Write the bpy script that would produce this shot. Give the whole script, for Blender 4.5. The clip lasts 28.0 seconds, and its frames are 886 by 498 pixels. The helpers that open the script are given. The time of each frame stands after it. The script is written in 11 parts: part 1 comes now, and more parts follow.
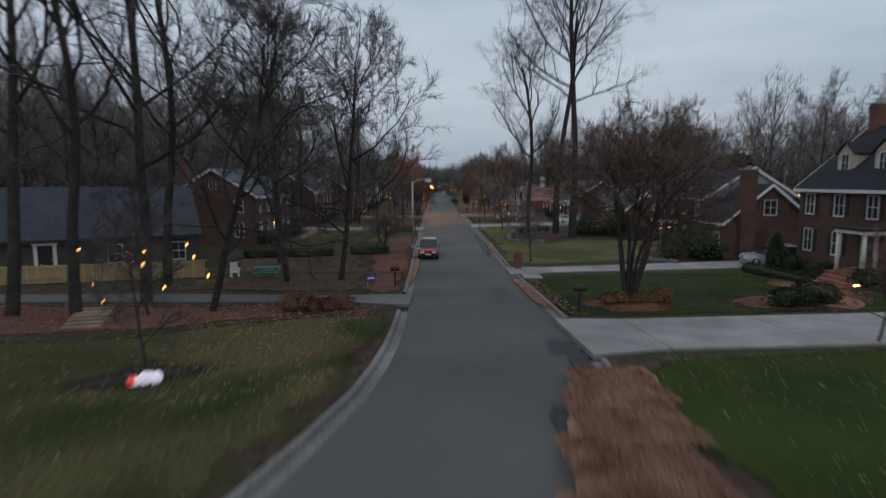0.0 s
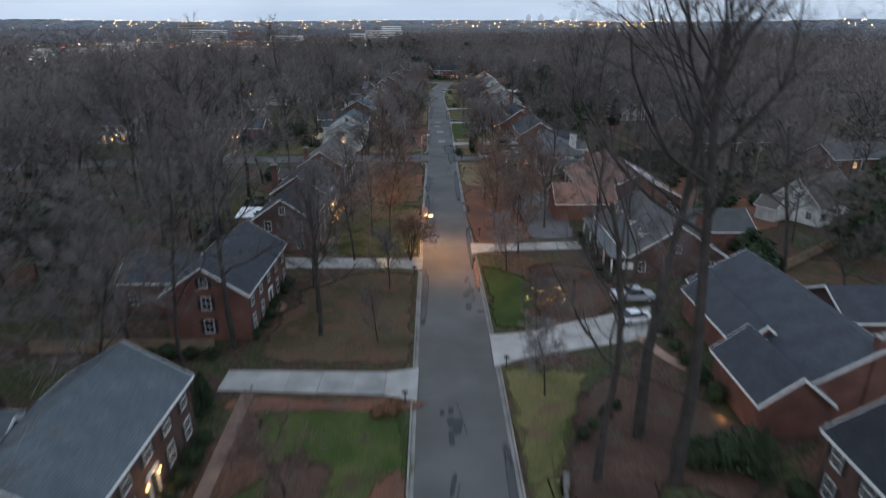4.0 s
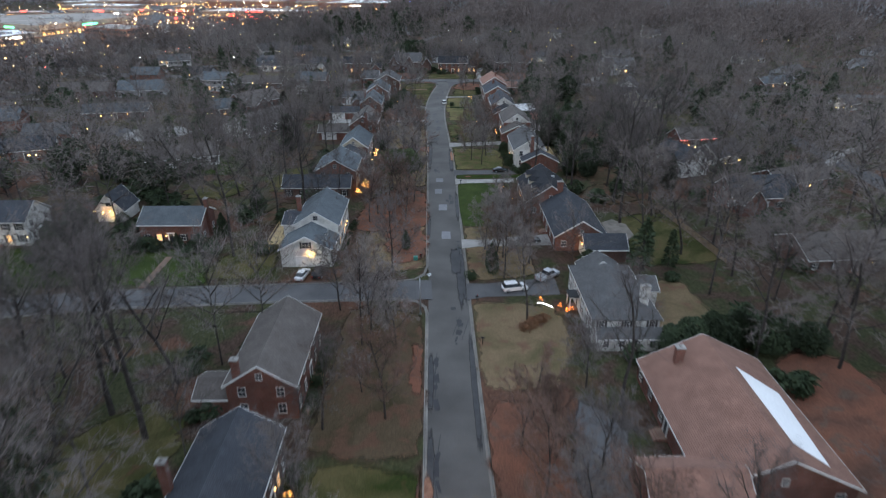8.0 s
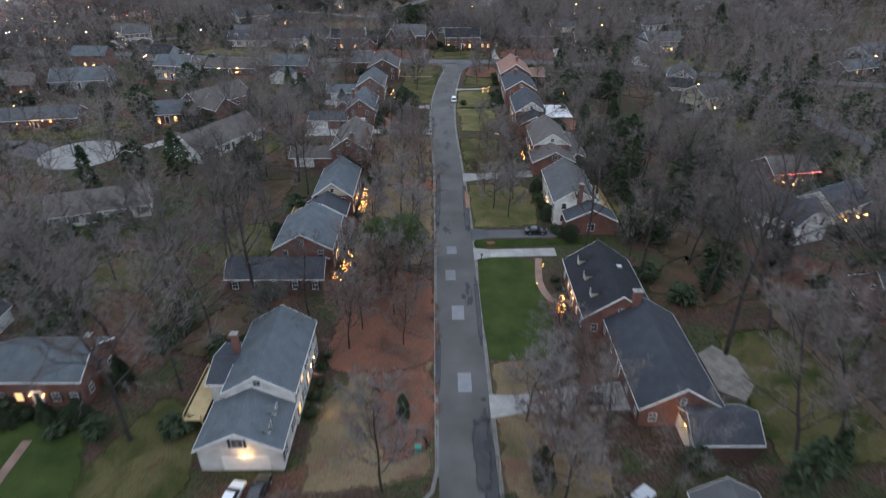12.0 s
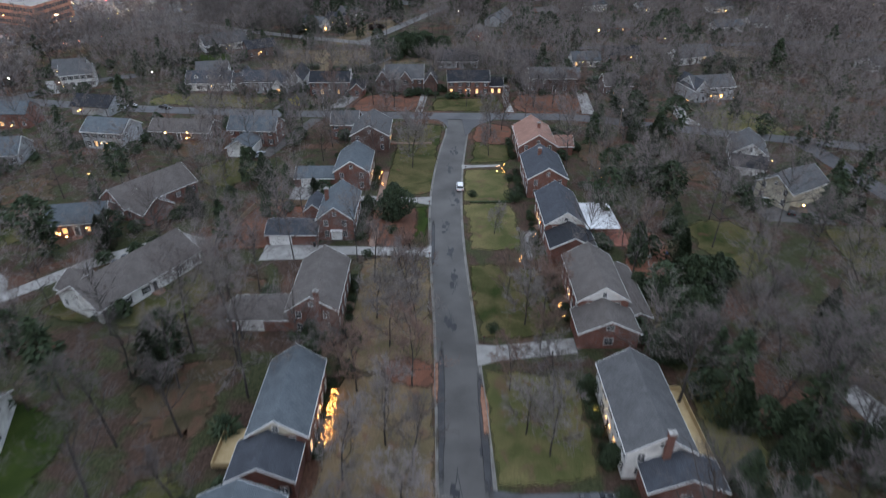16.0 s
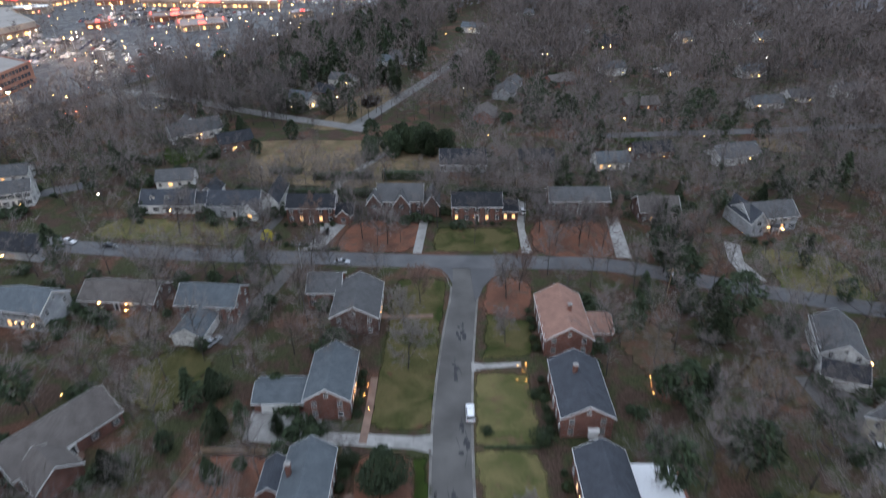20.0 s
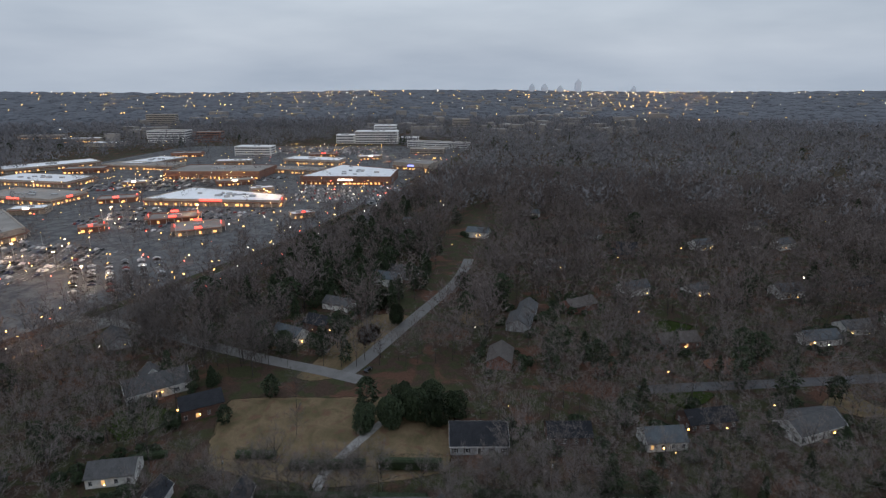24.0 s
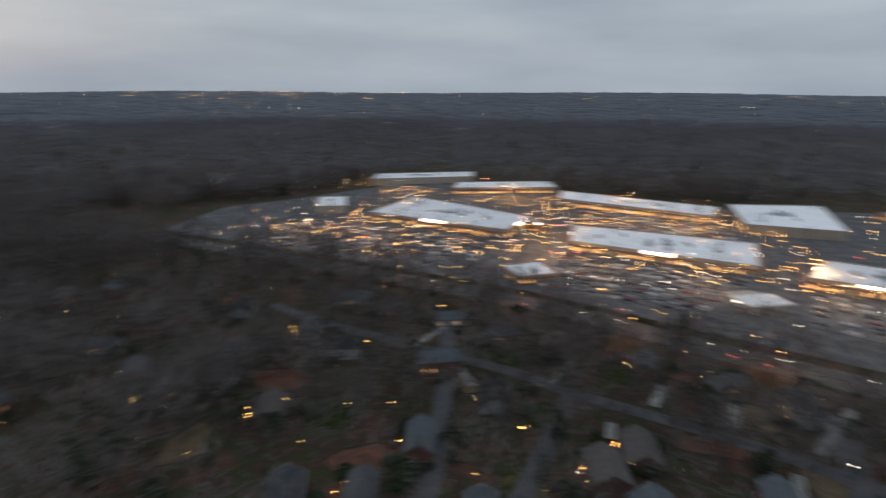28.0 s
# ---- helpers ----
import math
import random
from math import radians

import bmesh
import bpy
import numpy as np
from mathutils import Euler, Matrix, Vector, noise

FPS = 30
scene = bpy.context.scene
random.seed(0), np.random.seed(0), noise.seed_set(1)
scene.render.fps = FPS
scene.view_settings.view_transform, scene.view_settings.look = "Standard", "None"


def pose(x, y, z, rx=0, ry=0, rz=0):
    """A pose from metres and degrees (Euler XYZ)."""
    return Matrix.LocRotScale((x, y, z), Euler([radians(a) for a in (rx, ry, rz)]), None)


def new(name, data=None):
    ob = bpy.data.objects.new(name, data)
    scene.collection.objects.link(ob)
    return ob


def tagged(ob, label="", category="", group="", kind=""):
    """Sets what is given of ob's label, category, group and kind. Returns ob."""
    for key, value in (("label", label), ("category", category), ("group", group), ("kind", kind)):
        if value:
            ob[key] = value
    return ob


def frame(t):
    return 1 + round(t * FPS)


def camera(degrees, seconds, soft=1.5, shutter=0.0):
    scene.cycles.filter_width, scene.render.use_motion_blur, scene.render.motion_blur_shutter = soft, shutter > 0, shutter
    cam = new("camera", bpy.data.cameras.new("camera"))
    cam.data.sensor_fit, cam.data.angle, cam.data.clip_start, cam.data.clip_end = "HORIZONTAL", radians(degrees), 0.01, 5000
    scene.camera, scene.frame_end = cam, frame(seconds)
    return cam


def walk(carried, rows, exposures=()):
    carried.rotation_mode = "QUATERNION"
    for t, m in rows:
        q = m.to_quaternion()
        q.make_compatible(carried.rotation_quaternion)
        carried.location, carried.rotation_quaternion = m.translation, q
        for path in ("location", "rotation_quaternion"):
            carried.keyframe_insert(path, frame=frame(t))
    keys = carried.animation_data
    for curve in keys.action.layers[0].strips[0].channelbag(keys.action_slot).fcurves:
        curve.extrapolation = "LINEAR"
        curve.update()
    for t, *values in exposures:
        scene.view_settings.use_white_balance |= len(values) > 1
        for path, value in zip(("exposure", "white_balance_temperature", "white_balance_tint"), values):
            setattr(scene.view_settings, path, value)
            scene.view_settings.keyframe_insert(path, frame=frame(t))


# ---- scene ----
# stops of the camera's own metering along the way
EXPOSURES = [(0.0, 0.03, 6750, 11), (2.0, 0.34, 6600, 10), (4.5, 0.7, 6280, 9), (8.0, 0.97, 6330, 10), (12.0, 1.13, 6480, 13), (20.0, 1.12, 6450, 13), (21.2, 0.80, 6180, 9), (22.5, 0.42, 6520, 12), (25.0, 0.03, 6850, 12), (28.0, -0.18, 6880, 10)]
cam = camera(74.1, 28.0, soft=1.2, shutter=1.0)
# seconds, x, y, z, tilt from straight down, lean, heading
PATH = [
    (0, 0.00, 0.00, 7.32, 83.49, 0.02, -0.04),
    (0.5, -0.09, 3.35, 10.12, 78.60, -0.02, -0.13),
    (1, -0.27, 7.05, 12.84, 77.35, 0.01, -0.29),
    (1.5, -0.40, 11.63, 15.76, 77.10, 0.05, -0.38),
    (2, -0.32, 16.88, 18.83, 75.28, 0.02, -0.25),
    (2.5, -0.28, 22.43, 22.23, 73.18, -0.05, -0.13),
    (3, -0.35, 28.35, 25.88, 70.57, -0.05, -0.11),
    (3.5, -0.48, 34.65, 29.26, 69.03, -0.00, -0.12),
    (4, -0.65, 41.38, 32.40, 69.30, 0.01, -0.15),
    (4.5, -0.85, 48.56, 35.72, 69.06, -0.01, -0.19),
    (6.5, -1.27, 77.00, 46.07, 67.87, -0.04, -0.28),
    (7, -1.93, 84.55, 48.69, 66.79, 0.00, -0.46),
    (7.5, -2.31, 92.05, 51.45, 65.62, 0.03, -0.55),
    (8, -2.44, 99.30, 54.02, 64.46, 0.03, -0.55),
    (8.5, -2.47, 106.22, 56.00, 63.37, 0.01, -0.45),
    (9, -2.57, 112.97, 57.24, 62.25, -0.01, -0.23),
    (9.5, -2.85, 119.70, 57.94, 61.13, -0.01, -0.09),
    (10, -3.18, 126.55, 58.42, 59.98, -0.01, -0.09),
    (10.5, -3.39, 133.57, 58.85, 59.68, -0.00, -0.10),
    (11, -3.56, 140.79, 59.22, 59.66, 0.01, -0.11),
    (11.5, -3.79, 148.09, 59.74, 59.55, 0.02, -0.16),
    (12, -4.03, 155.31, 60.63, 59.44, 0.02, -0.22),
    (12.5, -4.22, 162.45, 61.88, 59.24, -0.01, -0.25),
    (14.5, -4.78, 192.44, 65.83, 58.75, 0.13, -0.38),
    (15, -4.95, 199.92, 67.08, 58.60, 0.11, -0.41),
    (15.5, -4.98, 207.56, 68.50, 58.47, 0.08, -0.39),
    (16, -4.82, 215.35, 70.33, 58.36, 0.01, -0.30),
    (16.5, -4.64, 223.06, 72.72, 58.26, -0.06, -0.21),
    (17, -4.58, 230.50, 75.50, 58.19, -0.07, -0.16),
    (17.5, -4.59, 237.78, 78.42, 58.14, -0.04, -0.13),
    (18, -4.64, 245.05, 81.39, 58.12, -0.04, -0.11),
    (18.5, -4.75, 252.41, 84.36, 58.10, -0.05, -0.12),
    (19, -4.96, 259.79, 87.30, 58.06, -0.05, -0.15),
    (19.5, -5.21, 267.04, 90.15, 58.18, -0.01, -0.21),
    (20, -5.42, 274.15, 92.88, 58.90, 0.01, -0.23),
    (20.5, -5.55, 281.27, 95.47, 61.71, -0.02, -0.21),
    (21, -5.67, 288.39, 98.04, 64.65, -0.04, -0.18),
    (21.5, -5.89, 295.51, 100.79, 67.53, -0.03, -0.18),
    (22, -6.22, 302.63, 103.59, 70.41, -0.01, -0.19),
    (22.5, -6.61, 309.65, 106.28, 73.27, -0.00, -0.22),
    (24.5, -8.86, 332.48, 110.84, 74.47, -0.10, -0.18),
    (24.7, -8.98, 334.25, 110.84, 74.42, -0.06, -0.10),
    (24.8, -9.04, 335.14, 110.84, 74.39, -0.04, 1.90),
    (24.9, -9.10, 336.03, 110.84, 74.37, -0.01, 4.70),
    (25, -9.16, 336.92, 110.85, 74.34, 0.01, 7.89),
    (25.5, -8.71, 340.16, 110.45, 74.28, 0.06, 23.36),
    (26, -7.67, 342.83, 110.28, 74.42, -0.05, 39.07),
    (26.5, -6.56, 345.31, 110.12, 74.46, 0.00, 54.69),
    (27, -5.36, 347.35, 110.03, 74.56, 0.14, 70.35),
    (27.5, -4.65, 348.94, 110.02, 74.64, 0.04, 85.90),
    (28, -4.62, 350.50, 110.22, 74.64, 0.14, 101.36),
]
walk(cam, [(t, Matrix.Translation((x, y, z)) @ pose(0, 0, 0, 0, 0, head) @ pose(0, 0, 0, tilt) @ pose(0, 0, 0, 0, 0, lean))
           for t, x, y, z, tilt, lean, head in PATH], EXPOSURES)

# ---- light: an overcast dusk ----
world = bpy.data.worlds.new("dusk_sky")
scene.world = world
world.use_nodes = True
wn, wl = world.node_tree.nodes, world.node_tree.links
wn.clear()
sky = wn.new("ShaderNodeTexSky")
sky.sky_type = "NISHITA"
sky.sun_disc = False
sky.sun_elevation = radians(9)
sky.sun_rotation = radians(200)
sky.air_density, sky.dust_density, sky.ozone_density = 1.6, 4.0, 2.0
sky_bg = wn.new("ShaderNodeBackground")
sky_bg.inputs["Strength"].default_value = 0.012
wl.new(sky.outputs["Color"], sky_bg.inputs["Color"])
# the cloud deck: soft grey sheets, lighter towards the horizon
wco = wn.new("ShaderNodeTexCoord")
wmap = wn.new("ShaderNodeMapping")
wmap.inputs["Scale"].default_value = (1.0, 1.0, 5.0)
wl.new(wco.outputs["Generated"], wmap.inputs["Vector"])
cloud = wn.new("ShaderNodeTexNoise")
cloud.inputs["Scale"].default_value = 2.2
cloud.inputs["Detail"].default_value = 5.0
wl.new(wmap.outputs["Vector"], cloud.inputs["Vector"])
cramp = wn.new("ShaderNodeValToRGB")
cramp.color_ramp.elements[0].position, cramp.color_ramp.elements[0].color = 0.34, (0.40, 0.49, 0.62, 1)
cramp.color_ramp.elements[1].position, cramp.color_ramp.elements[1].color = 0.68, (0.56, 0.655, 0.78, 1)
wl.new(cloud.outputs["Fac"], cramp.inputs["Fac"])
cloud_bg = wn.new("ShaderNodeBackground")
wl.new(cramp.outputs["Color"], cloud_bg.inputs["Color"])
# an overcast sky is brightest overhead
wsep, wgrow = wn.new("ShaderNodeSeparateXYZ"), wn.new("ShaderNodeMapRange")
wl.new(wco.outputs["Generated"], wsep.inputs[0])
wl.new(wsep.outputs["Z"], wgrow.inputs[0])
wgrow.inputs[1].default_value, wgrow.inputs[2].default_value = 0.0, 1.0
wgrow.inputs[3].default_value, wgrow.inputs[4].default_value = 0.79, 1.20
wl.new(wgrow.outputs[0], cloud_bg.inputs["Strength"])
wadd = wn.new("ShaderNodeAddShader")
wout = wn.new("ShaderNodeOutputWorld")
wl.new(sky_bg.outputs[0], wadd.inputs[0])
wl.new(cloud_bg.outputs[0], wadd.inputs[1])
wl.new(wadd.outputs[0], wout.inputs["Surface"])

sun_data = bpy.data.lights.new("sun", "SUN")
sun_data.energy, sun_data.angle, sun_data.color = 0.12, radians(60), (1.0, 0.95, 0.9)
sun = new("sun", sun_data)
sun.rotation_euler = (radians(50), 0, radians(-20))
tagged(sun, "low dusk sun behind the cloud", "light", kind="structure")

# ---- materials ----
def nodes_of(name):
    m = bpy.data.materials.new(name)
    m.use_nodes = True
    t = m.node_tree
    return m, t.nodes, t.links, t.nodes["Principled BSDF"]


def surface(name, c1, c2, rough=0.85, scale=0.6, fine=12.0, bump=0.25, metallic=0.0, vary=0.12, coords="Object", spec=0.3, fine_mix=0.45):
    """Two colours mixed by broad stains and by fine grain, with a fine relief; a little shift from object to object."""
    m, n, l, b = nodes_of(name)
    co = n.new("ShaderNodeTexCoord")
    big, small = n.new("ShaderNodeTexNoise"), n.new("ShaderNodeTexNoise")
    big.inputs["Scale"].default_value, big.inputs["Detail"].default_value = scale, 5.0
    small.inputs["Scale"].default_value, small.inputs["Detail"].default_value = fine, 4.0
    l.new(co.outputs[coords], big.inputs["Vector"])
    l.new(co.outputs[coords], small.inputs["Vector"])
    mixf = n.new("ShaderNodeMix")
    mixf.inputs[0].default_value = fine_mix
    l.new(big.outputs["Fac"], mixf.inputs[2])
    l.new(small.outputs["Fac"], mixf.inputs[3])
    ramp = n.new("ShaderNodeValToRGB")
    ramp.color_ramp.elements[0].position, ramp.color_ramp.elements[0].color = 0.36, (*c1, 1)
    ramp.color_ramp.elements[1].position, ramp.color_ramp.elements[1].color = 0.64, (*c2, 1)
    l.new(mixf.outputs[0], ramp.inputs["Fac"])
    info, hsv = n.new("ShaderNodeObjectInfo"), n.new("ShaderNodeHueSaturation")
    mr = n.new("ShaderNodeMapRange")
    mr.inputs[3].default_value, mr.inputs[4].default_value = 1 - vary, 1 + vary
    l.new(info.outputs["Random"], mr.inputs[0])
    l.new(mr.outputs[0], hsv.inputs["Value"])
    l.new(ramp.outputs["Color"], hsv.inputs["Color"])
    l.new(hsv.outputs["Color"], b.inputs["Base Color"])
    b.inputs["Roughness"].default_value, b.inputs["Metallic"].default_value = rough, metallic
    b.inputs["Specular IOR Level"].default_value = spec
    if bump:
        bp = n.new("ShaderNodeBump")
        bp.inputs["Strength"].default_value, bp.inputs["Distance"].default_value = bump, 0.05
        l.new(small.outputs["Fac"], bp.inputs["Height"])
        l.new(bp.outputs["Normal"], b.inputs["Normal"])
    return m


def coursed(name, c1, c2, joint, wide, high, rough=0.85, stain_span=(0.72, 1.22), vary=0.1):
    """Brick, siding or shingle courses of true size, run round the walls (or up a slope)."""
    m, n, l, b = nodes_of(name)
    co, sep, comb = n.new("ShaderNodeTexCoord"), n.new("ShaderNodeSeparateXYZ"), n.new("ShaderNodeCombineXYZ")
    l.new(co.outputs["Object"], sep.inputs[0])
    add = n.new("ShaderNodeMath")
    l.new(sep.outputs["X"], add.inputs[0])
    l.new(sep.outputs["Y"], add.inputs[1])
    l.new(add.outputs[0], comb.inputs["X"])
    l.new(sep.outputs["Z"], comb.inputs["Y"])
    br = n.new("ShaderNodeTexBrick")
    br.inputs["Color1"].default_value, br.inputs["Color2"].default_value, br.inputs["Mortar"].default_value = (*c1, 1), (*c2, 1), (*joint, 1)
    br.inputs["Scale"].default_value = 1.0
    br.inputs["Brick Width"].default_value, br.inputs["Row Height"].default_value = wide, high
    br.inputs["Mortar Size"].default_value = high * 0.10
    l.new(comb.outputs[0], br.inputs["Vector"])
    stain = n.new("ShaderNodeTexNoise")
    stain.inputs["Scale"].default_value, stain.inputs["Detail"].default_value = 0.5, 6.0
    l.new(co.outputs["Object"], stain.inputs["Vector"])
    sm = n.new("ShaderNodeMapRange")
    sm.inputs[1].default_value, sm.inputs[2].default_value = 0.3, 0.7
    sm.inputs[3].default_value, sm.inputs[4].default_value = stain_span
    l.new(stain.outputs["Fac"], sm.inputs[0])
    info, mr, mul, hsv = n.new("ShaderNodeObjectInfo"), n.new("ShaderNodeMapRange"), n.new("ShaderNodeMath"), n.new("ShaderNodeHueSaturation")
    mr.inputs[3].default_value, mr.inputs[4].default_value = 1 - vary, 1 + vary
    mul.operation = "MULTIPLY"
    l.new(info.outputs["Random"], mr.inputs[0])
    l.new(mr.outputs[0], mul.inputs[0])
    l.new(sm.outputs[0], mul.inputs[1])
    l.new(mul.outputs[0], hsv.inputs["Value"])
    l.new(br.outputs["Color"], hsv.inputs["Color"])
    l.new(hsv.outputs["Color"], b.inputs["Base Color"])
    bp = n.new("ShaderNodeBump")
    bp.inputs["Strength"].default_value, bp.inputs["Distance"].default_value = 0.5, 0.02
    bp.invert = True
    l.new(br.outputs["Fac"], bp.inputs["Height"])
    l.new(bp.outputs["Normal"], b.inputs["Normal"])
    b.inputs["Roughness"].default_value, b.inputs["Specular IOR Level"].default_value = rough, 0.25
    return m


def glow(name, colour, strength):
    m, n, l, b = nodes_of(name)
    b.inputs["Base Color"].default_value = (*colour, 1)
    b.inputs["Emission Color"].default_value = (*colour, 1)
    b.inputs["Emission Strength"].default_value = strength
    return m


def gloss(name, colour, rough=0.12, metallic=0.0, coat=0.0):
    m, n, l, b = nodes_of(name)
    b.inputs["Base Color"].default_value = (*colour, 1)
    b.inputs["Roughness"].default_value, b.inputs["Metallic"].default_value = rough, metallic
    b.inputs["Coat Weight"].default_value = coat
    return m


def turf(name, green, straw, litter, bias=0.5, some=0.56):
    """Winter grass: green and dormant blades in drifts, with fallen leaves lying in patches."""
    m, n, l, b = nodes_of(name)
    co = n.new("ShaderNodeTexCoord")

    def grain(scale, detail, warp=0.0):
        t = n.new("ShaderNodeTexNoise")
        t.inputs["Scale"].default_value, t.inputs["Detail"].default_value, t.inputs["Distortion"].default_value = scale, detail, warp
        l.new(co.outputs["Object"], t.inputs["Vector"])
        return t.outputs["Fac"]

    def span(src, lo, hi, a=0.0, z=1.0):
        r = n.new("ShaderNodeMapRange")
        r.inputs[1].default_value, r.inputs[2].default_value, r.inputs[3].default_value, r.inputs[4].default_value = lo, hi, a, z
        l.new(src, r.inputs[0])
        return r.outputs[0]

    def blend(f, p, q):
        x = n.new("ShaderNodeMix")
        x.data_type = "RGBA"
        l.new(f, x.inputs[0])
        for k, c in ((6, p), (7, q)):
            if isinstance(c, tuple):
                x.inputs[k].default_value = (*c, 1)
            else:
                l.new(c, x.inputs[k])
        return x.outputs[2]

    fine = grain(9.0, 5.0)
    base = blend(span(grain(0.13, 6.0, 0.8), bias - 0.13, bias + 0.13), green, straw)
    base = blend(span(grain(0.32, 6.0, 0.5), some, some + 0.10, 0.0, 0.85), base, litter)
    hsv = n.new("ShaderNodeHueSaturation")
    l.new(span(fine, 0.3, 0.7, 0.55, 1.45), hsv.inputs["Value"])
    l.new(base, hsv.inputs["Color"])
    l.new(hsv.outputs["Color"], b.inputs["Base Color"])
    b.inputs["Roughness"].default_value, b.inputs["Specular IOR Level"].default_value = 0.95, 0.08
    bp = n.new("ShaderNodeBump")
    bp.inputs["Strength"].default_value, bp.inputs["Distance"].default_value = 0.6, 0.06
    l.new(fine, bp.inputs["Height"])
    l.new(bp.outputs["Normal"], b.inputs["Normal"])
    return m


M_ASPHALT = surface("asphalt", (0.062, 0.058, 0.055), (0.112, 0.106, 0.100), 0.8, 0.12, 17.0, 0.15, fine_mix=0.3)
M_ASPHALT_OLD = surface("old_asphalt", (0.062, 0.062, 0.065), (0.115, 0.113, 0.116), 0.85, 0.15, 6.0, 0.3)
M_PATCH = surface("asphalt_patch", (0.15, 0.15, 0.16), (0.20, 0.20, 0.21), 0.85, 0.8, 9.0, 0.2)
M_TAR = surface("fresh_tar", (0.018, 0.018, 0.02), (0.035, 0.035, 0.04), 0.6, 0.8, 9.0, 0.2)
M_CONCRETE = surface("concrete", (0.185, 0.177, 0.168), (0.345, 0.33, 0.31), 0.85, 0.5, 14.0, 0.2)
M_PATIO = surface("patio_stone", (0.10, 0.088, 0.076), (0.21, 0.185, 0.16), 0.85, 0.9, 6.0, 0.3)
M_CURB = surface("curb_concrete", (0.100, 0.093, 0.085), (0.235, 0.22, 0.20), 0.85, 0.35, 8.0, 0.3)
M_BRICKPATH = coursed("brick_paving", (0.26, 0.10, 0.07), (0.34, 0.14, 0.10), (0.2, 0.13, 0.1), 0.22, 0.11)
M_LEAFPILE = surface("raked_leaves", (0.13, 0.058, 0.036), (0.33, 0.18, 0.12), 0.95, 1.2, 16.0, 0.9)
M_LITTER = turf("pine_straw", (0.088, 0.049, 0.036), (0.168, 0.076, 0.050), (0.100, 0.072, 0.056), 0.47, 0.56)
M_MIXLAWN = turf("patchy_lawn", (0.026, 0.036, 0.010), (0.090, 0.076, 0.034), (0.090, 0.048, 0.030), 0.47, 0.62)
M_GREENLAWN = surface("clipped_green_lawn", (0.020, 0.032, 0.009), (0.047, 0.064, 0.018), 0.95, 0.25, 9.0, 0.6, spec=0.08)
M_LAWN = surface("green_lawn", (0.013, 0.023, 0.005), (0.038, 0.053, 0.012), 0.95, 0.25, 9.0, 0.6, spec=0.08)
M_WORN = turf("worn_lawn", (0.044, 0.038, 0.020), (0.082, 0.060, 0.038), (0.100, 0.056, 0.038), 0.45, 0.50)
M_SIDING_DARK = coursed("dark_siding", (0.085, 0.078, 0.072), (0.11, 0.10, 0.092), (0.05, 0.046, 0.043), 4.0, 0.16)
M_OLIVE = turf("olive_lawn", (0.066, 0.070, 0.026), (0.130, 0.110, 0.050), (0.108, 0.070, 0.044), 0.5, 0.57)
M_EARTH = turf("brown_mulch", (0.040, 0.026, 0.020), (0.082, 0.050, 0.038), (0.064, 0.052, 0.040), 0.47, 0.55)
M_FRESH = turf("fresh_lawn", (0.036, 0.056, 0.015), (0.080, 0.082, 0.032), (0.070, 0.046, 0.034), 0.55, 0.60)
M_WORNROAD = surface("worn_asphalt", (0.12, 0.115, 0.11), (0.20, 0.195, 0.19), 0.85, 0.15, 6.0, 0.2)
M_TANLAWN = turf("dormant_lawn", (0.094, 0.079, 0.042), (0.168, 0.122, 0.074), (0.134, 0.076, 0.052), 0.46, 0.55)
M_BRICK = coursed("red_brick", (0.135, 0.052, 0.038), (0.195, 0.078, 0.056), (0.18, 0.145, 0.13), 0.225, 0.075)
M_BRICK_DARK = coursed("brown_brick", (0.085, 0.044, 0.036), (0.13, 0.066, 0.052), (0.14, 0.118, 0.105), 0.225, 0.075)
M_SIDING = coursed("white_siding", (0.62, 0.61, 0.58), (0.68, 0.67, 0.64), (0.42, 0.42, 0.41), 4.0, 0.16)
M_SIDING_GREY = coursed("grey_siding", (0.33, 0.34, 0.35), (0.38, 0.39, 0.40), (0.24, 0.24, 0.25), 4.0, 0.16)
M_SIDING_TAN = coursed("tan_siding", (0.45, 0.40, 0.31), (0.5, 0.45, 0.35), (0.33, 0.3, 0.24), 4.0, 0.16)
M_TRIM = surface("white_trim", (0.62, 0.61, 0.59), (0.76, 0.75, 0.73), 0.6, 1.0, 20.0, 0.05)
M_DARKTRIM = surface("dark_trim", (0.02, 0.022, 0.025), (0.04, 0.042, 0.045), 0.6, 1.0, 20.0, 0.05)
M_SHUTTER = surface("black_shutter", (0.015, 0.016, 0.018), (0.03, 0.032, 0.034), 0.55, 1.0, 20.0, 0.05)
M_GLASS = gloss("window_glass", (0.03, 0.035, 0.042), 0.06)
M_LIT = glow("lit_window", (1.0, 0.55, 0.20), 0.75)
M_WOOD = surface("weathered_wood", (0.16, 0.11, 0.07), (0.30, 0.22, 0.15), 0.8, 0.8, 10.0, 0.3)
M_TANWOOD = surface("new_wood", (0.36, 0.26, 0.13), (0.5, 0.38, 0.21), 0.8, 0.8, 10.0, 0.3)
M_METAL = gloss("galvanised_metal", (0.42, 0.43, 0.44), 0.45, 0.8)
M_BLACK = surface("black_paint", (0.012, 0.012, 0.013), (0.025, 0.025, 0.027), 0.5, 2.0, 20.0, 0.05)
M_WHITE_ROOF = surface("white_membrane", (0.74, 0.74, 0.75), (0.88, 0.88, 0.89), 0.6, 0.12, 3.0, 0.05)
M_GREY_ROOF = surface("gravel_roof", (0.20, 0.182, 0.165), (0.31, 0.285, 0.26), 0.9, 0.06, 3.0, 0.1)


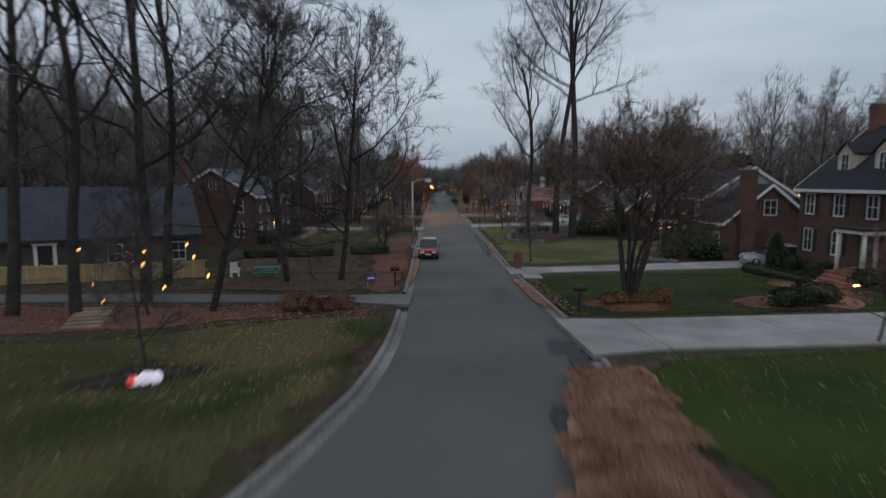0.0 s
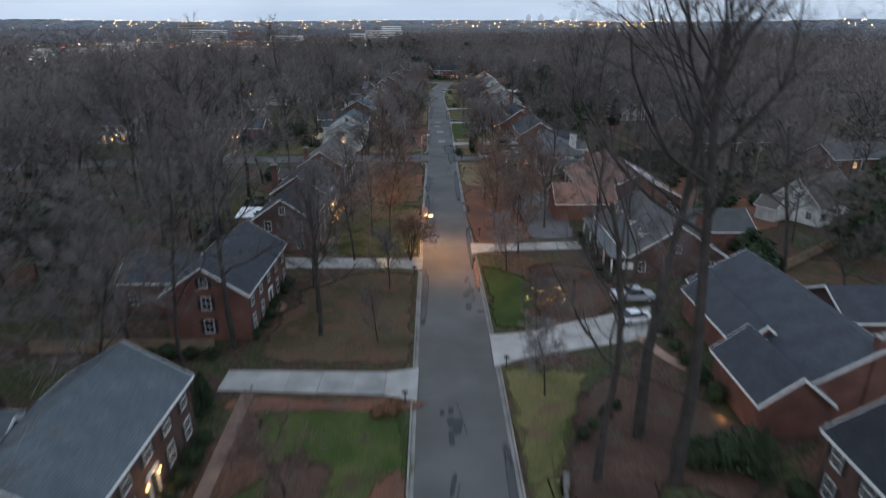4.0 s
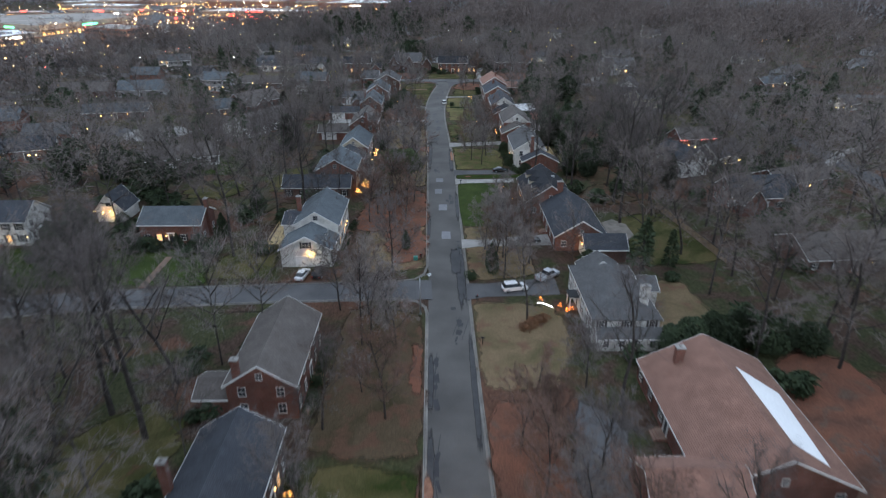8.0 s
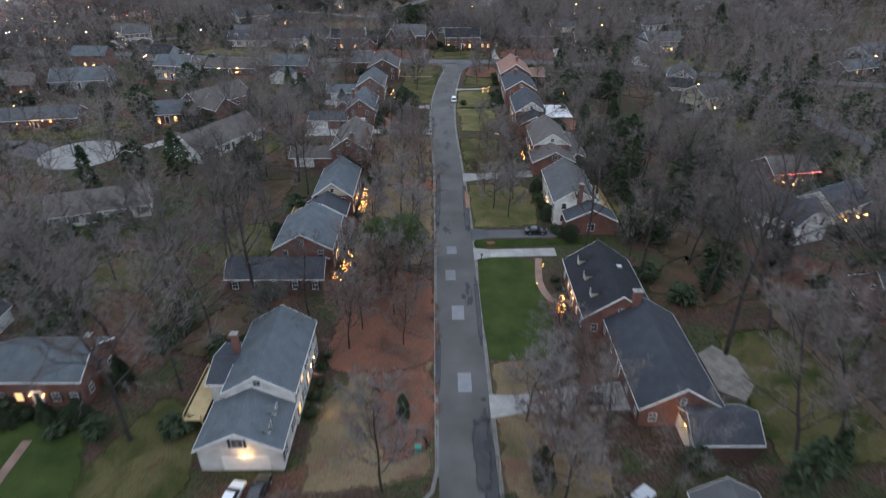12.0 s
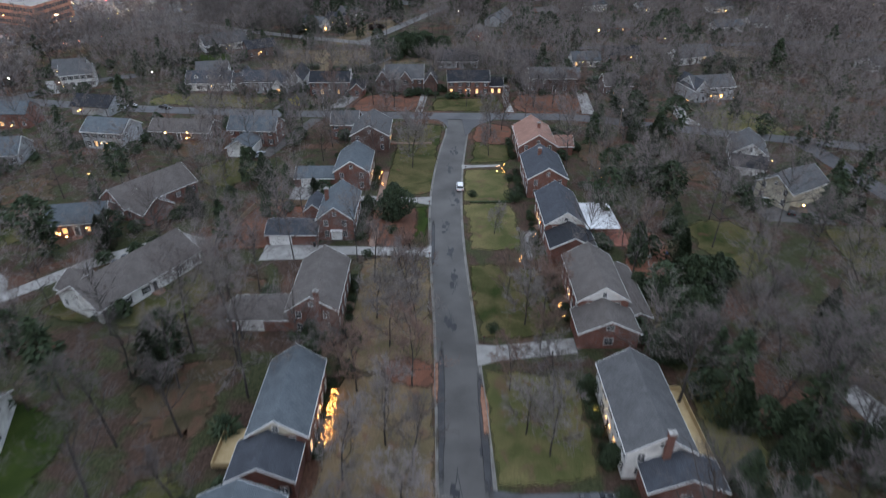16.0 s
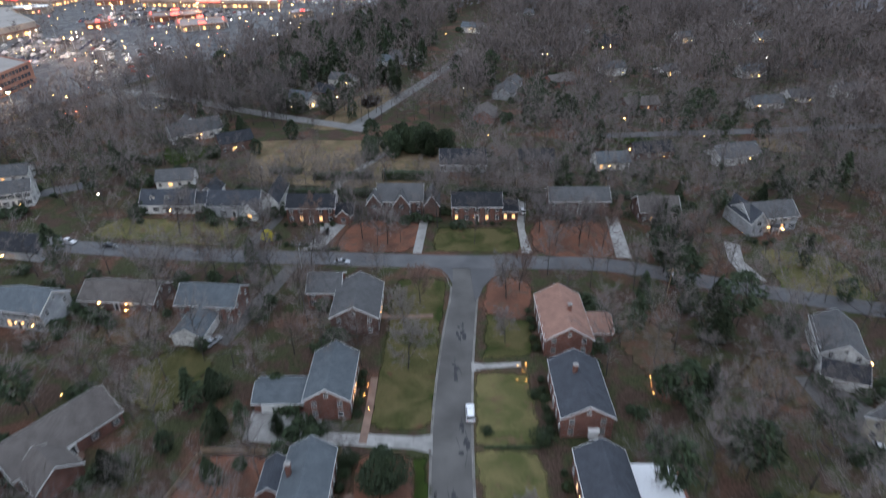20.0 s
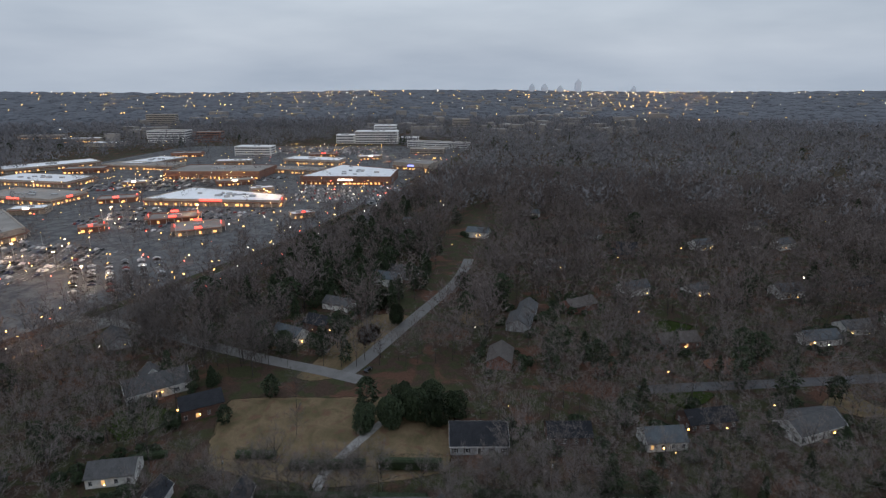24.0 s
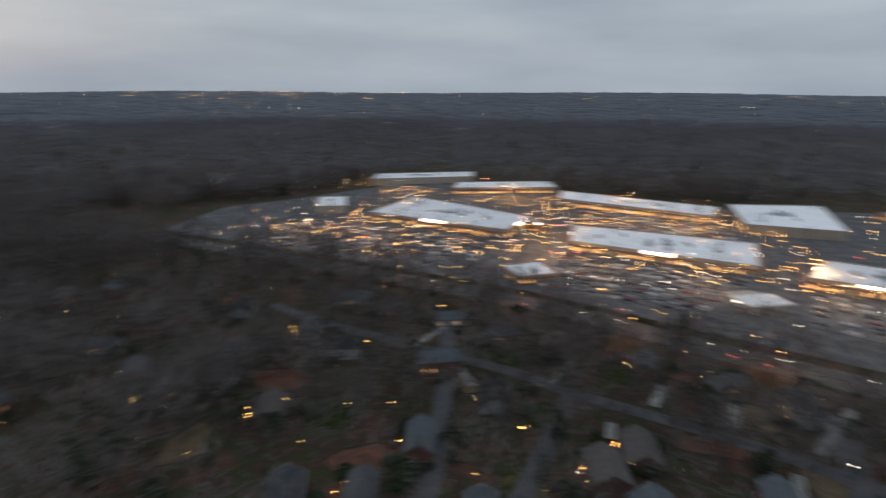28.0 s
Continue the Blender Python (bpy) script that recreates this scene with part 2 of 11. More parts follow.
def shingles(name, c1, c2):
    mid = tuple((p + q) / 2 for p, q in zip(c1, c2))
    return coursed(name, tuple((p + q) / 2 for p, q in zip(c1, mid)), tuple((p + q) / 2 for p, q in zip(c2, mid)), tuple(v * 0.75 for v in c1), 0.33, 0.11, 0.9, (0.84, 1.14))


R_NAVY = shingles("navy_shingles", (0.040, 0.044, 0.053), (0.066, 0.072, 0.084))
R_BLACK = shingles("black_shingles", (0.017, 0.018, 0.022), (0.034, 0.036, 0.042))
R_GREY = shingles("grey_shingles", (0.072, 0.072, 0.074), (0.118, 0.118, 0.120))
R_BROWN = shingles("brown_shingles", (0.092, 0.080, 0.074), (0.142, 0.126, 0.116))
R_PINK = shingles("clay_pink_shingles", (0.215, 0.120, 0.092), (0.285, 0.162, 0.126))
R_SLATE = shingles("slate_blue_shingles", (0.078, 0.091, 0.103), (0.122, 0.138, 0.150))

M_BARK = surface("bark", (0.022, 0.019, 0.018), (0.068, 0.058, 0.052), 0.95, 1.2, 9.0, 0.7)
M_TWIG = surface("twigs", (0.094, 0.080, 0.075), (0.186, 0.160, 0.150), 0.95, 0.05, 5.0, 0.0, vary=0.3)
# lighter twig copy: sky light on crowns seen from above, in the colour
M_TWIG_SKYLIT = surface("skylit_twigs", (0.125, 0.108, 0.103), (0.225, 0.198, 0.190), 0.95, 0.8, 5.0, 0.0, vary=0.3)
M_TWIG_FAR = surface("brown_twigs", (0.088, 0.071, 0.066), (0.182, 0.152, 0.142), 0.95, 0.02, 0.6, 0.0)
# darker twig copy: shade of crowns against the sky, in the colour
M_TWIG_BACKLIT = surface("backlit_twigs", (0.072, 0.061, 0.058), (0.138, 0.118, 0.112), 0.95, 0.8, 5.0, 0.0, vary=0.25)
# paler, greyer twig copy for the middle distance, haze put into its colour
M_TWIG_HAZE = surface("hazed_twigs", (0.148, 0.143, 0.152), (0.235, 0.228, 0.240), 0.95, 0.004, 0.3, 0.0)
# far treetops: distance haze is put into this cool blue-grey
M_TREETOPS_HAZE = surface("treetops", (0.092, 0.098, 0.112), (0.124, 0.131, 0.148), 0.95, 0.008, 0.05, 0.0)
M_TWIG_RED = surface("reddish_twigs", (0.110, 0.072, 0.058), (0.19, 0.128, 0.106), 0.95, 0.8, 5.0, 0.0, vary=0.25)
M_NEEDLE = surface("evergreen_leaves", (0.012, 0.022, 0.010), (0.040, 0.056, 0.026), 0.75, 0.7, 6.0, 0.0, vary=0.25)
M_PINE = surface("pine_needles", (0.026, 0.038, 0.015), (0.072, 0.084, 0.036), 0.8, 0.7, 6.0, 0.0, vary=0.25)
M_HEDGE = surface("boxwood_leaves", (0.011, 0.020, 0.008), (0.036, 0.052, 0.020), 0.75, 1.5, 9.0, 0.0, vary=0.25)
M_BROWNLEAF = surface("withered_leaves", (0.11, 0.055, 0.03), (0.2, 0.11, 0.06), 0.9, 1.5, 9.0, 0.0, vary=0.25)
M_BULB = glow("warm_bulb", (1.0, 0.44, 0.11), 9.0)
M_BULB_WHITE = glow("cool_bulb", (0.95, 0.97, 1.0), 14.0)
M_BULB_RED = glow("red_bulb", (1.0, 0.10, 0.06), 10.0)
M_SODIUM = glow("sodium_lamp", (1.0, 0.40, 0.08), 20.0)

# ---- mesh tools ----
def mesh_of(name, verts, faces, material):
    me = bpy.data.meshes.new(name)
    me.from_pydata([tuple(v) for v in verts], [], faces)
    for m in (material if isinstance(material, (list, tuple)) else (material,)):
        me.materials.append(m)
    me.update()
    return me


def fast_mesh(name, verts, tris, material):
    """A mesh of triangles straight from arrays."""
    me = bpy.data.meshes.new(name)
    verts, tris = np.asarray(verts, np.float32), np.asarray(tris, np.int32)
    me.vertices.add(len(verts))
    me.vertices.foreach_set("co", verts.ravel())
    me.loops.add(3 * len(tris))
    me.loops.foreach_set("vertex_index", tris.ravel())
    me.polygons.add(len(tris))
    me.polygons.foreach_set("loop_start", np.arange(0, 3 * len(tris), 3, dtype=np.int32))
    me.materials.append(material)
    me.update(calc_edges=True)
    return me


def bm_mesh(name, bm, material, smooth=False):
    me = bpy.data.meshes.new(name)
    bmesh.ops.recalc_face_normals(bm, faces=bm.faces)
    bm.to_mesh(me)
    bm.free()
    me.materials.append(material)
    if smooth:
        for p in me.polygons:
            p.use_smooth = True
    return me


def part(name, data, parent, label="", at=None):
    ob = new(name, data)
    ob.parent = parent
    if at is not None:
        ob.matrix_basis = at
    if label:
        ob["label"] = label
    return ob


def thing(name, label, category, at=None, group="", kind="", data=None):
    ob = new(name, data)
    if at is not None:
        ob.matrix_basis = at
    return tagged(ob, label, category, group, kind)


def add_box(bm, x0, x1, y0, y1, z0, z1):
    v = [bm.verts.new((x, y, z)) for z in (z0, z1) for x, y in ((x0, y0), (x1, y0), (x1, y1), (x0, y1))]
    for f in ((0, 3, 2, 1), (4, 5, 6, 7), (0, 1, 5, 4), (1, 2, 6, 5), (2, 3, 7, 6), (3, 0, 4, 7)):
        bm.faces.new([v[i] for i in f])
    return v


def boxes(name, material, *sizes, bevel=0.0):
    bm = bmesh.new()
    for s in sizes:
        add_box(bm, *s)
    if bevel:
        bmesh.ops.bevel(bm, geom=list(bm.edges), offset=bevel, segments=1, affect="EDGES")
    return bm_mesh(name, bm, material)


def add_tube(bm, points, radii, sides=8, cap=True):
    rings = []
    for i, p in enumerate(points):
        p = Vector(p)
        d = (Vector(points[min(i + 1, len(points) - 1)]) - Vector(points[max(i - 1, 0)])).normalized()
        a = d.orthogonal().normalized()
        b = d.cross(a)
        rings.append([bm.verts.new(p + (a * math.cos(k * math.tau / sides) + b * math.sin(k * math.tau / sides)) * radii[i]) for k in range(sides)])
    for r, s in zip(rings, rings[1:]):
        for k in range(sides):
            bm.faces.new((r[k], r[(k + 1) % sides], s[(k + 1) % sides], s[k]))
    if cap:
        bm.faces.new(rings[0][::-1])
        bm.faces.new(rings[-1])


def tube_mesh(name, material, points, radii, sides=8):
    bm = bmesh.new()
    add_tube(bm, points, radii, sides)
    return bm_mesh(name, bm, material, True)


def slab_mesh(name, outline, z0, z1, material):
    """A flat patch with thickness over an outline (counter-clockwise)."""
    n = len(outline)
    v = [(x, y, z1) for x, y in outline] + [(x, y, z0) for x, y in outline]
    f = [tuple(range(n))] + [(i, i + n, (i + 1) % n + n, (i + 1) % n) for i in range(n)]
    return mesh_of(name, v, f, material)


def smooth_outline(points, steps=4, rough=0.0, seed=0):
    """A rounded closed outline through the given corners, a little ragged."""
    rnd = random.Random(seed)
    out, n = [], len(points)
    for i in range(n):
        p0, p1, p2, p3 = (Vector(points[(i + k - 1) % n]) for k in range(4))
        for s in range(steps):
            t = s / steps
            q = 0.5 * ((2 * p1) + (p2 - p0) * t + (2 * p0 - 5 * p1 + 4 * p2 - p3) * t * t + (3 * p1 - p0 - 3 * p2 + p3) * t ** 3)
            out.append((q.x + rnd.uniform(-rough, rough), q.y + rnd.uniform(-rough, rough)))
    return out


def patch(name, label, category, outline, material, z=0.16, kind="structure", z0=0.05):
    return thing(name, label, category, kind=kind, data=slab_mesh(name, outline, z0, z, material))

# ---- ground and streets ----
def glide(y, ys, xs):
    """A smooth curve through knots."""
    i = int(np.clip(np.searchsorted(ys, y) - 1, 0, len(ys) - 2))
    h = ys[i + 1] - ys[i]
    t = (y - ys[i]) / h
    m0 = (xs[i + 1] - xs[max(i - 1, 0)]) / (ys[i + 1] - ys[max(i - 1, 0)]) * h
    j = min(i + 2, len(xs) - 1)
    m1 = (xs[j] - xs[i]) / (ys[j] - ys[i]) * h
    return (2 * t ** 3 - 3 * t * t + 1) * xs[i] + (t ** 3 - 2 * t * t + t) * m0 + (3 * t * t - 2 * t ** 3) * xs[i + 1] + (t ** 3 - t * t) * m1


EDGE_Y = [-80, 0, 13, 20, 30, 45, 70, 100, 135, 170, 200, 230, 265, 300, 330, 352, 372, 390, 404, 418]
WEST_X = [-40, -5.6, -2.25, -1.6, -1.7, -2.05, -2.6, -3.1, -3.6, -3.9, -4.2, -4.6, -4.95, -5.6, -6.9, -7.15, -6.1, -4.3, -2.5, -2.0]
EAST_X = [-30, 1.0, 3.9, 4.9, 5.2, 5.25, 5.0, 4.65, 3.75, 3.05, 2.85, 2.6, 2.35, 1.35, 0.3, 0.4, 1.3, 2.8, 4.2, 5.6]


def west(y):
    return glide(y, EDGE_Y, WEST_X)


def east(y):
    return glide(y, EDGE_Y, EAST_X)


def far_rise(x, y):
    """Gentle land: level round the street, raised far out so the horizon fits the camera's view."""
    d = math.hypot(x + 60, y - 330)
    s = min(max((d - 900) / 3600, 0), 1)
    return 60 * s * s * (3 - 2 * s) * (1 + 0.12 * math.sin(math.atan2(y, x) * 9) * s)


def build_ground():
    verts, faces = [], []
    ys = [-4800, -3000, -1600, -700, -300, -140] + [-80] + list(np.arange(-78, 417, 3.0)) + [417.5] + [424, 440, 470, 520, 600, 700, 850, 1050, 1300, 1700, 2200, 2800, 3500, 4200, 5000]
    offs_w = [4700, 4000, 3200, 2500, 1900, 1400, 1000, 750, 560, 420, 320, 240, 170, 110, 60, 30, 12, 4]
    wide = 2 * len(offs_w) + 4
    for y in ys:
        yc = min(max(y, -80), 418)
        w, e = west(yc), east(yc)
        low = 0.0 if -80 <= y <= 418 else 0.13
        line = [(w - 0.63 - o, 0.13) for o in offs_w] + [(w - 0.63, 0.13), (w - 0.62, low), (e + 0.62, low), (e + 0.63, 0.13)] + [(e + 0.63 + o, 0.13) for o in offs_w[::-1]]
        for x, z in line:
            verts.append((x, y, z + far_rise(x, y)))
    for r in range(len(ys) - 1):
        for c in range(wide - 1):
            a = r * wide + c
            faces.append((a, a + 1, a + wide + 1, a + wide))
    return verts, faces


def ground_material():
    m, n, l, b = nodes_of("winter_ground")
    co = n.new("ShaderNodeTexCoord")

    def noise_node(scale, detail=6.0, dist=0.0):
        t = n.new("ShaderNodeTexNoise")
        t.inputs["Scale"].default_value, t.inputs["Detail"].default_value, t.inputs["Distortion"].default_value = scale, detail, dist
        l.new(co.outputs["Object"], t.inputs["Vector"])
        return t

    def ramp(src, lo, hi, ca, cb):
        r = n.new("ShaderNodeValToRGB")
        r.color_ramp.elements[0].position, r.color_ramp.elements[0].color = lo, (*ca, 1)
        r.color_ramp.elements[1].position, r.color_ramp.elements[1].color = hi, (*cb, 1)
        l.new(src.outputs["Fac"], r.inputs["Fac"])
        return r

    broad, mid, fine, patchy = noise_node(0.018), noise_node(0.16, 6, 0.6), noise_node(3.5), noise_node(0.05, 5, 0.8)
    leaves = ramp(fine, 0.35, 0.66, (0.028, 0.018, 0.013), (0.086, 0.055, 0.041))
    grass = ramp(fine, 0.35, 0.66, (0.019, 0.025, 0.010), (0.064, 0.064, 0.031))
    straw = ramp(fine, 0.35, 0.66, (0.055, 0.028, 0.019), (0.13, 0.068, 0.046))
    f1, f2 = n.new("ShaderNodeMapRange"), n.new("ShaderNodeMapRange")
    for f, src, lo, hi in ((f1, mid, 0.44, 0.56), (f2, patchy, 0.55, 0.63)):
        f.inputs[1].default_value, f.inputs[2].default_value = lo, hi
        l.new(src.outputs["Fac"], f.inputs[0])
    m1, m2 = n.new("ShaderNodeMix"), n.new("ShaderNodeMix")
    m1.data_type = m2.data_type = "RGBA"
    l.new(f1.outputs[0], m1.inputs[0])
    l.new(leaves.outputs["Color"], m1.inputs[6])
    l.new(grass.outputs["Color"], m1.inputs[7])
    l.new(f2.outputs[0], m2.inputs[0])
    l.new(m1.outputs[2], m2.inputs[6])
    l.new(straw.outputs["Color"], m2.inputs[7])
    l.new(m2.outputs[2], b.inputs["Base Color"])
    b.inputs["Roughness"].default_value, b.inputs["Specular IOR Level"].default_value = 0.95, 0.15
    bp = n.new("ShaderNodeBump")
    bp.inputs["Strength"].default_value, bp.inputs["Distance"].default_value = 0.7, 0.12
    l.new(fine.outputs["Fac"], bp.inputs["Height"])
    l.new(bp.outputs["Normal"], b.inputs["Normal"])
    return m


M_GROUND = ground_material()
gv, gf = build_ground()
thing("ground", "brown winter ground of leaf litter and dormant grass", "ground", kind="structure", data=mesh_of("ground", gv, gf, M_GROUND))


def ribbon(name, left, right, z, material, thick=0.06):
    n = len(left)
    v = [(*p, z) for p in left] + [(*p, z) for p in right] + [(*p, z - thick) for p in left] + [(*p, z - thick) for p in right]
    f = [(i, i + n, i + n + 1, i + 1) for i in range(n - 1)]
    f += [(i, i + 1, i + 1 + 2 * n, i + 2 * n) for i in range(n - 1)] + [(i + n + 1, i + n, i + 3 * n, i + 3 * n + 1) for i in range(n - 1)]
    f += [(0, 2 * n, 3 * n, n), (n - 1, 2 * n - 1, 4 * n - 1, 3 * n - 1)]
    return mesh_of(name, v, f, material)


road_y = list(np.arange(-78, 417, 3.0)) + [417.5]
road = thing("road_main", "grey worn asphalt street running between the houses", "road", kind="structure",
             data=ribbon("road_main", [(west(y) - 0.07, y) for y in road_y], [(east(y) + 0.07, y) for y in road_y], 0.03, M_ASPHALT))


def offset_line(points, d):
    out = []
    for i, p in enumerate(points):
        a, b = Vector(points[max(i - 1, 0)]), Vector(points[min(i + 1, len(points) - 1)])
        t = (b - a).normalized()
        out.append((p[0] - t.y * d, p[1] + t.x * d))
    return out


def curb(name, line, side, z=0.03, rise=0.15, label="pale concrete curb with a shallow gutter"):
    """Gutter pan and raised curb along a line; side 1: to its left, -1: to its right."""
    sec = [(0.06, 0.008), (0.38, 0.0), (0.42, rise - 0.02), (0.45, rise), (0.6, rise), (0.6, -0.05), (0.06, -0.05)]
    rows = [offset_line(line, side * d) for d, _ in sec]
    n, k = len(line), len(sec)
    v = [(*rows[j][i], z + sec[j][1]) for i in range(n) for j in range(k)]
    f = [(i * k + j, i * k + (j + 1) % k, (i + 1) * k + (j + 1) % k, (i + 1) * k + j) for i in range(n - 1) for j in range(k)]
    return thing(name, label, "curb", kind="structure", data=mesh_of(name, v, f, M_CURB))


def stretch(edge, y0, y1):
    ys = [y0] + [y for y in road_y if y0 < y < y1] + [y1]
    return [(edge(y), y) for y in ys]


curb("curb_west_1", stretch(west, -78, 28.8), 1)
curb("curb_west_2", stretch(west, 35.2, 87.5), 1)
curb("curb_west_3", stretch(west, 92.8, 119), 1)
curb("curb_west_4", stretch(west, 123, 186), 1)
curb("curb_west_5", stretch(west, 203, 326.0), 1)
curb("curb_west_6", stretch(west, 330.5, 351.5), 1)
curb("curb_west_7", stretch(west, 355.5, 408), 1)
curb("curb_east_1", stretch(east, -78, 18.8), -1)
curb("curb_east_2", stretch(east, 26.4, 44.9), -1)
curb("curb_east_3", stretch(east, 48.9, 93.5), -1)
curb("curb_east_4", stretch(east, 99.0, 125), -1)
curb("curb_east_5", stretch(east, 129, 191), -1)
curb("curb_east_6", stretch(east, 196.5, 254), -1)
curb("curb_east_7", stretch(east, 257.5, 291), -1)
curb("curb_east_8", stretch(east, 296, 409), -1)

# asphalt repairs and tar
def road_patch(label, x0, x1, y0, y1, material, seed):
    o = smooth_outline([(x0, y0), (x1, y0), (x1, y1), (x0, y1)], 3, 0.06, seed) if material is M_TAR else [(x0, y0), (x1, y0), (x1, y1), (x0, y1)]
    patch("road_repair", label, "road repair", o, material, 0.036, "structure", 0.0)


for k, (y0, y1, x0, x1) in enumerate(((217.5, 221.5, -1.6, 0.4), (234.5, 238.5, -2.2, -0.1), (246.5, 250, -3.2, -1.3), (256, 259, -2.9, -0.9))):
    road_patch("square pale asphalt repair in the street", x0, x1, y0, y1, M_PATCH, k)
def tar_cluster(label, cx, cy, n, wide, long, seed):
    """A cluster of small overlapping tar patches and sealed cracks, cut as one sheet a piece."""
    r = random.Random(seed)
    v, f = [], []
    for i in range(n):
        x, y, w, l, t = cx + r.gauss(0, wide * 0.5), cy + r.gauss(0, long * 0.5), r.uniform(0.12, 0.55), r.uniform(0.3, 1.3), r.uniform(-0.25, 0.25)
        if i % 3 == 2:
            w, l = 0.05, r.uniform(1.5, 3.5)
        if not west(y) + 0.3 < x < east(y) - 0.3:
            continue
        k, m = len(v), 8
        for q in range(m):
            a = q * math.tau / m
            px = math.copysign(abs(math.cos(a)) ** 0.4, math.cos(a)) * w * r.uniform(0.8, 1.1)
            py = math.copysign(abs(math.sin(a)) ** 0.4, math.sin(a)) * l * r.uniform(0.8, 1.1)
            v.append((x + px * math.cos(t) - py * math.sin(t), y + px * math.sin(t) + py * math.cos(t), 0.034 + 0.0006 * i))
        f.append(tuple(range(k, k + m)))
    if f:
        tagged(thing("road_repair", label, "road repair", kind="structure", data=mesh_of("road_repair", v, f, M_TAR)), kind="structure")


for k, (x0, y0, n, wide, long) in enumerate(((-1.7, 62, 8, 0.5, 4), (4.6, 21, 7, 0.4, 2.5), (2.5, 210, 16, 0.7, 10), (-2.6, 150, 8, 0.3, 6), (-2.8, 168, 9, 0.3, 6), (1.7, 277, 12, 0.6, 6), (-2.6, 266, 9, 0.7, 3), (-2.9, 302, 14, 0.9, 2.5), (-2.4, 327.5, 12, 0.6, 2),
                                             (-2.0, 318, 12, 0.8, 4), (-1.9, 374, 14, 0.8, 3), (-0.4, 388, 14, 0.9, 3), (-3.6, 340, 10, 0.8, 3), (0.6, 240, 8, 0.7, 5), (3.2, 110, 10, 0.8, 8), (0.5, 84, 8, 1.2, 8), (1.2, 180, 10, 1.2, 10), (3.6, 36, 7, 0.6, 5), (-1.0, 355, 12, 1.2, 6))):
    tar_cluster("dark tar repairs and sealed cracks in the street", x0, y0, n, wide, long, k + 9)


M_STAIN = surface("stained_asphalt", (0.028, 0.028, 0.030), (0.055, 0.054, 0.056), 0.7, 0.5, 9.0, 0.15)


def road_stain(label, x0, x1, y0, y1, seed=0, material=None, lift=0.0):
    """A long dark stain or a drift of leaves that thins out at its edge."""
    r = random.Random(seed)
    n, rings = 28, []
    for k, cover in ((1.0, 0.0), (0.55, 0.75), (0.2, 1.0)):
        ring = []
        for i in range(n):
            a = i * math.tau / n
            w = k * (1 + 0.25 * noise.noise(Vector((math.cos(a) * 2, math.sin(a) * 2, seed))))
            ring.append(((x0 + x1) / 2 + math.copysign(abs(math.cos(a)) ** 0.7, math.cos(a)) * (x1 - x0) / 2 * w, (y0 + y1) / 2 + math.copysign(abs(math.sin(a)) ** 0.7, math.sin(a)) * (y1 - y0) / 2 * w))
        rings.append((ring, cover))
    v = [(x, y, 0.037 + 0.0015 * seed + lift * c) for ring, c in rings for x, y in ring]
    f = [(q * n + i, q * n + (i + 1) % n, (q + 1) * n + (i + 1) % n, (q + 1) * n + i) for q in range(2) for i in range(n)] + [tuple(range(2 * n, 3 * n))]
    me = mesh_of("road_stain", v, f, feathered(material or M_STAIN))
    me.attributes.new("cover", "FLOAT", "POINT").data.foreach_set("value", np.repeat(np.array([c for _, c in rings], np.float32), n))
    thing("leaf_drift" if material else "road_stain", label, "leaves" if material else "stain", kind="structure", data=me)


def street(name, label, points, wide, z=0.194, material=None, curbs=True):
    pts = smooth_line(points)
    l, r = offset_line(pts, wide / 2), offset_line(pts, -wide / 2)
    thing(name, label, "road", kind="structure", data=ribbon(name, l, r, z, material or M_ASPHALT_OLD))
    if curbs:
        curb(name.replace("road", "curb") + "_a", l, 1, z - 0.01, 0.1)
        curb(name.replace("road", "curb") + "_b", r, -1, z - 0.01, 0.1)


def smooth_line(points, steps=6):
    out = []
    for i in range(len(points) - 1):
        p = [Vector(points[min(max(i + k, 0), len(points) - 1)]) for k in (-1, 0, 1, 2)]
        for s in range(steps):
            t = s / steps
            q = 0.5 * (2 * p[1] + (p[2] - p[0]) * t + (2 * p[0] - 5 * p[1] + 4 * p[2] - p[3]) * t * t + (3 * p[1] - p[0] - 3 * p[2] + p[3]) * t ** 3)
            out.append((q.x, q.y))
    return out + [tuple(points[-1])]


street("road_side", "grey side street joining the main street", [(-3.6, 194.6), (-12, 194.3), (-30, 193.6), (-60, 191.5), (-95, 186), (-140, 176)], 7.2, curbs=False)
curb("curb_side_north", [(-4.9, 204), (-5.4, 201), (-7, 198.9), (-10, 198.2), (-30, 197.3), (-60, 195.2), (-95, 189.7)], 1, 0.185, 0.1)
curb("curb_side_south", [(-4.6, 185.5), (-5.0, 188), (-6.5, 190), (-10, 190.6), (-30, 189.9), (-60, 187.8), (-95, 182.3)], -1, 0.185, 0.1)
street("road_cross", "grey cross street at the end of the main street", [(-196, 446), (-144, 434), (-106, 428), (-70, 424.3), (-36, 422.5), (-5, 420.8), (23, 420), (46, 418), (74, 408), (112, 396), (170, 380), (240, 372)], 7.0, curbs=False)
patch("road_corner_east", "worn asphalt flare of the junction", "road", [(3.6, 401), (4.9, 403), (6.2, 407.5), (9.0, 412), (14.5, 416.6), (3.0, 417.2)], M_ASPHALT_OLD, 0.19)
patch("road_corner_west", "worn asphalt flare of the junction", "road", [(-2.2, 409), (-2.0, 418.6), (-9.5, 418.6), (-5.4, 416.6), (-3.6, 413.5)], M_ASPHALT_OLD, 0.19)
curb("curb_corner_west", [(-2.6, 408), (-3.2, 412.2), (-4.8, 415.6), (-8.6, 417.6), (-20, 418.2), (-36, 419)], 1, 0.09, 0.13)
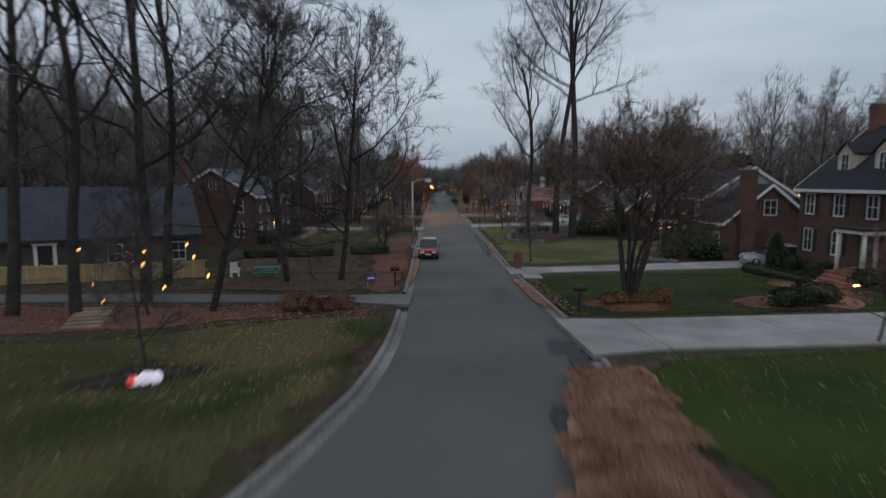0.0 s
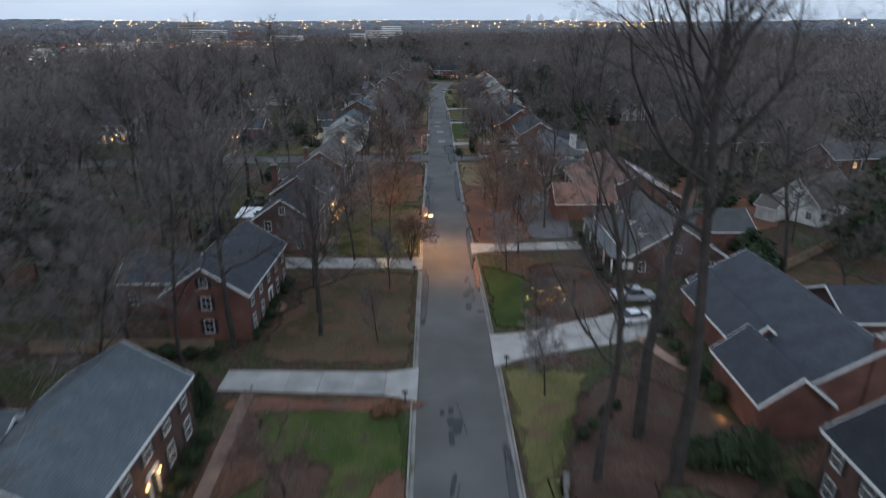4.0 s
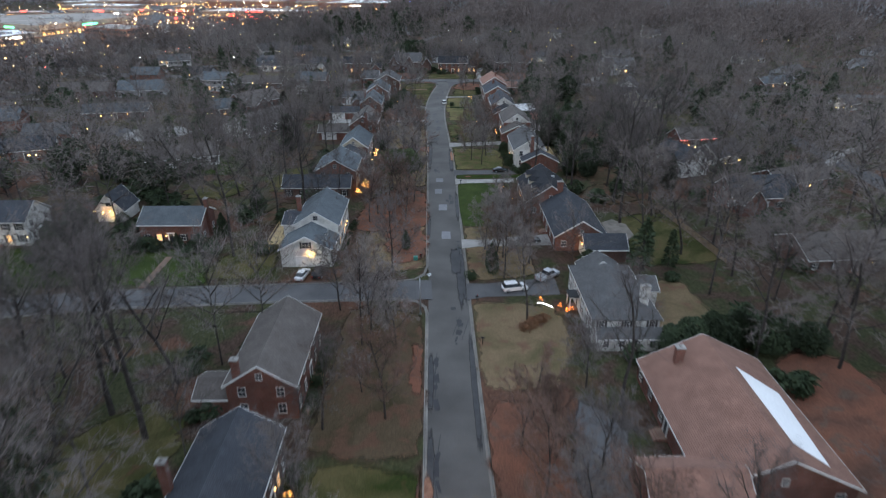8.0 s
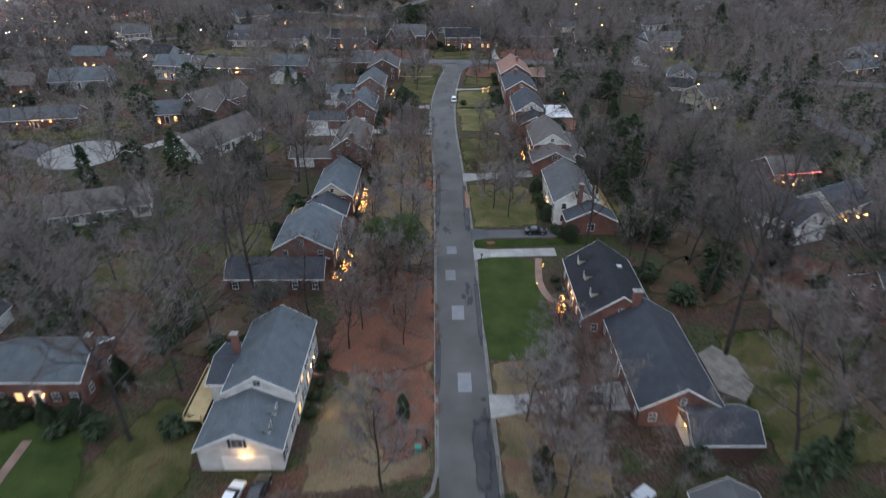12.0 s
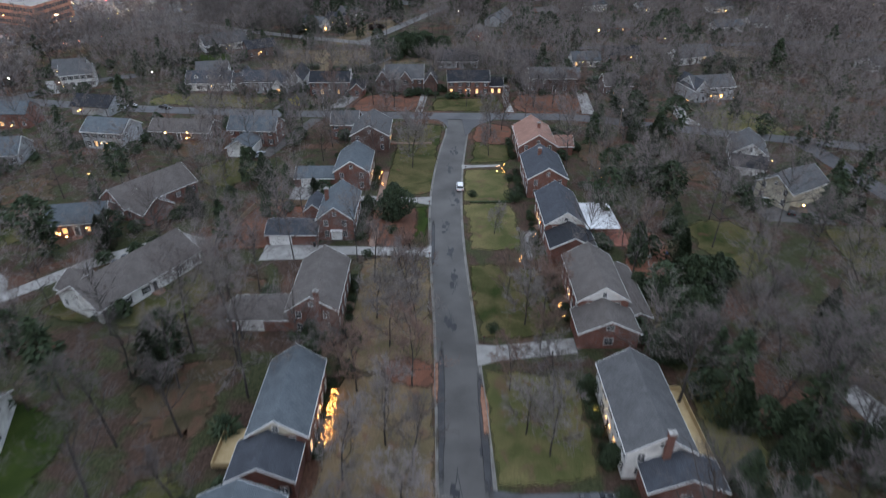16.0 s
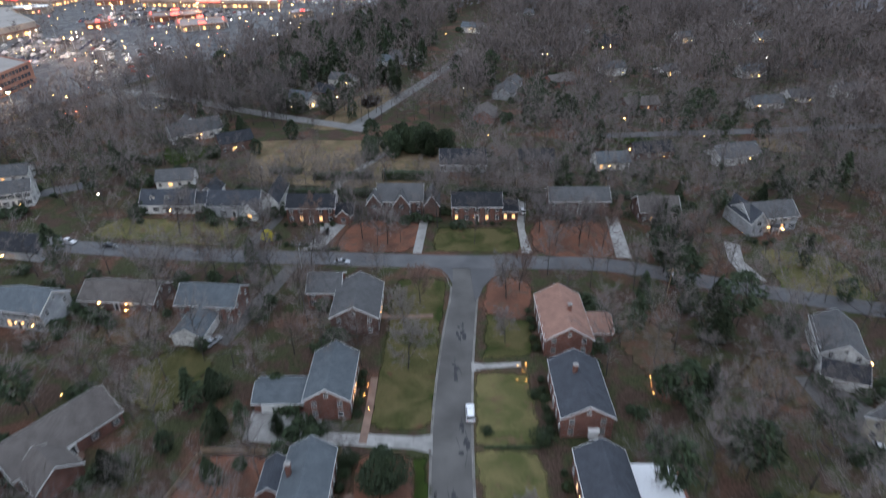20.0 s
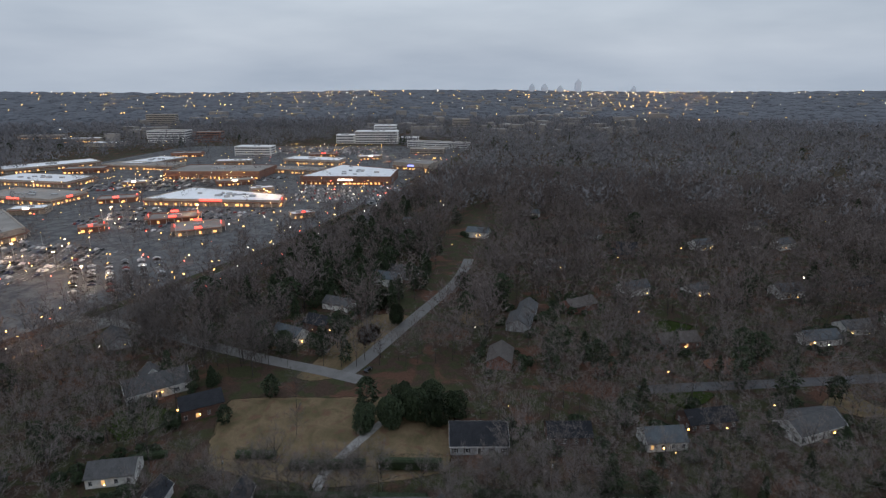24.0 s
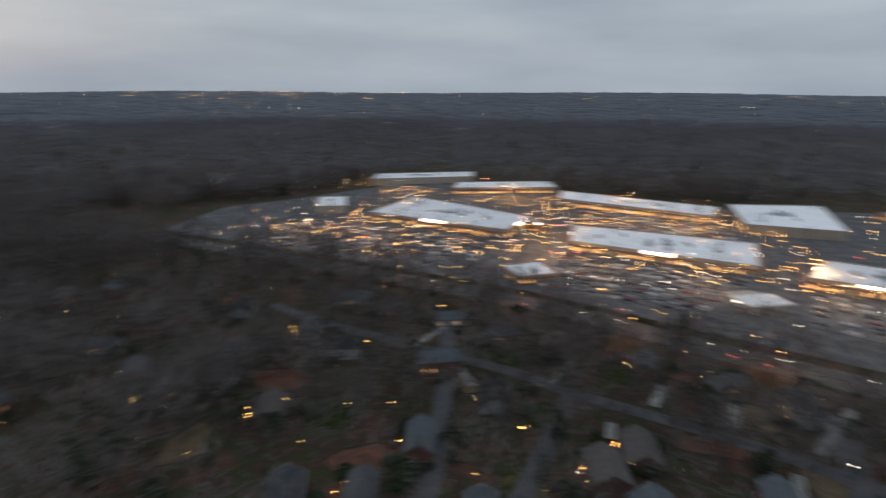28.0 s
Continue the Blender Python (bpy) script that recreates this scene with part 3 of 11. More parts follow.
street("road_far", "pale narrow street climbing between far gardens", [(-47.5, 537.5), (-41, 551), (-29.5, 579), (-15, 614), (-3, 644), (4, 668), (10, 700)], 6.6, material=M_WORNROAD, curbs=False)
street("road_field", "grey lane running along a tan field", [(-191, 599), (-153, 588), (-120, 571), (-88, 555.4), (-70, 547.6), (-57, 542.4), (-46, 537.3), (-40, 534.5)], 6.8, 0.2, M_WORNROAD, curbs=False)
street("road_court", "pale round end of a quiet court", [(-127, 317), (-112, 310), (-98, 312)], 9, curbs=False)
patch("road_turning_circle", "pale asphalt turning circle of a court", "road", [(-104 + 11 * math.cos(a * math.tau / 28), 310 + 11 * math.sin(a * math.tau / 28)) for a in range(28)], M_CONCRETE, 0.226)
street("road_court_way", "pale street leading to a court", [(-270, 300), (-200, 312), (-150, 318), (-125, 317)], 7, curbs=False)
street("road_east", "grey street behind the gardens", [(112, 180), (120, 240), (122, 300), (116, 350), (112, 396)], 7, curbs=False)
street("highway", "wide grey highway beside the shops", [(-420, -80), (-372, 100), (-334, 232), (-300, 338), (-262, 414), (-222, 500), (-185, 575), (-150, 640), (-100, 760), (-60, 900)], 17, material=M_ASPHALT)
street("road_west", "dark quiet street west of the gardens", [(-272, 205), (-258, 232), (-245, 265), (-220, 337), (-208, 359), (-187, 411), (-161, 457), (-136, 476)], 6.8, 0.19, curbs=False)
street("road_west_lane", "quiet lane between gardens", [(-206, 358.4), (-146, 345), (-124, 338)], 6.5, 0.2, curbs=False)
street("road_north", "quiet street behind the far gardens", [(66, 526), (87, 528), (157, 534), (240, 545)], 6.5, 0.2, curbs=False)


def drive(label, points, material=None, z=0.206, rough=0.0):
    """A concrete driveway of poured panels with open joints."""
    return patch("driveway", label, "driveway", points, material or M_CONCRETE, z)


def panel_drive(label, x_road, x_end, y0, y1, y0b=None, y1b=None, n=6, flare=0.8, material=None):
    top = thing("driveway", label, "driveway", kind="structure")
    y0b, y1b = y0 if y0b is None else y0b, y1 if y1b is None else y1b
    if abs(x_road) < 8:
        x_road = (east if x_end > x_road else west)((y0 + y1) / 2)
    for i in range(n):
        a, b = i / n, (i + 1) / n
        xa, xb = x_road + (x_end - x_road) * a, x_road + (x_end - x_road) * b
        g = 0.03 if x_end > x_road else -0.03
        fa = flare if i == 0 else 0
        q = [(xa, y0 + (y0b - y0) * a - fa), (xb - g, y0 + (y0b - y0) * b), (xb - g, y1 + (y1b - y1) * b), (xa, y1 + (y1b - y1) * a + fa)]
        if x_end < x_road:
            q = q[::-1]
        part("panel", slab_mesh("panel", q, 0.02, 0.214 + 0.006 * (i % 2), material or M_CONCRETE), top)


panel_drive("pale concrete driveway with joints beside a dark lawn", 5.5, 26, 19.7, 25.4, 21.8, 28.2, 7, 0.6)
panel_drive("pale concrete driveway curving to a brick house", 5.4, 30, 45.6, 48.1, 49.4, 53.6, 7)
panel_drive("wide pale concrete driveway under tall trees", 5.0, 25, 93.6, 98.6, 99.5, 106.5, 6)
panel_drive("pale concrete driveway edged by grass", -2.5, -22, 87.8, 91.8, 88.8, 92.2, 6)
panel_drive("grey driveway to a gravel yard", -2.8, -24, 119, 122.5, 119, 123, 6)
panel_drive("short grey concrete apron of a side lane", -2.1, -5.4, 30.6, 33.6, 30.9, 33.5, 1, 0.6, M_CURB)
drive("dark asphalt lane between gardens", [(-5.45, 33.5), (-5.45, 30.9), (-16, 31.0), (-40, 30.0), (-60, 27), (-60, 30), (-40, 33.2), (-16, 34.1)], M_ASPHALT)
panel_drive("grey concrete driveway to a ranch house", 4.5, 26, 125.5, 128.5, 127, 130.5, 6)
panel_drive("grey driveway with parked cars", 3.2, 20, 191.5, 196, 192.5, 199, 5, material=M_ASPHALT_OLD)
panel_drive("pale driveway beside a green lawn", 2.6, 19, 254.3, 257.3, 255, 258, 5)
panel_drive("grey driveway in front of a brick wing", 2.4, 21, 262, 265.5, 262.5, 266, 5, material=M_ASPHALT_OLD)
panel_drive("grey driveway under bare trees", 2.2, 19.5, 291.5, 295.5, 294, 298, 5)
panel_drive("grey driveway to a garage behind pines", 2.8, 25, 213, 216, 214, 220, 6)
panel_drive("pale forked driveway widening to a garage court", -6.0, -31, 326.4, 329.8, 327, 330.6, 7)
panel_drive("broad pale garage court", -31, -45, 325.4, 331.0, 324.6, 331.2, 3, 0)
panel_drive("pale driveway along a brick garden", -6.3, -30, 351.8, 355, 353.6, 356.6, 6)
panel_drive("broad pale parking court", -30, -45, 352.5, 362, 354.5, 362, 3, 0)
panel_drive("white concrete walk to a garden court", 1.6, 13, 374.5, 376.2, 375.6, 377, 4)
drive("narrow pale driveway of a house across the junction", [(-14, 425.5), (-11.3, 425.4), (-9.5, 447), (-8.2, 458), (-11.4, 458)])
drive("pale driveway of a brick house across the junction", [(19, 425), (22.4, 424.8), (21.6, 440), (24.6, 460), (20.4, 460), (19.6, 442)])
drive("pale driveway sloping to a garage", [(-48, 427.3), (-42, 427), (-36.5, 444), (-40.5, 446)])
drive("pale driveway beside trees", [(47, 423), (51.5, 422), (54, 448), (50, 449)])
drive("curved pale driveway of a corner house", [(80, 412), (86, 410), (84, 420), (87, 430), (83, 432), (80, 422)])
drive("old asphalt driveway beside a brick house", [(-61, 385), (-57, 383), (-51, 402), (-47, 418), (-51, 418), (-55, 404)], M_ASPHALT)
drive("dark driveway between two houses across the street", [(-67, 429), (-63, 428.6), (-58.6, 446), (-57, 462), (-60, 462), (-61.6, 447)], M_ASPHALT)
drive("narrow curving driveway up a field", [(-44, 436), (-41, 436), (-44, 458), (-42, 476), (-34, 492), (-27, 505), (-29.5, 506), (-37, 494), (-45, 477), (-47, 458)])
drive("winding pale path across a back garden", [(-95, 306), (-80, 322), (-64, 333), (-58, 330), (-60, 334), (-66, 337), (-82, 326), (-97, 309)])
drive("pale driveway to a white house", [(60, 284), (64, 262), (68, 262), (70, 270), (64, 286)])
drive("pale driveway through far gardens", [(110, 262), (130, 282), (146, 290), (144, 293), (128, 285), (108, 265)])
for x0_, y0_, x1_, y1_ in ((-204, 387.5, -227, 395.5), (-214, 352, -238, 360), (-195, 412, -219, 420), (-184, 434, -216, 457), (-158, 448, -171, 466), (-236, 291, -262, 300), (-190, 372, -180, 371), (-172, 424, -160, 421), (-226, 310, -206, 322)):
    l_ = math.hypot(x1_ - x0_, y1_ - y0_)
    u_, v_ = (y1_ - y0_) / l_ * 1.7, -(x1_ - x0_) / l_ * 1.7
    drive("pale driveway of a western house", [(x0_ + u_, y0_ + v_), (x0_ - u_, y0_ - v_), (x1_ - u_, y1_ - v_), (x1_ + u_, y1_ + v_)][::-1], z=0.215)
drive("asphalt drive beside a white house", [(76, 342), (92, 340), (94, 348), (80, 372), (74, 372)], M_ASPHALT)

# lawns and beds
BEDS = [0]


FEATHERED = {}


def feathered(material):
    """The same ground cover, thinning out in tufts and drifts towards its edge."""
    if material.name not in FEATHERED:
        m = material.copy()
        n, l = m.node_tree.nodes, m.node_tree.links
        at, co = n.new("ShaderNodeAttribute"), n.new("ShaderNodeTexCoord")
        at.attribute_name = "cover"
        drift, tuft = n.new("ShaderNodeTexNoise"), n.new("ShaderNodeTexNoise")
        drift.inputs["Scale"].default_value, drift.inputs["Detail"].default_value = 0.55, 4.0
        tuft.inputs["Scale"].default_value, tuft.inputs["Detail"].default_value = 4.0, 5.0
        mixn, add, mr = n.new("ShaderNodeMix"), n.new("ShaderNodeMath"), n.new("ShaderNodeMapRange")
        mixn.inputs[0].default_value = 0.4
        for t in (drift, tuft):
            l.new(co.outputs["Object"], t.inputs["Vector"])
        l.new(drift.outputs["Fac"], mixn.inputs[2])
        l.new(tuft.outputs["Fac"], mixn.inputs[3])
        l.new(at.outputs["Fac"], add.inputs[0])
        l.new(mixn.outputs[0], add.inputs[1])
        mr.inputs[1].default_value, mr.inputs[2].default_value = 0.72, 1.12
        l.new(add.outputs[0], mr.inputs[0])
        l.new(mr.outputs[0], n["Principled BSDF"].inputs["Alpha"])
        FEATHERED[material.name] = m
    return FEATHERED[material.name]


def bed(name, label, points, material, z=0.155, seed=1, rough=0.35, steps=14):
    """A lawn or bed whose edge frays into the ground; each lies a few millimetres off the last."""
    BEDS[0] += 1
    o = []
    if z < 0.3:
        # lawns and beds end at a ragged verge behind the curb
        points = [(min(x, west(y) - 0.8) if west(y) - 2.4 < x < west(y) + 2 else max(x, east(y) + 0.8) if east(y) - 2 < x < east(y) + 2.4 else x, y) if 0 < y < 405 else (x, y) for x, y in points]
        points = [(west(y) - 0.8 if west(y) - 2.2 < x < west(y) else east(y) + 0.8 if east(y) < x < east(y) + 2.2 else x, y) if 0 < y < 405 else (x, y) for x, y in points]
    curved, n = smooth_outline(points, steps, 0.0, seed), len(points)
    straight = [tuple(Vector(points[i]).lerp(Vector(points[(i + 1) % n]), k / steps)) for i in range(n) for k in range(steps)]
    keep = 0.9 if name == "pine_straw_bed" else 0.35
    for (cx, cy), (sx, sy) in zip(curved, straight):
        x, y = sx + (cx - sx) * keep, sy + (cy - sy) * keep
        k = 2.2 * rough * noise.noise(Vector((x * 0.35, y * 0.35, BEDS[0]))) + 1.6 * rough * noise.noise(Vector((x * 1.3, y * 1.3, BEDS[0])))
        o.append((x + k, y + k * 0.7))
    top = 0.14 + 0.004 * (BEDS[0] % 12) + (0.19 if z > 0.3 else 0.0)
    if z > 0.3:
        return patch(name, label, "ground cover", o, material, top)
    mid, m = sum((Vector(p) for p in o), Vector((0, 0))) / len(o), len(o)
    rings = []
    for out, cover in ((0.5, 0.0), (-1.0, 0.55), (-2.2, 1.0)):
        ring = []
        for p in o:
            d = Vector(p) - mid
            ln = d.length
            q = mid + d * (max(ln + out * min(1, rough * 3.2), ln * 0.45) / ln)
            ring.append((q.x, q.y))
        rings.append((ring, cover))
    v = [(x, y, top) for ring, _ in rings for x, y in ring]
    f = [(r * m + i, r * m + (i + 1) % m, (r + 1) * m + (i + 1) % m, (r + 1) * m + i) for r in range(2) for i in range(m)] + [tuple(range(2 * m, 3 * m))]
    me = mesh_of(name, v, f, feathered(material))
    att = me.attributes.new("cover", "FLOAT", "POINT")
    att.data.foreach_set("value", np.repeat(np.array([c for _, c in rings], np.float32), m))
    return thing(name, label, "ground cover", kind="structure", data=me)


bed("lawn", "dark green clipped lawn beside a driveway", [(6.6, 26.9), (15, 27.6), (24, 29), (26, 36), (25.4, 42), (23, 46), (14, 45.4), (6.7, 44.2), (6.7, 38), (6.7, 32)], M_LAWN, rough=0.1)
bed("lawn", "dark green lawn behind raked leaves", [(4.2, 2), (34, 2), (34, 21), (24, 21), (16, 20.3), (7, 18.4), (6.2, 14), (5.4, 9)], M_LAWN, rough=0.1)
bed("lawn", "green and tan lawn running to the curb", [(-24, -8), (-7.2, 0), (-3.5, 11), (-2.8, 18), (-2.9, 27.4), (-6, 26.8), (-9.7, 24.6), (-12, 22.6), (-17, 21.5), (-30, 18)], M_MIXLAWN, rough=0.2)
bed("leaf_pile", "long pile of raked brown leaves over the road edge", [(1.5, 5.5), (2.2, 9.4), (2.85, 12.5), (3.6, 15.7), (4.6, 16.9), (5.9, 16.9), (5.6, 13.6), (4.85, 10.8), (3.9, 5.5)], M_LEAFPILE, 0.34, rough=0.12)
bed("lawn", "tan and green lawn in front of a brick house", [(6.4, 50.4), (18.5, 53.2), (24, 60), (25, 72), (18, 74), (12, 69), (8, 74), (6.2, 90), (6.4, 70)], M_OLIVE)
bed("lawn", "tan lawn under tall oaks", [(6.2, 76), (9, 78), (14, 92), (6.0, 93)], M_OLIVE, 0.158)
bed("pine_straw_bed", "dark mulch bed under tall oaks", [(8.6, 77), (8.6, 72), (12, 70.2), (17, 76), (23, 74), (26, 84), (18, 92), (12, 88)], M_EARTH, 0.165)
bed("pine_straw_bed", "round pine straw bed round a crape myrtle", [(7.2, 29.6), (9, 27.9), (11.6, 28.2), (12.5, 31.4), (11, 33.6), (8.5, 33)], M_LITTER, 0.19)
bed("pine_straw_bed", "pine straw bed along a house", [(15.4, 31), (16.3, 27.9), (21, 28.8), (25, 33), (26, 40), (23.5, 42), (21, 36), (18, 33.8)], M_LITTER, 0.17)
bed("pine_straw_bed", "dark curved mulch bed before a brick house", [(19.4, 58.4), (18.8, 55.5), (19.4, 52.4), (21.5, 51.6), (25, 53), (26.4, 58), (25.6, 62), (21.6, 61.6)], M_EARTH, 0.16)
bed("pine_straw_bed", "strip of brown leaves along the curb", [(-5.6, 46.5), (-3.2, 46.2), (-3.3, 62), (-4, 78), (-6.8, 74), (-7.2, 58)], M_LITTER, 0.15)
bed("pine_straw_bed", "brown leaves along the curb by a lane", [(-5.0, 36), (-3.1, 35.6), (-3.2, 45.8), (-5.4, 45.8)], M_LITTER, 0.15)
bed("pine_straw_bed", "leaf-strewn bank behind a lawn", [(-32, 19.5), (-17, 22.2), (-12, 23.2), (-9.7, 25.2), (-6, 27.4), (-3.2, 28.2), (-6, 30.0), (-12, 30.2), (-32, 29.4)], M_LITTER, 0.15)
bed("lawn", "worn tan lawn with a picnic table", [(-17, 46.2), (-5.6, 46.2), (-7.4, 58), (-17, 60), (-20, 54)], M_WORN, 0.145)
bed("lawn", "worn tan lawn beside a lane", [(-18, 36), (-5.3, 35.4), (-5.6, 45.8), (-17, 45.8)], M_WORN, 0.145)
bed("lawn", "green lawn between driveway and trees", [(-18, 70), (-4, 68), (-3.6, 85.8), (-18, 86.4), (-15, 78)], M_FRESH)
bed("pine_straw_bed", "round mulched bed under a leaning tree", [(-14, 70), (-9.5, 70), (-9.2, 78), (-13.6, 80)], M_EARTH, 0.165)
bed("lawn", "tan lawn in front of a brick house", [(-20, 94), (-3.7, 93.5), (-3.8, 117), (-12, 118), (-19, 112)], M_WORN)
bed("pine_straw_bed", "pine straw strip by a driveway", [(-20, 85.5), (-3.6, 85.6), (-3.6, 87.3), (-20, 87.6)], M_LITTER, 0.17)
bed("lawn", "bright green lawn with a mulched bed", [(5.6, 101), (13, 101.5), (11.5, 116), (5.5, 120)], M_GREENLAWN)
bed("pine_straw_bed", "pine straw bed with lit shrubs", [(11, 101), (21, 106), (22, 118), (12, 120)], M_EARTH, 0.168)
bed("pine_straw_bed", "wide carpet of rust-red pine straw along the street", [(5.2, 130), (14, 131), (15, 150), (10, 163), (4.9, 160)], M_LITTER, 0.15)
bed("gravel_court", "grey gravel turning court in front of a ranch house", [(14, 131), (22, 132), (22, 158), (17, 164), (13, 150)], M_ASPHALT_OLD, 0.175)
bed("lawn", "tan striped lawn beside a grey driveway", [(4.6, 166), (14, 165), (20, 176), (18, 189), (4.3, 190)], M_TANLAWN)
bed("lawn", "green lawn running along the curb", [(-19, 124), (-4, 124), (-4.4, 150), (-17, 152)], M_MIXLAWN)
bed("lawn", "tan lawn at the corner of a side street", [(-19, 154), (-4.6, 153), (-5.2, 186), (-18, 188)], M_WORN)
bed("pine_straw_bed", "pine straw mound by the curb", [(-6.2, 140), (-4.0, 138), (-4.0, 150), (-5.8, 151)], M_LITTER, 0.18)
bed("pine_straw_bed", "rust-red pine straw bed at the street corner", [(-6.8, 166), (-4.6, 165), (-4.7, 176), (-6.6, 177)], M_LITTER, 0.175)
bed("lawn", "tan lawn on a corner plot", [(-21, 200), (-5.8, 203), (-5.6, 224), (-13, 226), (-21, 216)], M_TANLAWN)
bed("pine_straw_bed", "drift of rust-brown leaves on a corner lawn", [(-12.5, 206), (-6.2, 208), (-6.0, 223), (-14, 224)], M_LITTER, 0.15, rough=0.7)
bed("lawn", "tan lawn beside a white house", [(-50, 199), (-35, 199), (-35, 214), (-44, 217)], M_MIXLAWN, 0.15)
bed("pine_straw_bed", "broad red-brown pine straw garden with a path", [(-21, 222), (-6, 224), (-6, 246), (-14, 250), (-21, 240)], M_LITTER, 0.165)
bed("lawn", "dark green clipped front lawn", [(-67, 195.8), (-46, 196.6), (-52, 212), (-72, 213), (-84, 198)], M_GREENLAWN, 0.16)
bed("lawn", "dark green lawn behind a street", [(-94, 193), (-68, 197), (-82, 213), (-98, 212)], M_LAWN, 0.15)
bed("lawn", "bright green striped lawn", [(3.9, 224.5), (14.5, 226), (14, 253), (3.7, 253.5)], M_GREENLAWN, 0.165, rough=0.03)
bed("lawn", "brown and olive lawn under bare trees", [(4.2, 198), (17, 200), (16, 224), (4.0, 224)], M_TANLAWN, 0.145)
bed("lawn", "tan lawn between two driveways", [(3.5, 267), (18, 268), (18, 288), (3.2, 290)], M_OLIVE)
bed("lawn", "olive green lawn with a small tree", [(3.2, 298), (17, 299), (16.5, 321), (2.6, 323)], M_MIXLAWN, 0.15)
bed("lawn", "striped olive lawn with a trimmed hedge line", [(2.6, 329), (14, 329), (14, 351), (2.2, 352)], M_OLIVE, 0.16)
bed("lawn", "olive front lawn with lamps", [(2.4, 353), (14.5, 353), (14.5, 373), (3.0, 373.5)], M_OLIVE, 0.16)
bed("lawn", "green lawn at the junction", [(4.2, 378), (16, 379), (18, 392), (6.5, 396)], M_MIXLAWN, 0.15)
bed("pine_straw_bed", "rust-red bed at the street corner", [(5.6, 396), (16, 393), (20, 408), (9, 413)], M_LITTER, 0.155)
bed("lawn", "broad brown lawn under bare trees", [(-22, 290), (-6.8, 290), (-7.3, 325), (-22, 325)], M_TANLAWN, 0.145)
bed("lawn", "brown shaded lawn under bare trees", [(-22, 252), (-6.2, 252), (-6.6, 288), (-22, 288)], M_TANLAWN, 0.14)
bed("pine_straw_bed", "rust-red mulch round a bare tree by the curb", [(-15, 287.5), (-11, 285.8), (-7.0, 285.5), (-6.9, 292), (-10.6, 293.6), (-14.6, 292)], M_LITTER, 0.16)
bed("lawn", "narrow green strip between two driveways", [(3.5, 258.2), (17, 258.8), (28, 260), (28, 262), (17, 261.8), (3.4, 261.6)], M_LAWN, 0.15, rough=0.1)
for x_, y_ in ((6.3, 260.2), (11.8, 260.3), (17.2, 260.5)):
    bed("pine_straw_bed", "small round mulch ring in a green strip", [(x_ + 1.2 * math.cos(a_ * 1.047), y_ + 0.9 * math.sin(a_ * 1.047)) for a_ in range(6)], M_LITTER, 0.17, rough=0.08)
bed("lawn", "olive back garden lawn beside a deck", [(35, 266), (43, 268), (44, 276), (41, 288), (35.5, 288)], M_OLIVE, 0.15)
bed("lawn", "green lawn behind a white-walled house", [(-84, 262), (-62, 262), (-60, 278), (-74, 284), (-86, 278)], M_LAWN, 0.15, rough=0.6)
bed("lawn", "green lawn between driveways", [(-22, 332), (-8, 331.5), (-8.2, 350), (-22, 350.5)], M_LAWN)
bed("pine_straw_bed", "rust-red bed under a magnolia", [(-21.5, 331.8), (-11.5, 331.5), (-11, 350), (-21.5, 350)], M_LITTER, 0.165)
bed("lawn", "green corner lawn", [(-20, 358), (-7.8, 357.5), (-5.4, 390), (-4.2, 411), (-18, 411)], M_MIXLAWN, 0.15)
bed("lawn", "green lawn of a brick house across the street", [(-8, 426.5), (18.6, 425.6), (18.6, 441), (-6, 442)], M_MIXLAWN, 0.16)
bed("pine_straw_bed", "rust-red front garden across the street", [(-37, 427.5), (-15, 426.6), (-12, 444), (-33, 446)], M_LITTER, 0.158)
bed("pine_straw_bed", "brown front garden under bare trees", [(24, 425), (46, 423), (49, 444), (26, 446)], M_LITTER, 0.15)
bed("lawn", "tan front lawn of a far house", [(-118, 436), (-76, 430), (-72, 444), (-112, 449)], M_OLIVE, rough=0.6)
bed("lawn", "tan open field", [(-80, 480), (-40, 470), (-6, 478), (-4, 520), (-44, 522), (-86, 520)], M_TANLAWN, 0.15)
bed("lawn", "worn tan hollow in an open field", [(-38, 484), (-10, 482), (-8, 502), (-30, 516)], M_OLIVE, 0.16)
bed("lawn", "olive meadow by a far street", [(-66, 536), (-50, 536), (-22, 600), (-44, 602)], M_TANLAWN, 0.15)
bed("lawn", "tan oval lawn with a flower bed", [(88, 402), (112, 400), (112, 424), (92, 428)], M_OLIVE, rough=0.6)
bed("lawn", "green back garden lawn", [(34, 300), (44, 302), (44, 318), (37, 318)], M_MIXLAWN)
bed("pine_straw_bed", "rust-red play area in a back garden", [(36, 318), (46, 320), (47, 336), (38, 336)], M_LITTER, 0.158)
bed("lawn", "dark green back garden lawn", [(84, 316), (112, 318), (112, 338), (88, 340)], M_MIXLAWN, 0.15)
bed("lawn", "dark green lawn behind a brick wing", [(38, 204), (56, 206), (54, 232), (40, 230)], M_MIXLAWN, 0.15)
bed("pine_straw_bed", "bare red-brown earth behind a ranch house", [(45, 136), (60, 140), (60, 172), (47, 170)], M_LITTER, 0.15)
bed("lawn", "rough tan grass beside a white house", [(34, 178), (46, 180), (44, 198), (35, 198)], M_TANLAWN, 0.15)
bed("pine_straw_bed", "brown back garden with a fence", [(-56, 330), (-36, 332), (-36, 349), (-52, 350)], M_LITTER, 0.15)
bed("lawn", "dark green back garden", [(-84, 306), (-56, 300), (-48, 322), (-62, 330)], M_MIXLAWN, 0.145)
bed("lawn", "green verge beside a court", [(-140, 322), (-112, 322), (-100, 338), (-130, 342)], M_MIXLAWN, 0.15)
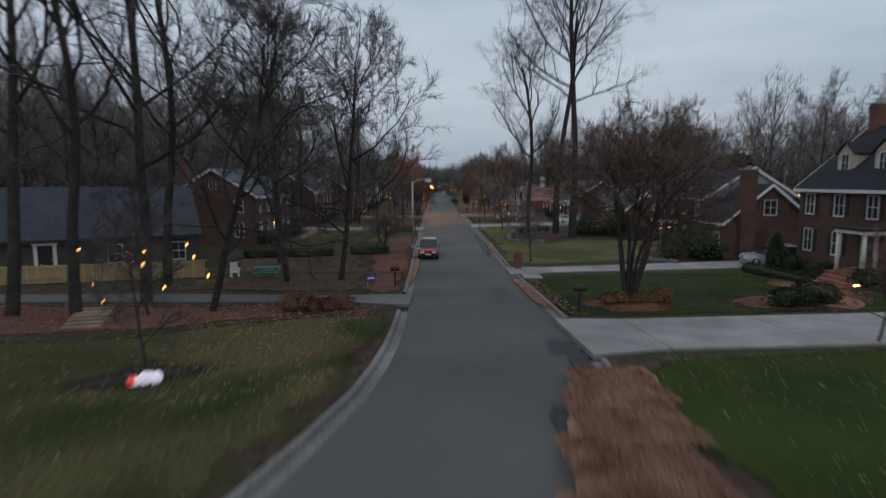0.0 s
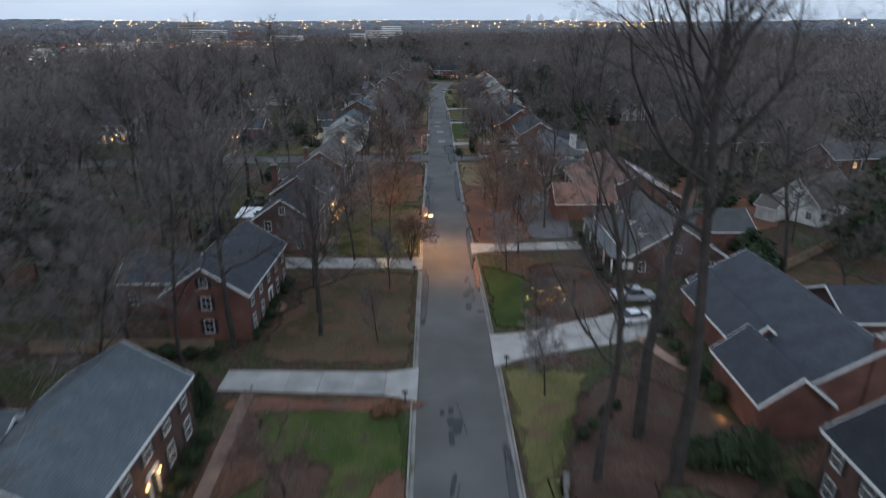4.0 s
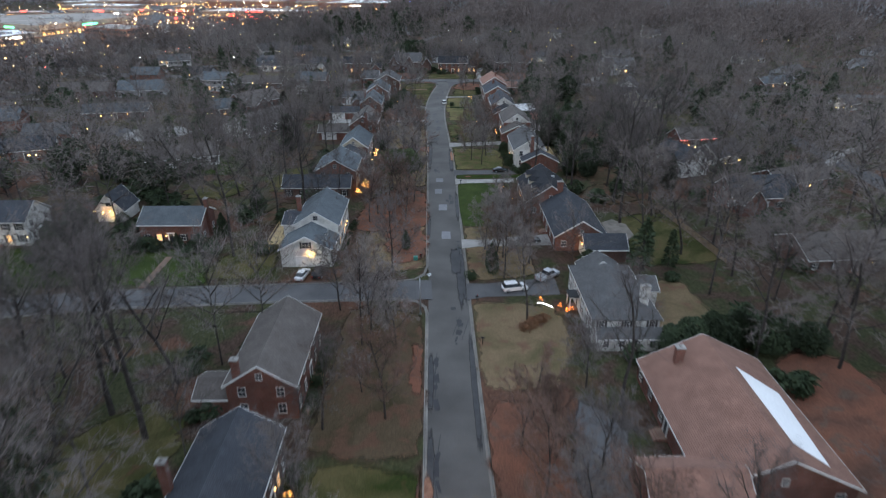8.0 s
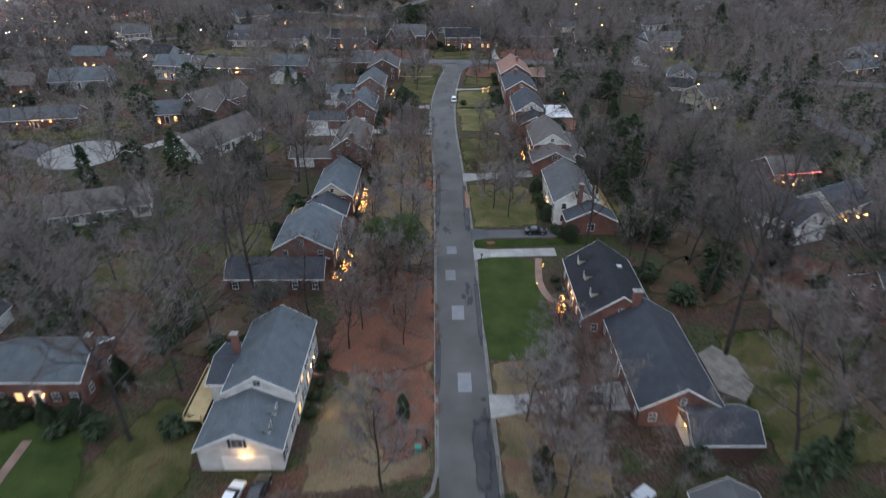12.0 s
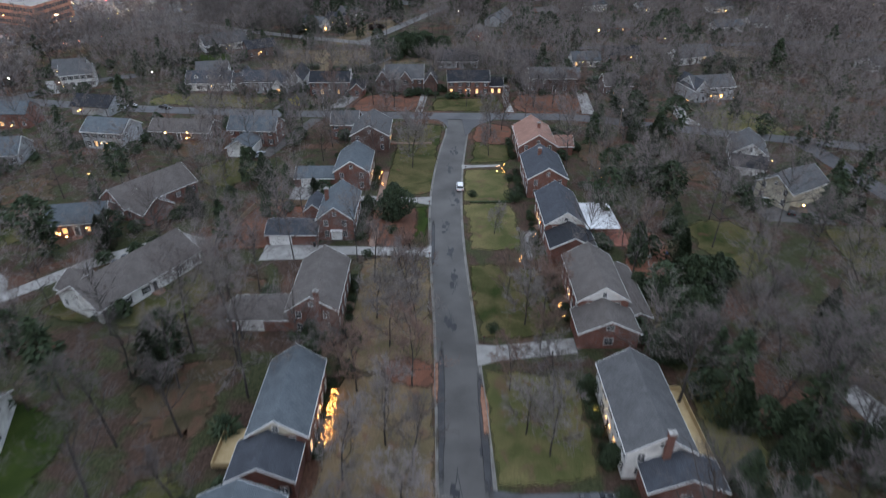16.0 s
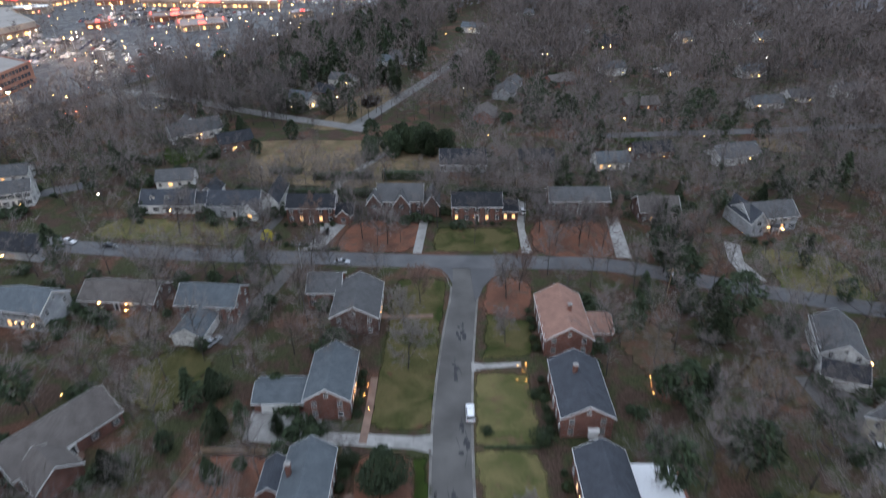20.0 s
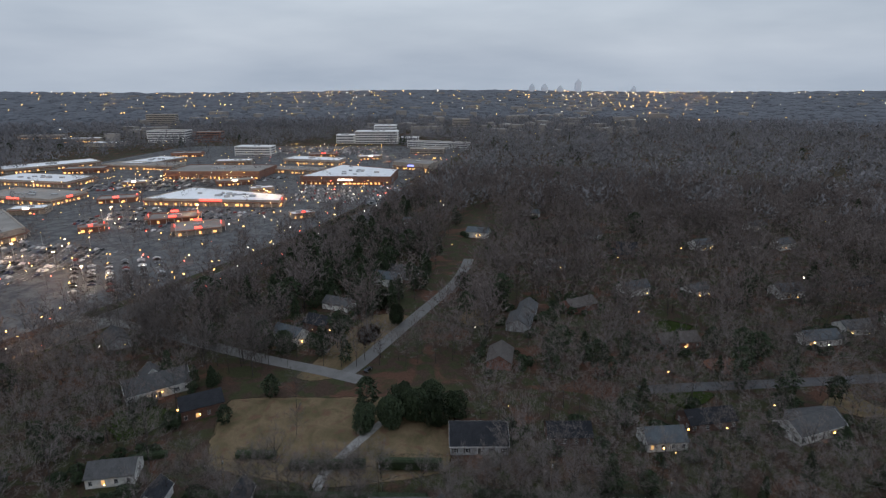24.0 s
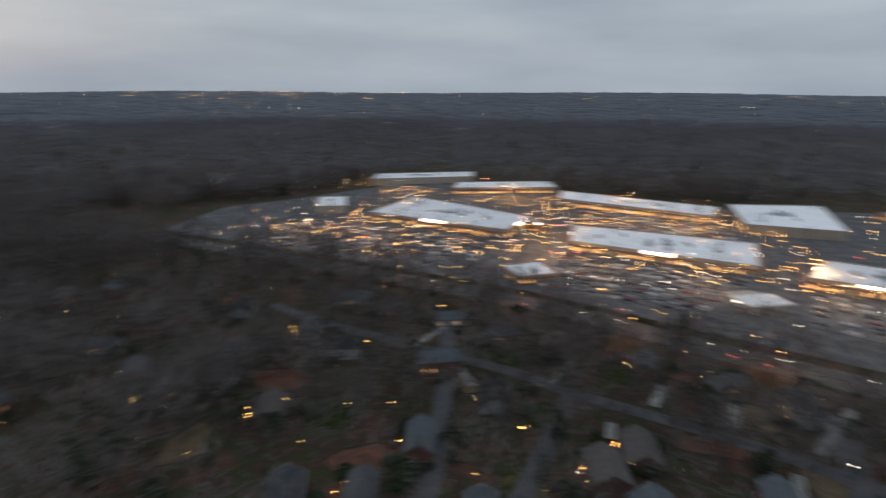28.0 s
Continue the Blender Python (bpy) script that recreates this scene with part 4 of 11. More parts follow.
for k_, (x_, y_, w_, l_) in enumerate(((-228, 380, 14, 10), (-222, 404, 12, 12), (-206, 424, 12, 9), (-190, 350, 13, 9), (-182, 402, 9, 12), (-168, 432, 12, 8), (-176, 276, 14, 11), (-152, 296, 12, 12), (-205, 318, 9, 12), (-232, 330, 12, 12), (-196, 246, 12, 14), (-150, 240, 14, 10), (-112, 505, 14, 12),
                                   (-42, 578, 7, 12), (8, 600, 10, 14), (80, 520, 14, 8), (110, 545, 16, 9), (140, 515, 14, 10), (100, 585, 12, 10))):
    bed(("lawn", "pine_straw_bed", "lawn")[k_ % 3], ("green lawn of a farther garden", "red-brown bed of a farther garden", "tan lawn of a farther garden")[k_ % 3],
        [(x_ + w_ * math.cos(a_ * 1.047 + k_) * (0.8 + 0.3 * math.sin(3.1 * a_ + k_)), y_ + l_ * math.sin(a_ * 1.047 + k_)) for a_ in range(6)], (M_LAWN, M_LITTER, M_TANLAWN)[k_ % 3], 0.145)
for k_, (x_, y_, w_, l_) in enumerate(((-44, 258, 9, 12), (-46, 284, 10, 10), (-44, 310, 8, 10), (-62, 250, 12, 9), (-100, 236, 12, 14), (-108, 288, 14, 10), (-66, 372, 12, 12), (-84, 392, 12, 10), (-40, 232, 8, 9), (-42, 150, 10, 14), (-46, 118, 10, 12), (-118, 360, 12, 12), (-150, 345, 14, 8),
                                   (44, 262, 10, 10), (42, 246, 9, 9), (62, 330, 12, 14), (44, 384, 10, 12), (72, 372, 12, 10), (104, 300, 10, 14), (76, 232, 14, 10), (52, 112, 10, 12), (140, 320, 12, 12), (138, 420, 14, 10), (64, 282, 9, 8))):
    bed("lawn", ("patchy green back garden lawn", "dark green back garden lawn under trees", "worn olive back garden lawn")[k_ % 3],
        [(x_ + w_ * math.cos(a_ * 1.047 + k_) * (0.8 + 0.3 * math.sin(3.1 * a_ + k_)), y_ + l_ * math.sin(a_ * 1.047 + k_)) for a_ in range(6)], (M_MIXLAWN, M_WORN, M_WORN)[k_ % 3], 0.14, rough=0.7)

# dark damp stains in the asphalt and leaf drifts in the gutters
for k_, (x0_, x1_, y0_, y1_) in enumerate(((0.9, 3.2, 186, 216), (-0.2, 2.6, 199, 214), (-4.0, -2.9, 140, 160), (-4.1, -3.0, 160, 176), (2.2, 3.3, 150, 184), (1.0, 2.6, 262, 292), (-5.5, -4.0, 264, 300), (-2.6, -1.6, 58, 72), (4.2, 5.2, 56, 84),
                                           (-5.0, -4.0, 216, 232), (3.3, 4.6, 118, 140), (-3.3, -2.3, 100, 120), (4.0, 5.0, 14, 20), (2.4, 3.6, 6, 15), (1.9, 2.9, 226, 250), (-7.0, -6.0, 320, 345))):
    road_stain("dark damp stain along the street's edge", x0_, x1_, y0_, y1_, k_)
for k_, (x0_, x1_, y0_, y1_) in enumerate(((-4.6, -2.9, 141.5, 151.5), (-6.6, -5.0, 281, 293), (1.4, 3.2, 274, 288), (-2.9, -1.9, 36, 60), (4.9, 6.1, 58, 74), (4.9, 5.9, 27, 46), (3.8, 4.7, 110, 124))):
    road_stain("drift of rust-brown leaves in the gutter", x0_, x1_, y0_, y1_, k_, M_LEAFPILE, 0.13)

# ---- houses ----
CACHE = {}


def win_meshes(w, h, lit=False):
    key = ("win", w, h)
    if key not in CACHE:
        t = 0.055
        ys, zs = [-w / 2 - t, -w / 2, -0.014, 0.014, w / 2, w / 2 + t], [-t - 0.04, 0, h / 2 - 0.022, h / 2 + 0.022, h, h + t]
        bm = bmesh.new()
        g = [[bm.verts.new((0.002, y, z)) for z in zs] for y in ys]
        cells = [bm.faces.new((g[a][b], g[a + 1][b], g[a + 1][b + 1], g[a][b + 1])) for a in range(5) for b in range(5) if a in (0, 2, 4) or b in (0, 2, 4)]
        ext = bmesh.ops.extrude_face_region(bm, geom=cells)
        bmesh.ops.translate(bm, verts=[e for e in ext["geom"] if isinstance(e, bmesh.types.BMVert)], vec=(0.07, 0, 0))
        CACHE[key] = (bm_mesh("window_frame", bm, M_TRIM), boxes("window_pane", M_GLASS, (0.004, 0.03, -w / 2, w / 2, 0, h)), boxes("lit_pane", M_LIT, (0.004, 0.03, -w / 2, w / 2, 0, h)),
                      boxes("shutter", M_SHUTTER, (0.004, 0.05, 0, 0.36, -0.05, h + 0.05)))
    return CACHE[key]


def window_at(house, m, w, h, shutters, lit):
    fr, pane, lpane, shut = win_meshes(w, h)
    win = part("window", fr, house, at=m)
    part("pane", lpane if lit else pane, win, "warmly lit pane" if lit else "")
    if shutters:
        part("shutter", shut, win, at=Matrix.Translation((0, w / 2 + 0.1, 0)))
        part("shutter", shut, win, at=Matrix.Translation((0, -w / 2 - 0.46, 0)))
    return win


def face_pose(side, x0, x1, y0, y1):
    """The place and turn of one side of a block, with its length: local x points out, local y runs along."""
    return {"+x": (Matrix.Translation((x1, (y0 + y1) / 2, 0)), y1 - y0), "-x": (Matrix.Translation((x0, (y0 + y1) / 2, 0)) @ pose(0, 0, 0, 0, 0, 180), y1 - y0),
            "+y": (Matrix.Translation(((x0 + x1) / 2, y1, 0)) @ pose(0, 0, 0, 0, 0, 90), x1 - x0), "-y": (Matrix.Translation(((x0 + x1) / 2, y0, 0)) @ pose(0, 0, 0, 0, 0, -90), x1 - x0)}[side]


def block(house, x0, x1, y0, y1, eave, ridge, wall, roof, along="y", gable=None, hip=0.0, over=0.35, trim=None, base=0.0, plain=False):
    """Walls with gables, a thick pitched roof with overhang, and fascia boards."""
    trim = trim or M_TRIM
    if along == "x":
        swap = lambda p: (p[1], p[0], p[2])  # noqa: E731
        a0, a1, b0, b1 = y0, y1, x0, x1
    else:
        swap = lambda p: p  # noqa: E731
        a0, a1, b0, b1 = x0, x1, y0, y1
    c, rise = (a0 + a1) / 2, ridge - eave
    # walls
    v = [(a0, b0, base), (a1, b0, base), (a1, b1, base), (a0, b1, base), (a0, b0, eave), (a1, b0, eave), (a1, b1, eave), (a0, b1, eave)]
    f = [(0, 3, 7, 4), (2, 1, 5, 6), (0, 4, 5, 1), (3, 2, 6, 7), (4, 7, 6, 5)]
    part("wall", mesh_of("wall", [swap(p) for p in v], f, wall), house)
    if not hip:
        s = 0.02
        for b, d in ((b0, 1), (b1, -1)):
            g = [(a0 + s, b + d * s, eave), (a1 - s, b + d * s, eave), (c, b + d * s, ridge - 0.05), (a0 + s, b + d * 0.25, eave), (a1 - s, b + d * 0.25, eave), (c, b + d * 0.25, ridge - 0.05)]
            part("gable", mesh_of("gable", [swap(p) for p in g], [(0, 1, 2), (5, 4, 3), (0, 2, 5, 3), (1, 4, 5, 2), (0, 3, 4, 1)], gable or wall), house)
    # roof
    k, th = rise / (c - a0), 0.16
    e0, e1, ze = a0 - over, a1 + over, eave - over * k
    h0, h1 = b0 - over, b1 + over
    r0, r1 = (h0 + hip, h1 - hip) if hip else (h0, h1)
    v = []
    for dz in (th, 0.0):
        v += [(e0, h0, ze + dz), (e1, h0, ze + dz), (e1, h1, ze + dz), (e0, h1, ze + dz), (c, r0, ridge + dz), (c, r1, ridge + dz)]
    f = [(0, 4, 5, 3), (1, 2, 5, 4), (6, 9, 11, 10), (7, 10, 11, 8), (0, 3, 9, 6), (1, 7, 8, 2)]
    if hip:
        f += [(0, 1, 4), (2, 3, 5), (6, 10, 7), (8, 11, 9), (0, 6, 7, 1), (2, 8, 9, 3)]
    else:
        f += [(0, 6, 10, 4), (4, 10, 7, 1), (3, 5, 11, 9), (5, 2, 8, 11)]
    part("roof", mesh_of("roof", [swap(p) for p in v], f, roof), house)
    if plain:
        return
    # fascia along the eaves, rake boards up the gables
    for e, d in ((e0, -1), (e1, 1)):
        x = sorted((e, e + d * 0.05))
        q = [(x[0], h0, ze - 0.08), (x[1], h0, ze - 0.08), (x[1], h1, ze - 0.08), (x[0], h1, ze - 0.08), (x[0], h0, ze + th - 0.01), (x[1], h0, ze + th - 0.01), (x[1], h1, ze + th - 0.01), (x[0], h1, ze + th - 0.01)]
        part("gutter", mesh_of("gutter", [swap(p) for p in q], [(0, 1, 5, 4), (1, 2, 6, 5), (2, 3, 7, 6), (3, 0, 4, 7), (4, 5, 6, 7), (3, 2, 1, 0)], trim), house)
    if not hip:
        for h, d in ((h0, -1), (h1, 1)):
            q = []
            for dd in (0, d * 0.06):
                q += [(e0, h + dd, ze - 0.12), (c, h + dd, ridge - 0.12), (e1, h + dd, ze - 0.12), (e1, h + dd, ze + th + 0.01), (c, h + dd, ridge + th + 0.01), (e0, h + dd, ze + th + 0.01)]
            part("rake_board", mesh_of("rake_board", [swap(p) for p in q], [(0, 1, 4, 5), (1, 2, 3, 4), (11, 10, 7, 6), (10, 9, 8, 7), (0, 6, 7, 1), (1, 7, 8, 2), (5, 4, 10, 11), (4, 3, 9, 10), (0, 5, 11, 6), (2, 8, 9, 3)], trim), house)


def win_row(house, side, x0, x1, y0, y1, n, z, w=0.95, h=1.5, shutters=True, lit=(), skip=(), inset=1.4):
    m, length = face_pose(side, x0, x1, y0, y1)
    for i in range(n):
        if i in skip:
            continue
        t = 0.0 if n == 1 else -length / 2 + inset + (length - 2 * inset) * i / (n - 1)
        window_at(house, m @ Matrix.Translation((0, t, z)), w, h, shutters, i in lit)


def front_door(house, side, x0, x1, y0, y1, along=0.0, porch=0.0, lit=False, colour=None):
    m, _ = face_pose(side, x0, x1, y0, y1)
    m = m @ Matrix.Translation((0, along, 0))
    if "door" not in CACHE:
        CACHE["door"] = boxes("door_leaf", M_DARKTRIM, (0.004, 0.05, -0.48, 0.48, 0.35, 2.4), (0.05, 0.06, -0.36, -0.06, 0.55, 1.25), (0.05, 0.06, 0.06, 0.36, 0.55, 1.25), (0.05, 0.06, -0.36, -0.06, 1.45, 2.2), (0.05, 0.06, 0.06, 0.36, 1.45, 2.2))
        CACHE["door_frame"] = boxes("door_frame", M_TRIM, (0.002, 0.12, -0.72, -0.48, 0.35, 2.5), (0.002, 0.12, 0.48, 0.72, 0.35, 2.5), (0.002, 0.16, -0.8, 0.8, 2.5, 2.75))
        CACHE["steps"] = boxes("steps", M_BRICKPATH, (0, 1.0, -1.1, 1.1, -0.1, 0.34), (1.0, 1.35, -1.0, 1.0, -0.1, 0.23), (1.35, 1.7, -0.9, 0.9, -0.1, 0.12))
        CACHE["knob"] = boxes("knob", M_METAL, (0.05, 0.11, 0.36, 0.42, 1.32, 1.4))
        CACHE["lantern"] = boxes("lantern", M_BULB, (0.06, 0.16, -0.06, 0.06, 1.9, 2.12))
    d = part("door", CACHE["door"], house, at=m)
    part("door_frame", CACHE["door_frame"], d)
    part("knob", CACHE["knob"], d)
    part("steps", CACHE["steps"], house, "brick front steps", at=m)
    if lit:
        part("lantern", CACHE["lantern"], house, "lit porch lantern", at=m @ Matrix.Translation((0, 0.95, 0)))
        part("lantern", CACHE["lantern"], house, "lit porch lantern", at=m @ Matrix.Translation((0, -0.95, 0)))
    if porch:
        part("porch_roof", boxes("porch_roof", M_DARKTRIM, (0, porch, -1.5, 1.5, 2.95, 3.1)), house, at=m)
        part("porch_beam", boxes("porch_beam", M_TRIM, (0, porch - 0.1, -1.4, 1.4, 2.72, 2.95)), house, at=m)
        for s in (-1.25, 1.25):
            part("porch_column", tube_mesh("porch_column", M_TRIM, [(porch - 0.3, s, 0.12), (porch - 0.3, s, 2.72)], [0.14, 0.11], 10), house, at=m)


def chimney(house, x, y, z0, z1, w=0.9, d=0.7, material=None):
    c = part("chimney", boxes("chimney", material or M_BRICK, (x - w / 2, x + w / 2, y - d / 2, y + d / 2, z0, z1), (x - w / 2 - 0.06, x + w / 2 + 0.06, y - d / 2 - 0.06, y + d / 2 + 0.06, z1 - 0.35, z1 - 0.15)), house)
    part("chimney_cap", boxes("chimney_cap", M_CONCRETE, (x - w / 2 - 0.1, x + w / 2 + 0.1, y - d / 2 - 0.1, y + d / 2 + 0.1, z1, z1 + 0.12), (x - 0.15, x + 0.15, y - 0.15, y + 0.15, z1 + 0.12, z1 + 0.4)), c)


def dormer(house, side, x, y, z, w=1.5, h=1.5, deep=2.4, wall=None, roof=None):
    """A gabled dormer that looks towards side, its sill at z."""
    m = Matrix.Translation((x, y, z)) @ pose(0, 0, 0, 0, 0, {"+x": 0, "-x": 180, "+y": 90, "-y": -90}[side])
    wall, roof = wall or M_SIDING_TAN, roof or R_NAVY
    v = [(0, -w / 2, 0), (0, w / 2, 0), (0, w / 2, h), (0, -w / 2, h), (0, 0, h + w * 0.42), (-deep, -w / 2, 0), (-deep, w / 2, 0), (-deep, w / 2, h), (-deep, -w / 2, h), (-deep, 0, h + w * 0.42)]
    d = part("dormer", mesh_of("dormer", v, [(0, 1, 2, 4, 3), (1, 6, 7, 2), (5, 0, 3, 8), (9, 7, 6, 5, 8)], wall), house, at=m)
    o = 0.15
    q = []
    for dz in (0.1, 0.0):
        q += [(o, -w / 2 - o, h - o * 0.84 + dz), (o, w / 2 + o, h - o * 0.84 + dz), (o, 0, h + w * 0.42 + dz), (-deep, -w / 2 - o, h - o * 0.84 + dz), (-deep, w / 2 + o, h - o * 0.84 + dz), (-deep, 0, h + w * 0.42 + dz)]
    part("dormer_roof", mesh_of("dormer_roof", q, [(0, 2, 5, 3), (1, 4, 5, 2), (6, 9, 11, 8), (7, 8, 11, 10), (0, 6, 8, 2), (2, 8, 7, 1), (0, 3, 9, 6), (1, 7, 10, 4)], roof), d)
    fr, pane, lpane, shut = win_meshes(0.75, 1.15)
    wn_ = part("window_frame", fr, d, at=Matrix.Translation((0, 0, 0.22)))
    part("window_pane", pane, d, at=Matrix.Translation((0, 0, 0.22)))


def garage_door(house, side, x0, x1, y0, y1, along, w=4.6, lit=False):
    m, _ = face_pose(side, x0, x1, y0, y1)
    b = [(0.01, 0.05, -w / 2, w / 2, 0.1 + i * 0.54, 0.62 + i * 0.54) for i in range(4)]
    g = part("garage_door", boxes("garage_door", M_TRIM, *b), house, "white panelled garage door", at=m @ Matrix.Translation((0, along, 0)))
    part("garage_frame", boxes("garage_frame", M_TRIM, (0, 0.09, -w / 2 - 0.15, -w / 2, 0.1, 2.3), (0, 0.09, w / 2, w / 2 + 0.15, 0.1, 2.3), (0, 0.09, -w / 2 - 0.15, w / 2 + 0.15, 2.28, 2.45)), g)
    if lit:
        part("lantern", boxes("lantern", M_BULB, (0.06, 0.2, -0.1, 0.1, 2.6, 2.85)), house, "lit garage lantern", at=m @ Matrix.Translation((0, along, 0)))


HOUSES = []  # world footprints, kept clear of trees


def house(label, cx, cy, turn=0.0, keep=9.0):
    HOUSES.append((cx, cy, keep))
    return thing("house", label, "house", at=pose(cx, cy, 0.13, 0, 0, turn))


def colonial(label, cx, cy, w, l, turn, wall, roof, eave=5.6, ridge=8.6, front_n=5, end_n=2, lit=(), door_lit=False, porch=0.0, chim=None, gable=None, shutters=True, back=False, keep=9.0, trim=None, end_shutters=False):
    """A two-storey house: front towards local +x, ridge along local y."""
    h = house(label, cx, cy, turn, keep)
    x0, x1, y0, y1 = -w / 2, w / 2, -l / 2, l / 2
    block(h, x0, x1, y0, y1, eave, ridge, wall, roof, gable=gable, trim=trim)
    mid = front_n // 2
    win_row(h, "+x", x0, x1, y0, y1, front_n, 0.9, lit=lit, skip=(mid,), shutters=shutters, h=1.6)
    win_row(h, "+x", x0, x1, y0, y1, front_n, 3.7, shutters=shutters, h=1.45)
    front_door(h, "+x", x0, x1, y0, y1, 0.0, porch, door_lit)
    for side in ("-y", "+y"):
        win_row(h, side, x0, x1, y0, y1, end_n, 0.95, shutters=end_shutters, h=1.5, inset=2.0)
        win_row(h, side, x0, x1, y0, y1, end_n, 3.75, shutters=end_shutters, h=1.4, inset=2.0)
        win_row(h, side, x0, x1, y0, y1, 1, eave + 0.75, w=0.75, h=0.95, shutters=end_shutters)
    if back:
        win_row(h, "-x", x0, x1, y0, y1, 4, 0.95, shutters=False)
        win_row(h, "-x", x0, x1, y0, y1, 4, 3.75, shutters=False, h=1.3)
    if chim:
        chimney(h, *chim)
    return h


def plain_house(label, x, y, turn, wall, roof, w=9.5, l=15.0, eave=3.2, ridge=6.2, lit=(), n=4):
    """A house far enough off to need only its walls, roof and main windows."""
    h = house(label, x, y, turn, 8.5)
    x0, x1, y0, y1 = -w / 2, w / 2, -l / 2, l / 2
    block(h, x0, x1, y0, y1, eave, ridge, wall, roof, plain=True)
    win_row(h, "+x", x0, x1, y0, y1, n, 1.0, h=1.4, shutters=False, lit=lit)
    win_row(h, "-y", x0, x1, y0, y1, 2, 1.0, h=1.3, shutters=False, inset=2.0)
    return h


def ranch(label, cx, cy, w, l, turn, wall, roof, eave=3.0, ridge=5.6, n=5, lit=(), keep=8.0, hip=0.0, shutters=True, gable=None, trim=None, door_lit=False, chim=None):
    """A one-storey house: front towards local +x, ridge along local y."""
    h = house(label, cx, cy, turn, keep)
    x0, x1, y0, y1 = -w / 2, w / 2, -l / 2, l / 2
    block(h, x0, x1, y0, y1, eave, ridge, wall, roof, gable=gable, hip=hip, trim=trim)
    win_row(h, "+x", x0, x1, y0, y1, n, 0.95, h=1.35, lit=lit, skip=(n // 2,), shutters=shutters)
    front_door(h, "+x", x0, x1, y0, y1, 0.0, 0.0, door_lit)
    for side in ("-y", "+y"):
        win_row(h, side, x0, x1, y0, y1, 2, 1.0, h=1.3, shutters=False, inset=1.8)
        if not hip:
            win_row(h, side, x0, x1, y0, y1, 1, eave + 0.5, w=0.7, h=0.9, shutters=False)
    if chim:
        chimney(h, *chim)
    return h


# west side of the street, from the south
h = ranch("dark low house with a lit dormer window behind bare trees", -32.3, 48.1, 11, 21, -60, M_SIDING_DARK, R_NAVY, 3.0, 6.6, 5, trim=M_DARKTRIM, shutters=False)
dormer(h, "+x", 3.4, -5.0, 4.0, 3.2, 1.2, 2.6, M_SIDING_DARK, R_NAVY)
window_at(h, Matrix.Translation((3.42, -5.0, 4.3)), 1.2, 0.8, False, True)
h = colonial("brick house with a slate-blue roof and a lit front door", -26.3, 75, 9.8, 15, 0, M_BRICK_DARK, R_SLATE, door_lit=True, chim=(-4.2, -5.0, 5, 10.0))
block(h, -14.5, -4.9, -3, 5, 4.0, 6.4, M_BRICK_DARK, R_SLATE, along="x")
win_row(h, "-y", -14.5, -4.9, -3, 5, 3, 1.0)
part("deck", boxes("deck", M_TRIM, (-14.2, -6.4, -7.0, -3.02, 0.0, 0.42), bevel=0.02), h, "white painted porch deck")
part("porch_roof", boxes("porch_roof", M_WHITE_ROOF, (-14.4, -6.2, -7.2, -3.02, 2.95, 3.1), bevel=0.03), h, "flat white porch roof")
for x_ in (-14.1, -12.2, -10.3, -8.4, -6.5):
    part("post", boxes("post", M_TRIM, (x_ - 0.08, x_ + 0.08, -6.95, -6.79, 0.42, 2.95)), h, "white porch post")
for z_ in (0.62, 1.32):
    part("rail", boxes("rail", M_TRIM, (-14.1, -6.5, -6.9, -6.83, z_, z_ + 0.08)), h, "white porch rail")
h = colonial("two-storey brick house with a navy gable roof and black shutters", -26.0, 106.3, 9.0, 15.6, 0, M_BRICK, R_NAVY, end_n=1, end_shutters=True)
block(h, -13, -4.5, -1, 6, 4.0, 6.2, M_BRICK, R_NAVY, along="x")
win_row(h, "-y", -13, -4.5, -1, 6, 2, 1.0)
h = colonial("two-storey brick house with a dark roof, half hidden by trees", -24.3, 130, 8.6, 10.5, 0, M_BRICK_DARK, R_BLACK, front_n=3)
h = colonial("brick house with a dark navy roof and string lights", -25.2, 145.6, 9.2, 12.6, 0, M_BRICK_DARK, R_NAVY, front_n=5, lit=(1, 3), door_lit=True, chim=(-4.9, -2.5, 0, 9.6))
win_row(h, "-y", -4.6, 4.6, -6.3, 6.3, 1, 6.4, w=1.2, h=1.0, shutters=False)
h = colonial("brick house with a brown shingle roof and a rear deck", -25.4, 168.6, 9.0, 17, 0, M_BRICK, R_BROWN, chim=(-2.9, -8.2, 5, 9.3), gable=M_BRICK)
block(h, -9.0, -4.5, -8.0, -2.5, 3.0, 4.2, M_BRICK, R_BROWN, along="x")
h = house("white two-storey house with a slate roof and a lit garage", -28.2, 216, 0, 11)
block(h, -5.4, 4.8, -12, -4.6, 3.9, 6.6, M_SIDING, R_SLATE)
block(h, -4.0, 5.0, -4.6, 10, 6.0, 8.8, M_SIDING, R_SLATE)
block(h, -7.0, -4.0, -2.0, 6.0, 5.0, 6.2, M_SIDING, R_NAVY, along="x")
garage_door(h, "-y", -5.4, 4.8, -12, -4.6, 0.6, 5.4, True)
win_row(h, "-y", -5.4, 4.8, -12, -4.6, 1, 4.1, w=1.3, h=1.3)
win_row(h, "-y", -4.0, 5.0, -4.6, 10, 1, 7.0, w=0.9, h=0.9, shutters=False)
for y_ in (-10.0, -7.0):
    dormer(h, "+x", 3.3, y_, 4.6, 1.3, 0.9, 2.2, M_SIDING, R_SLATE)
win_row(h, "+x", -4.0, 5.0, -4.6, 10, 5, 0.9, lit=(0, 2), skip=(3,))
win_row(h, "+x", -4.0, 5.0, -4.6, 10, 5, 3.9, h=1.4, lit=(1,))
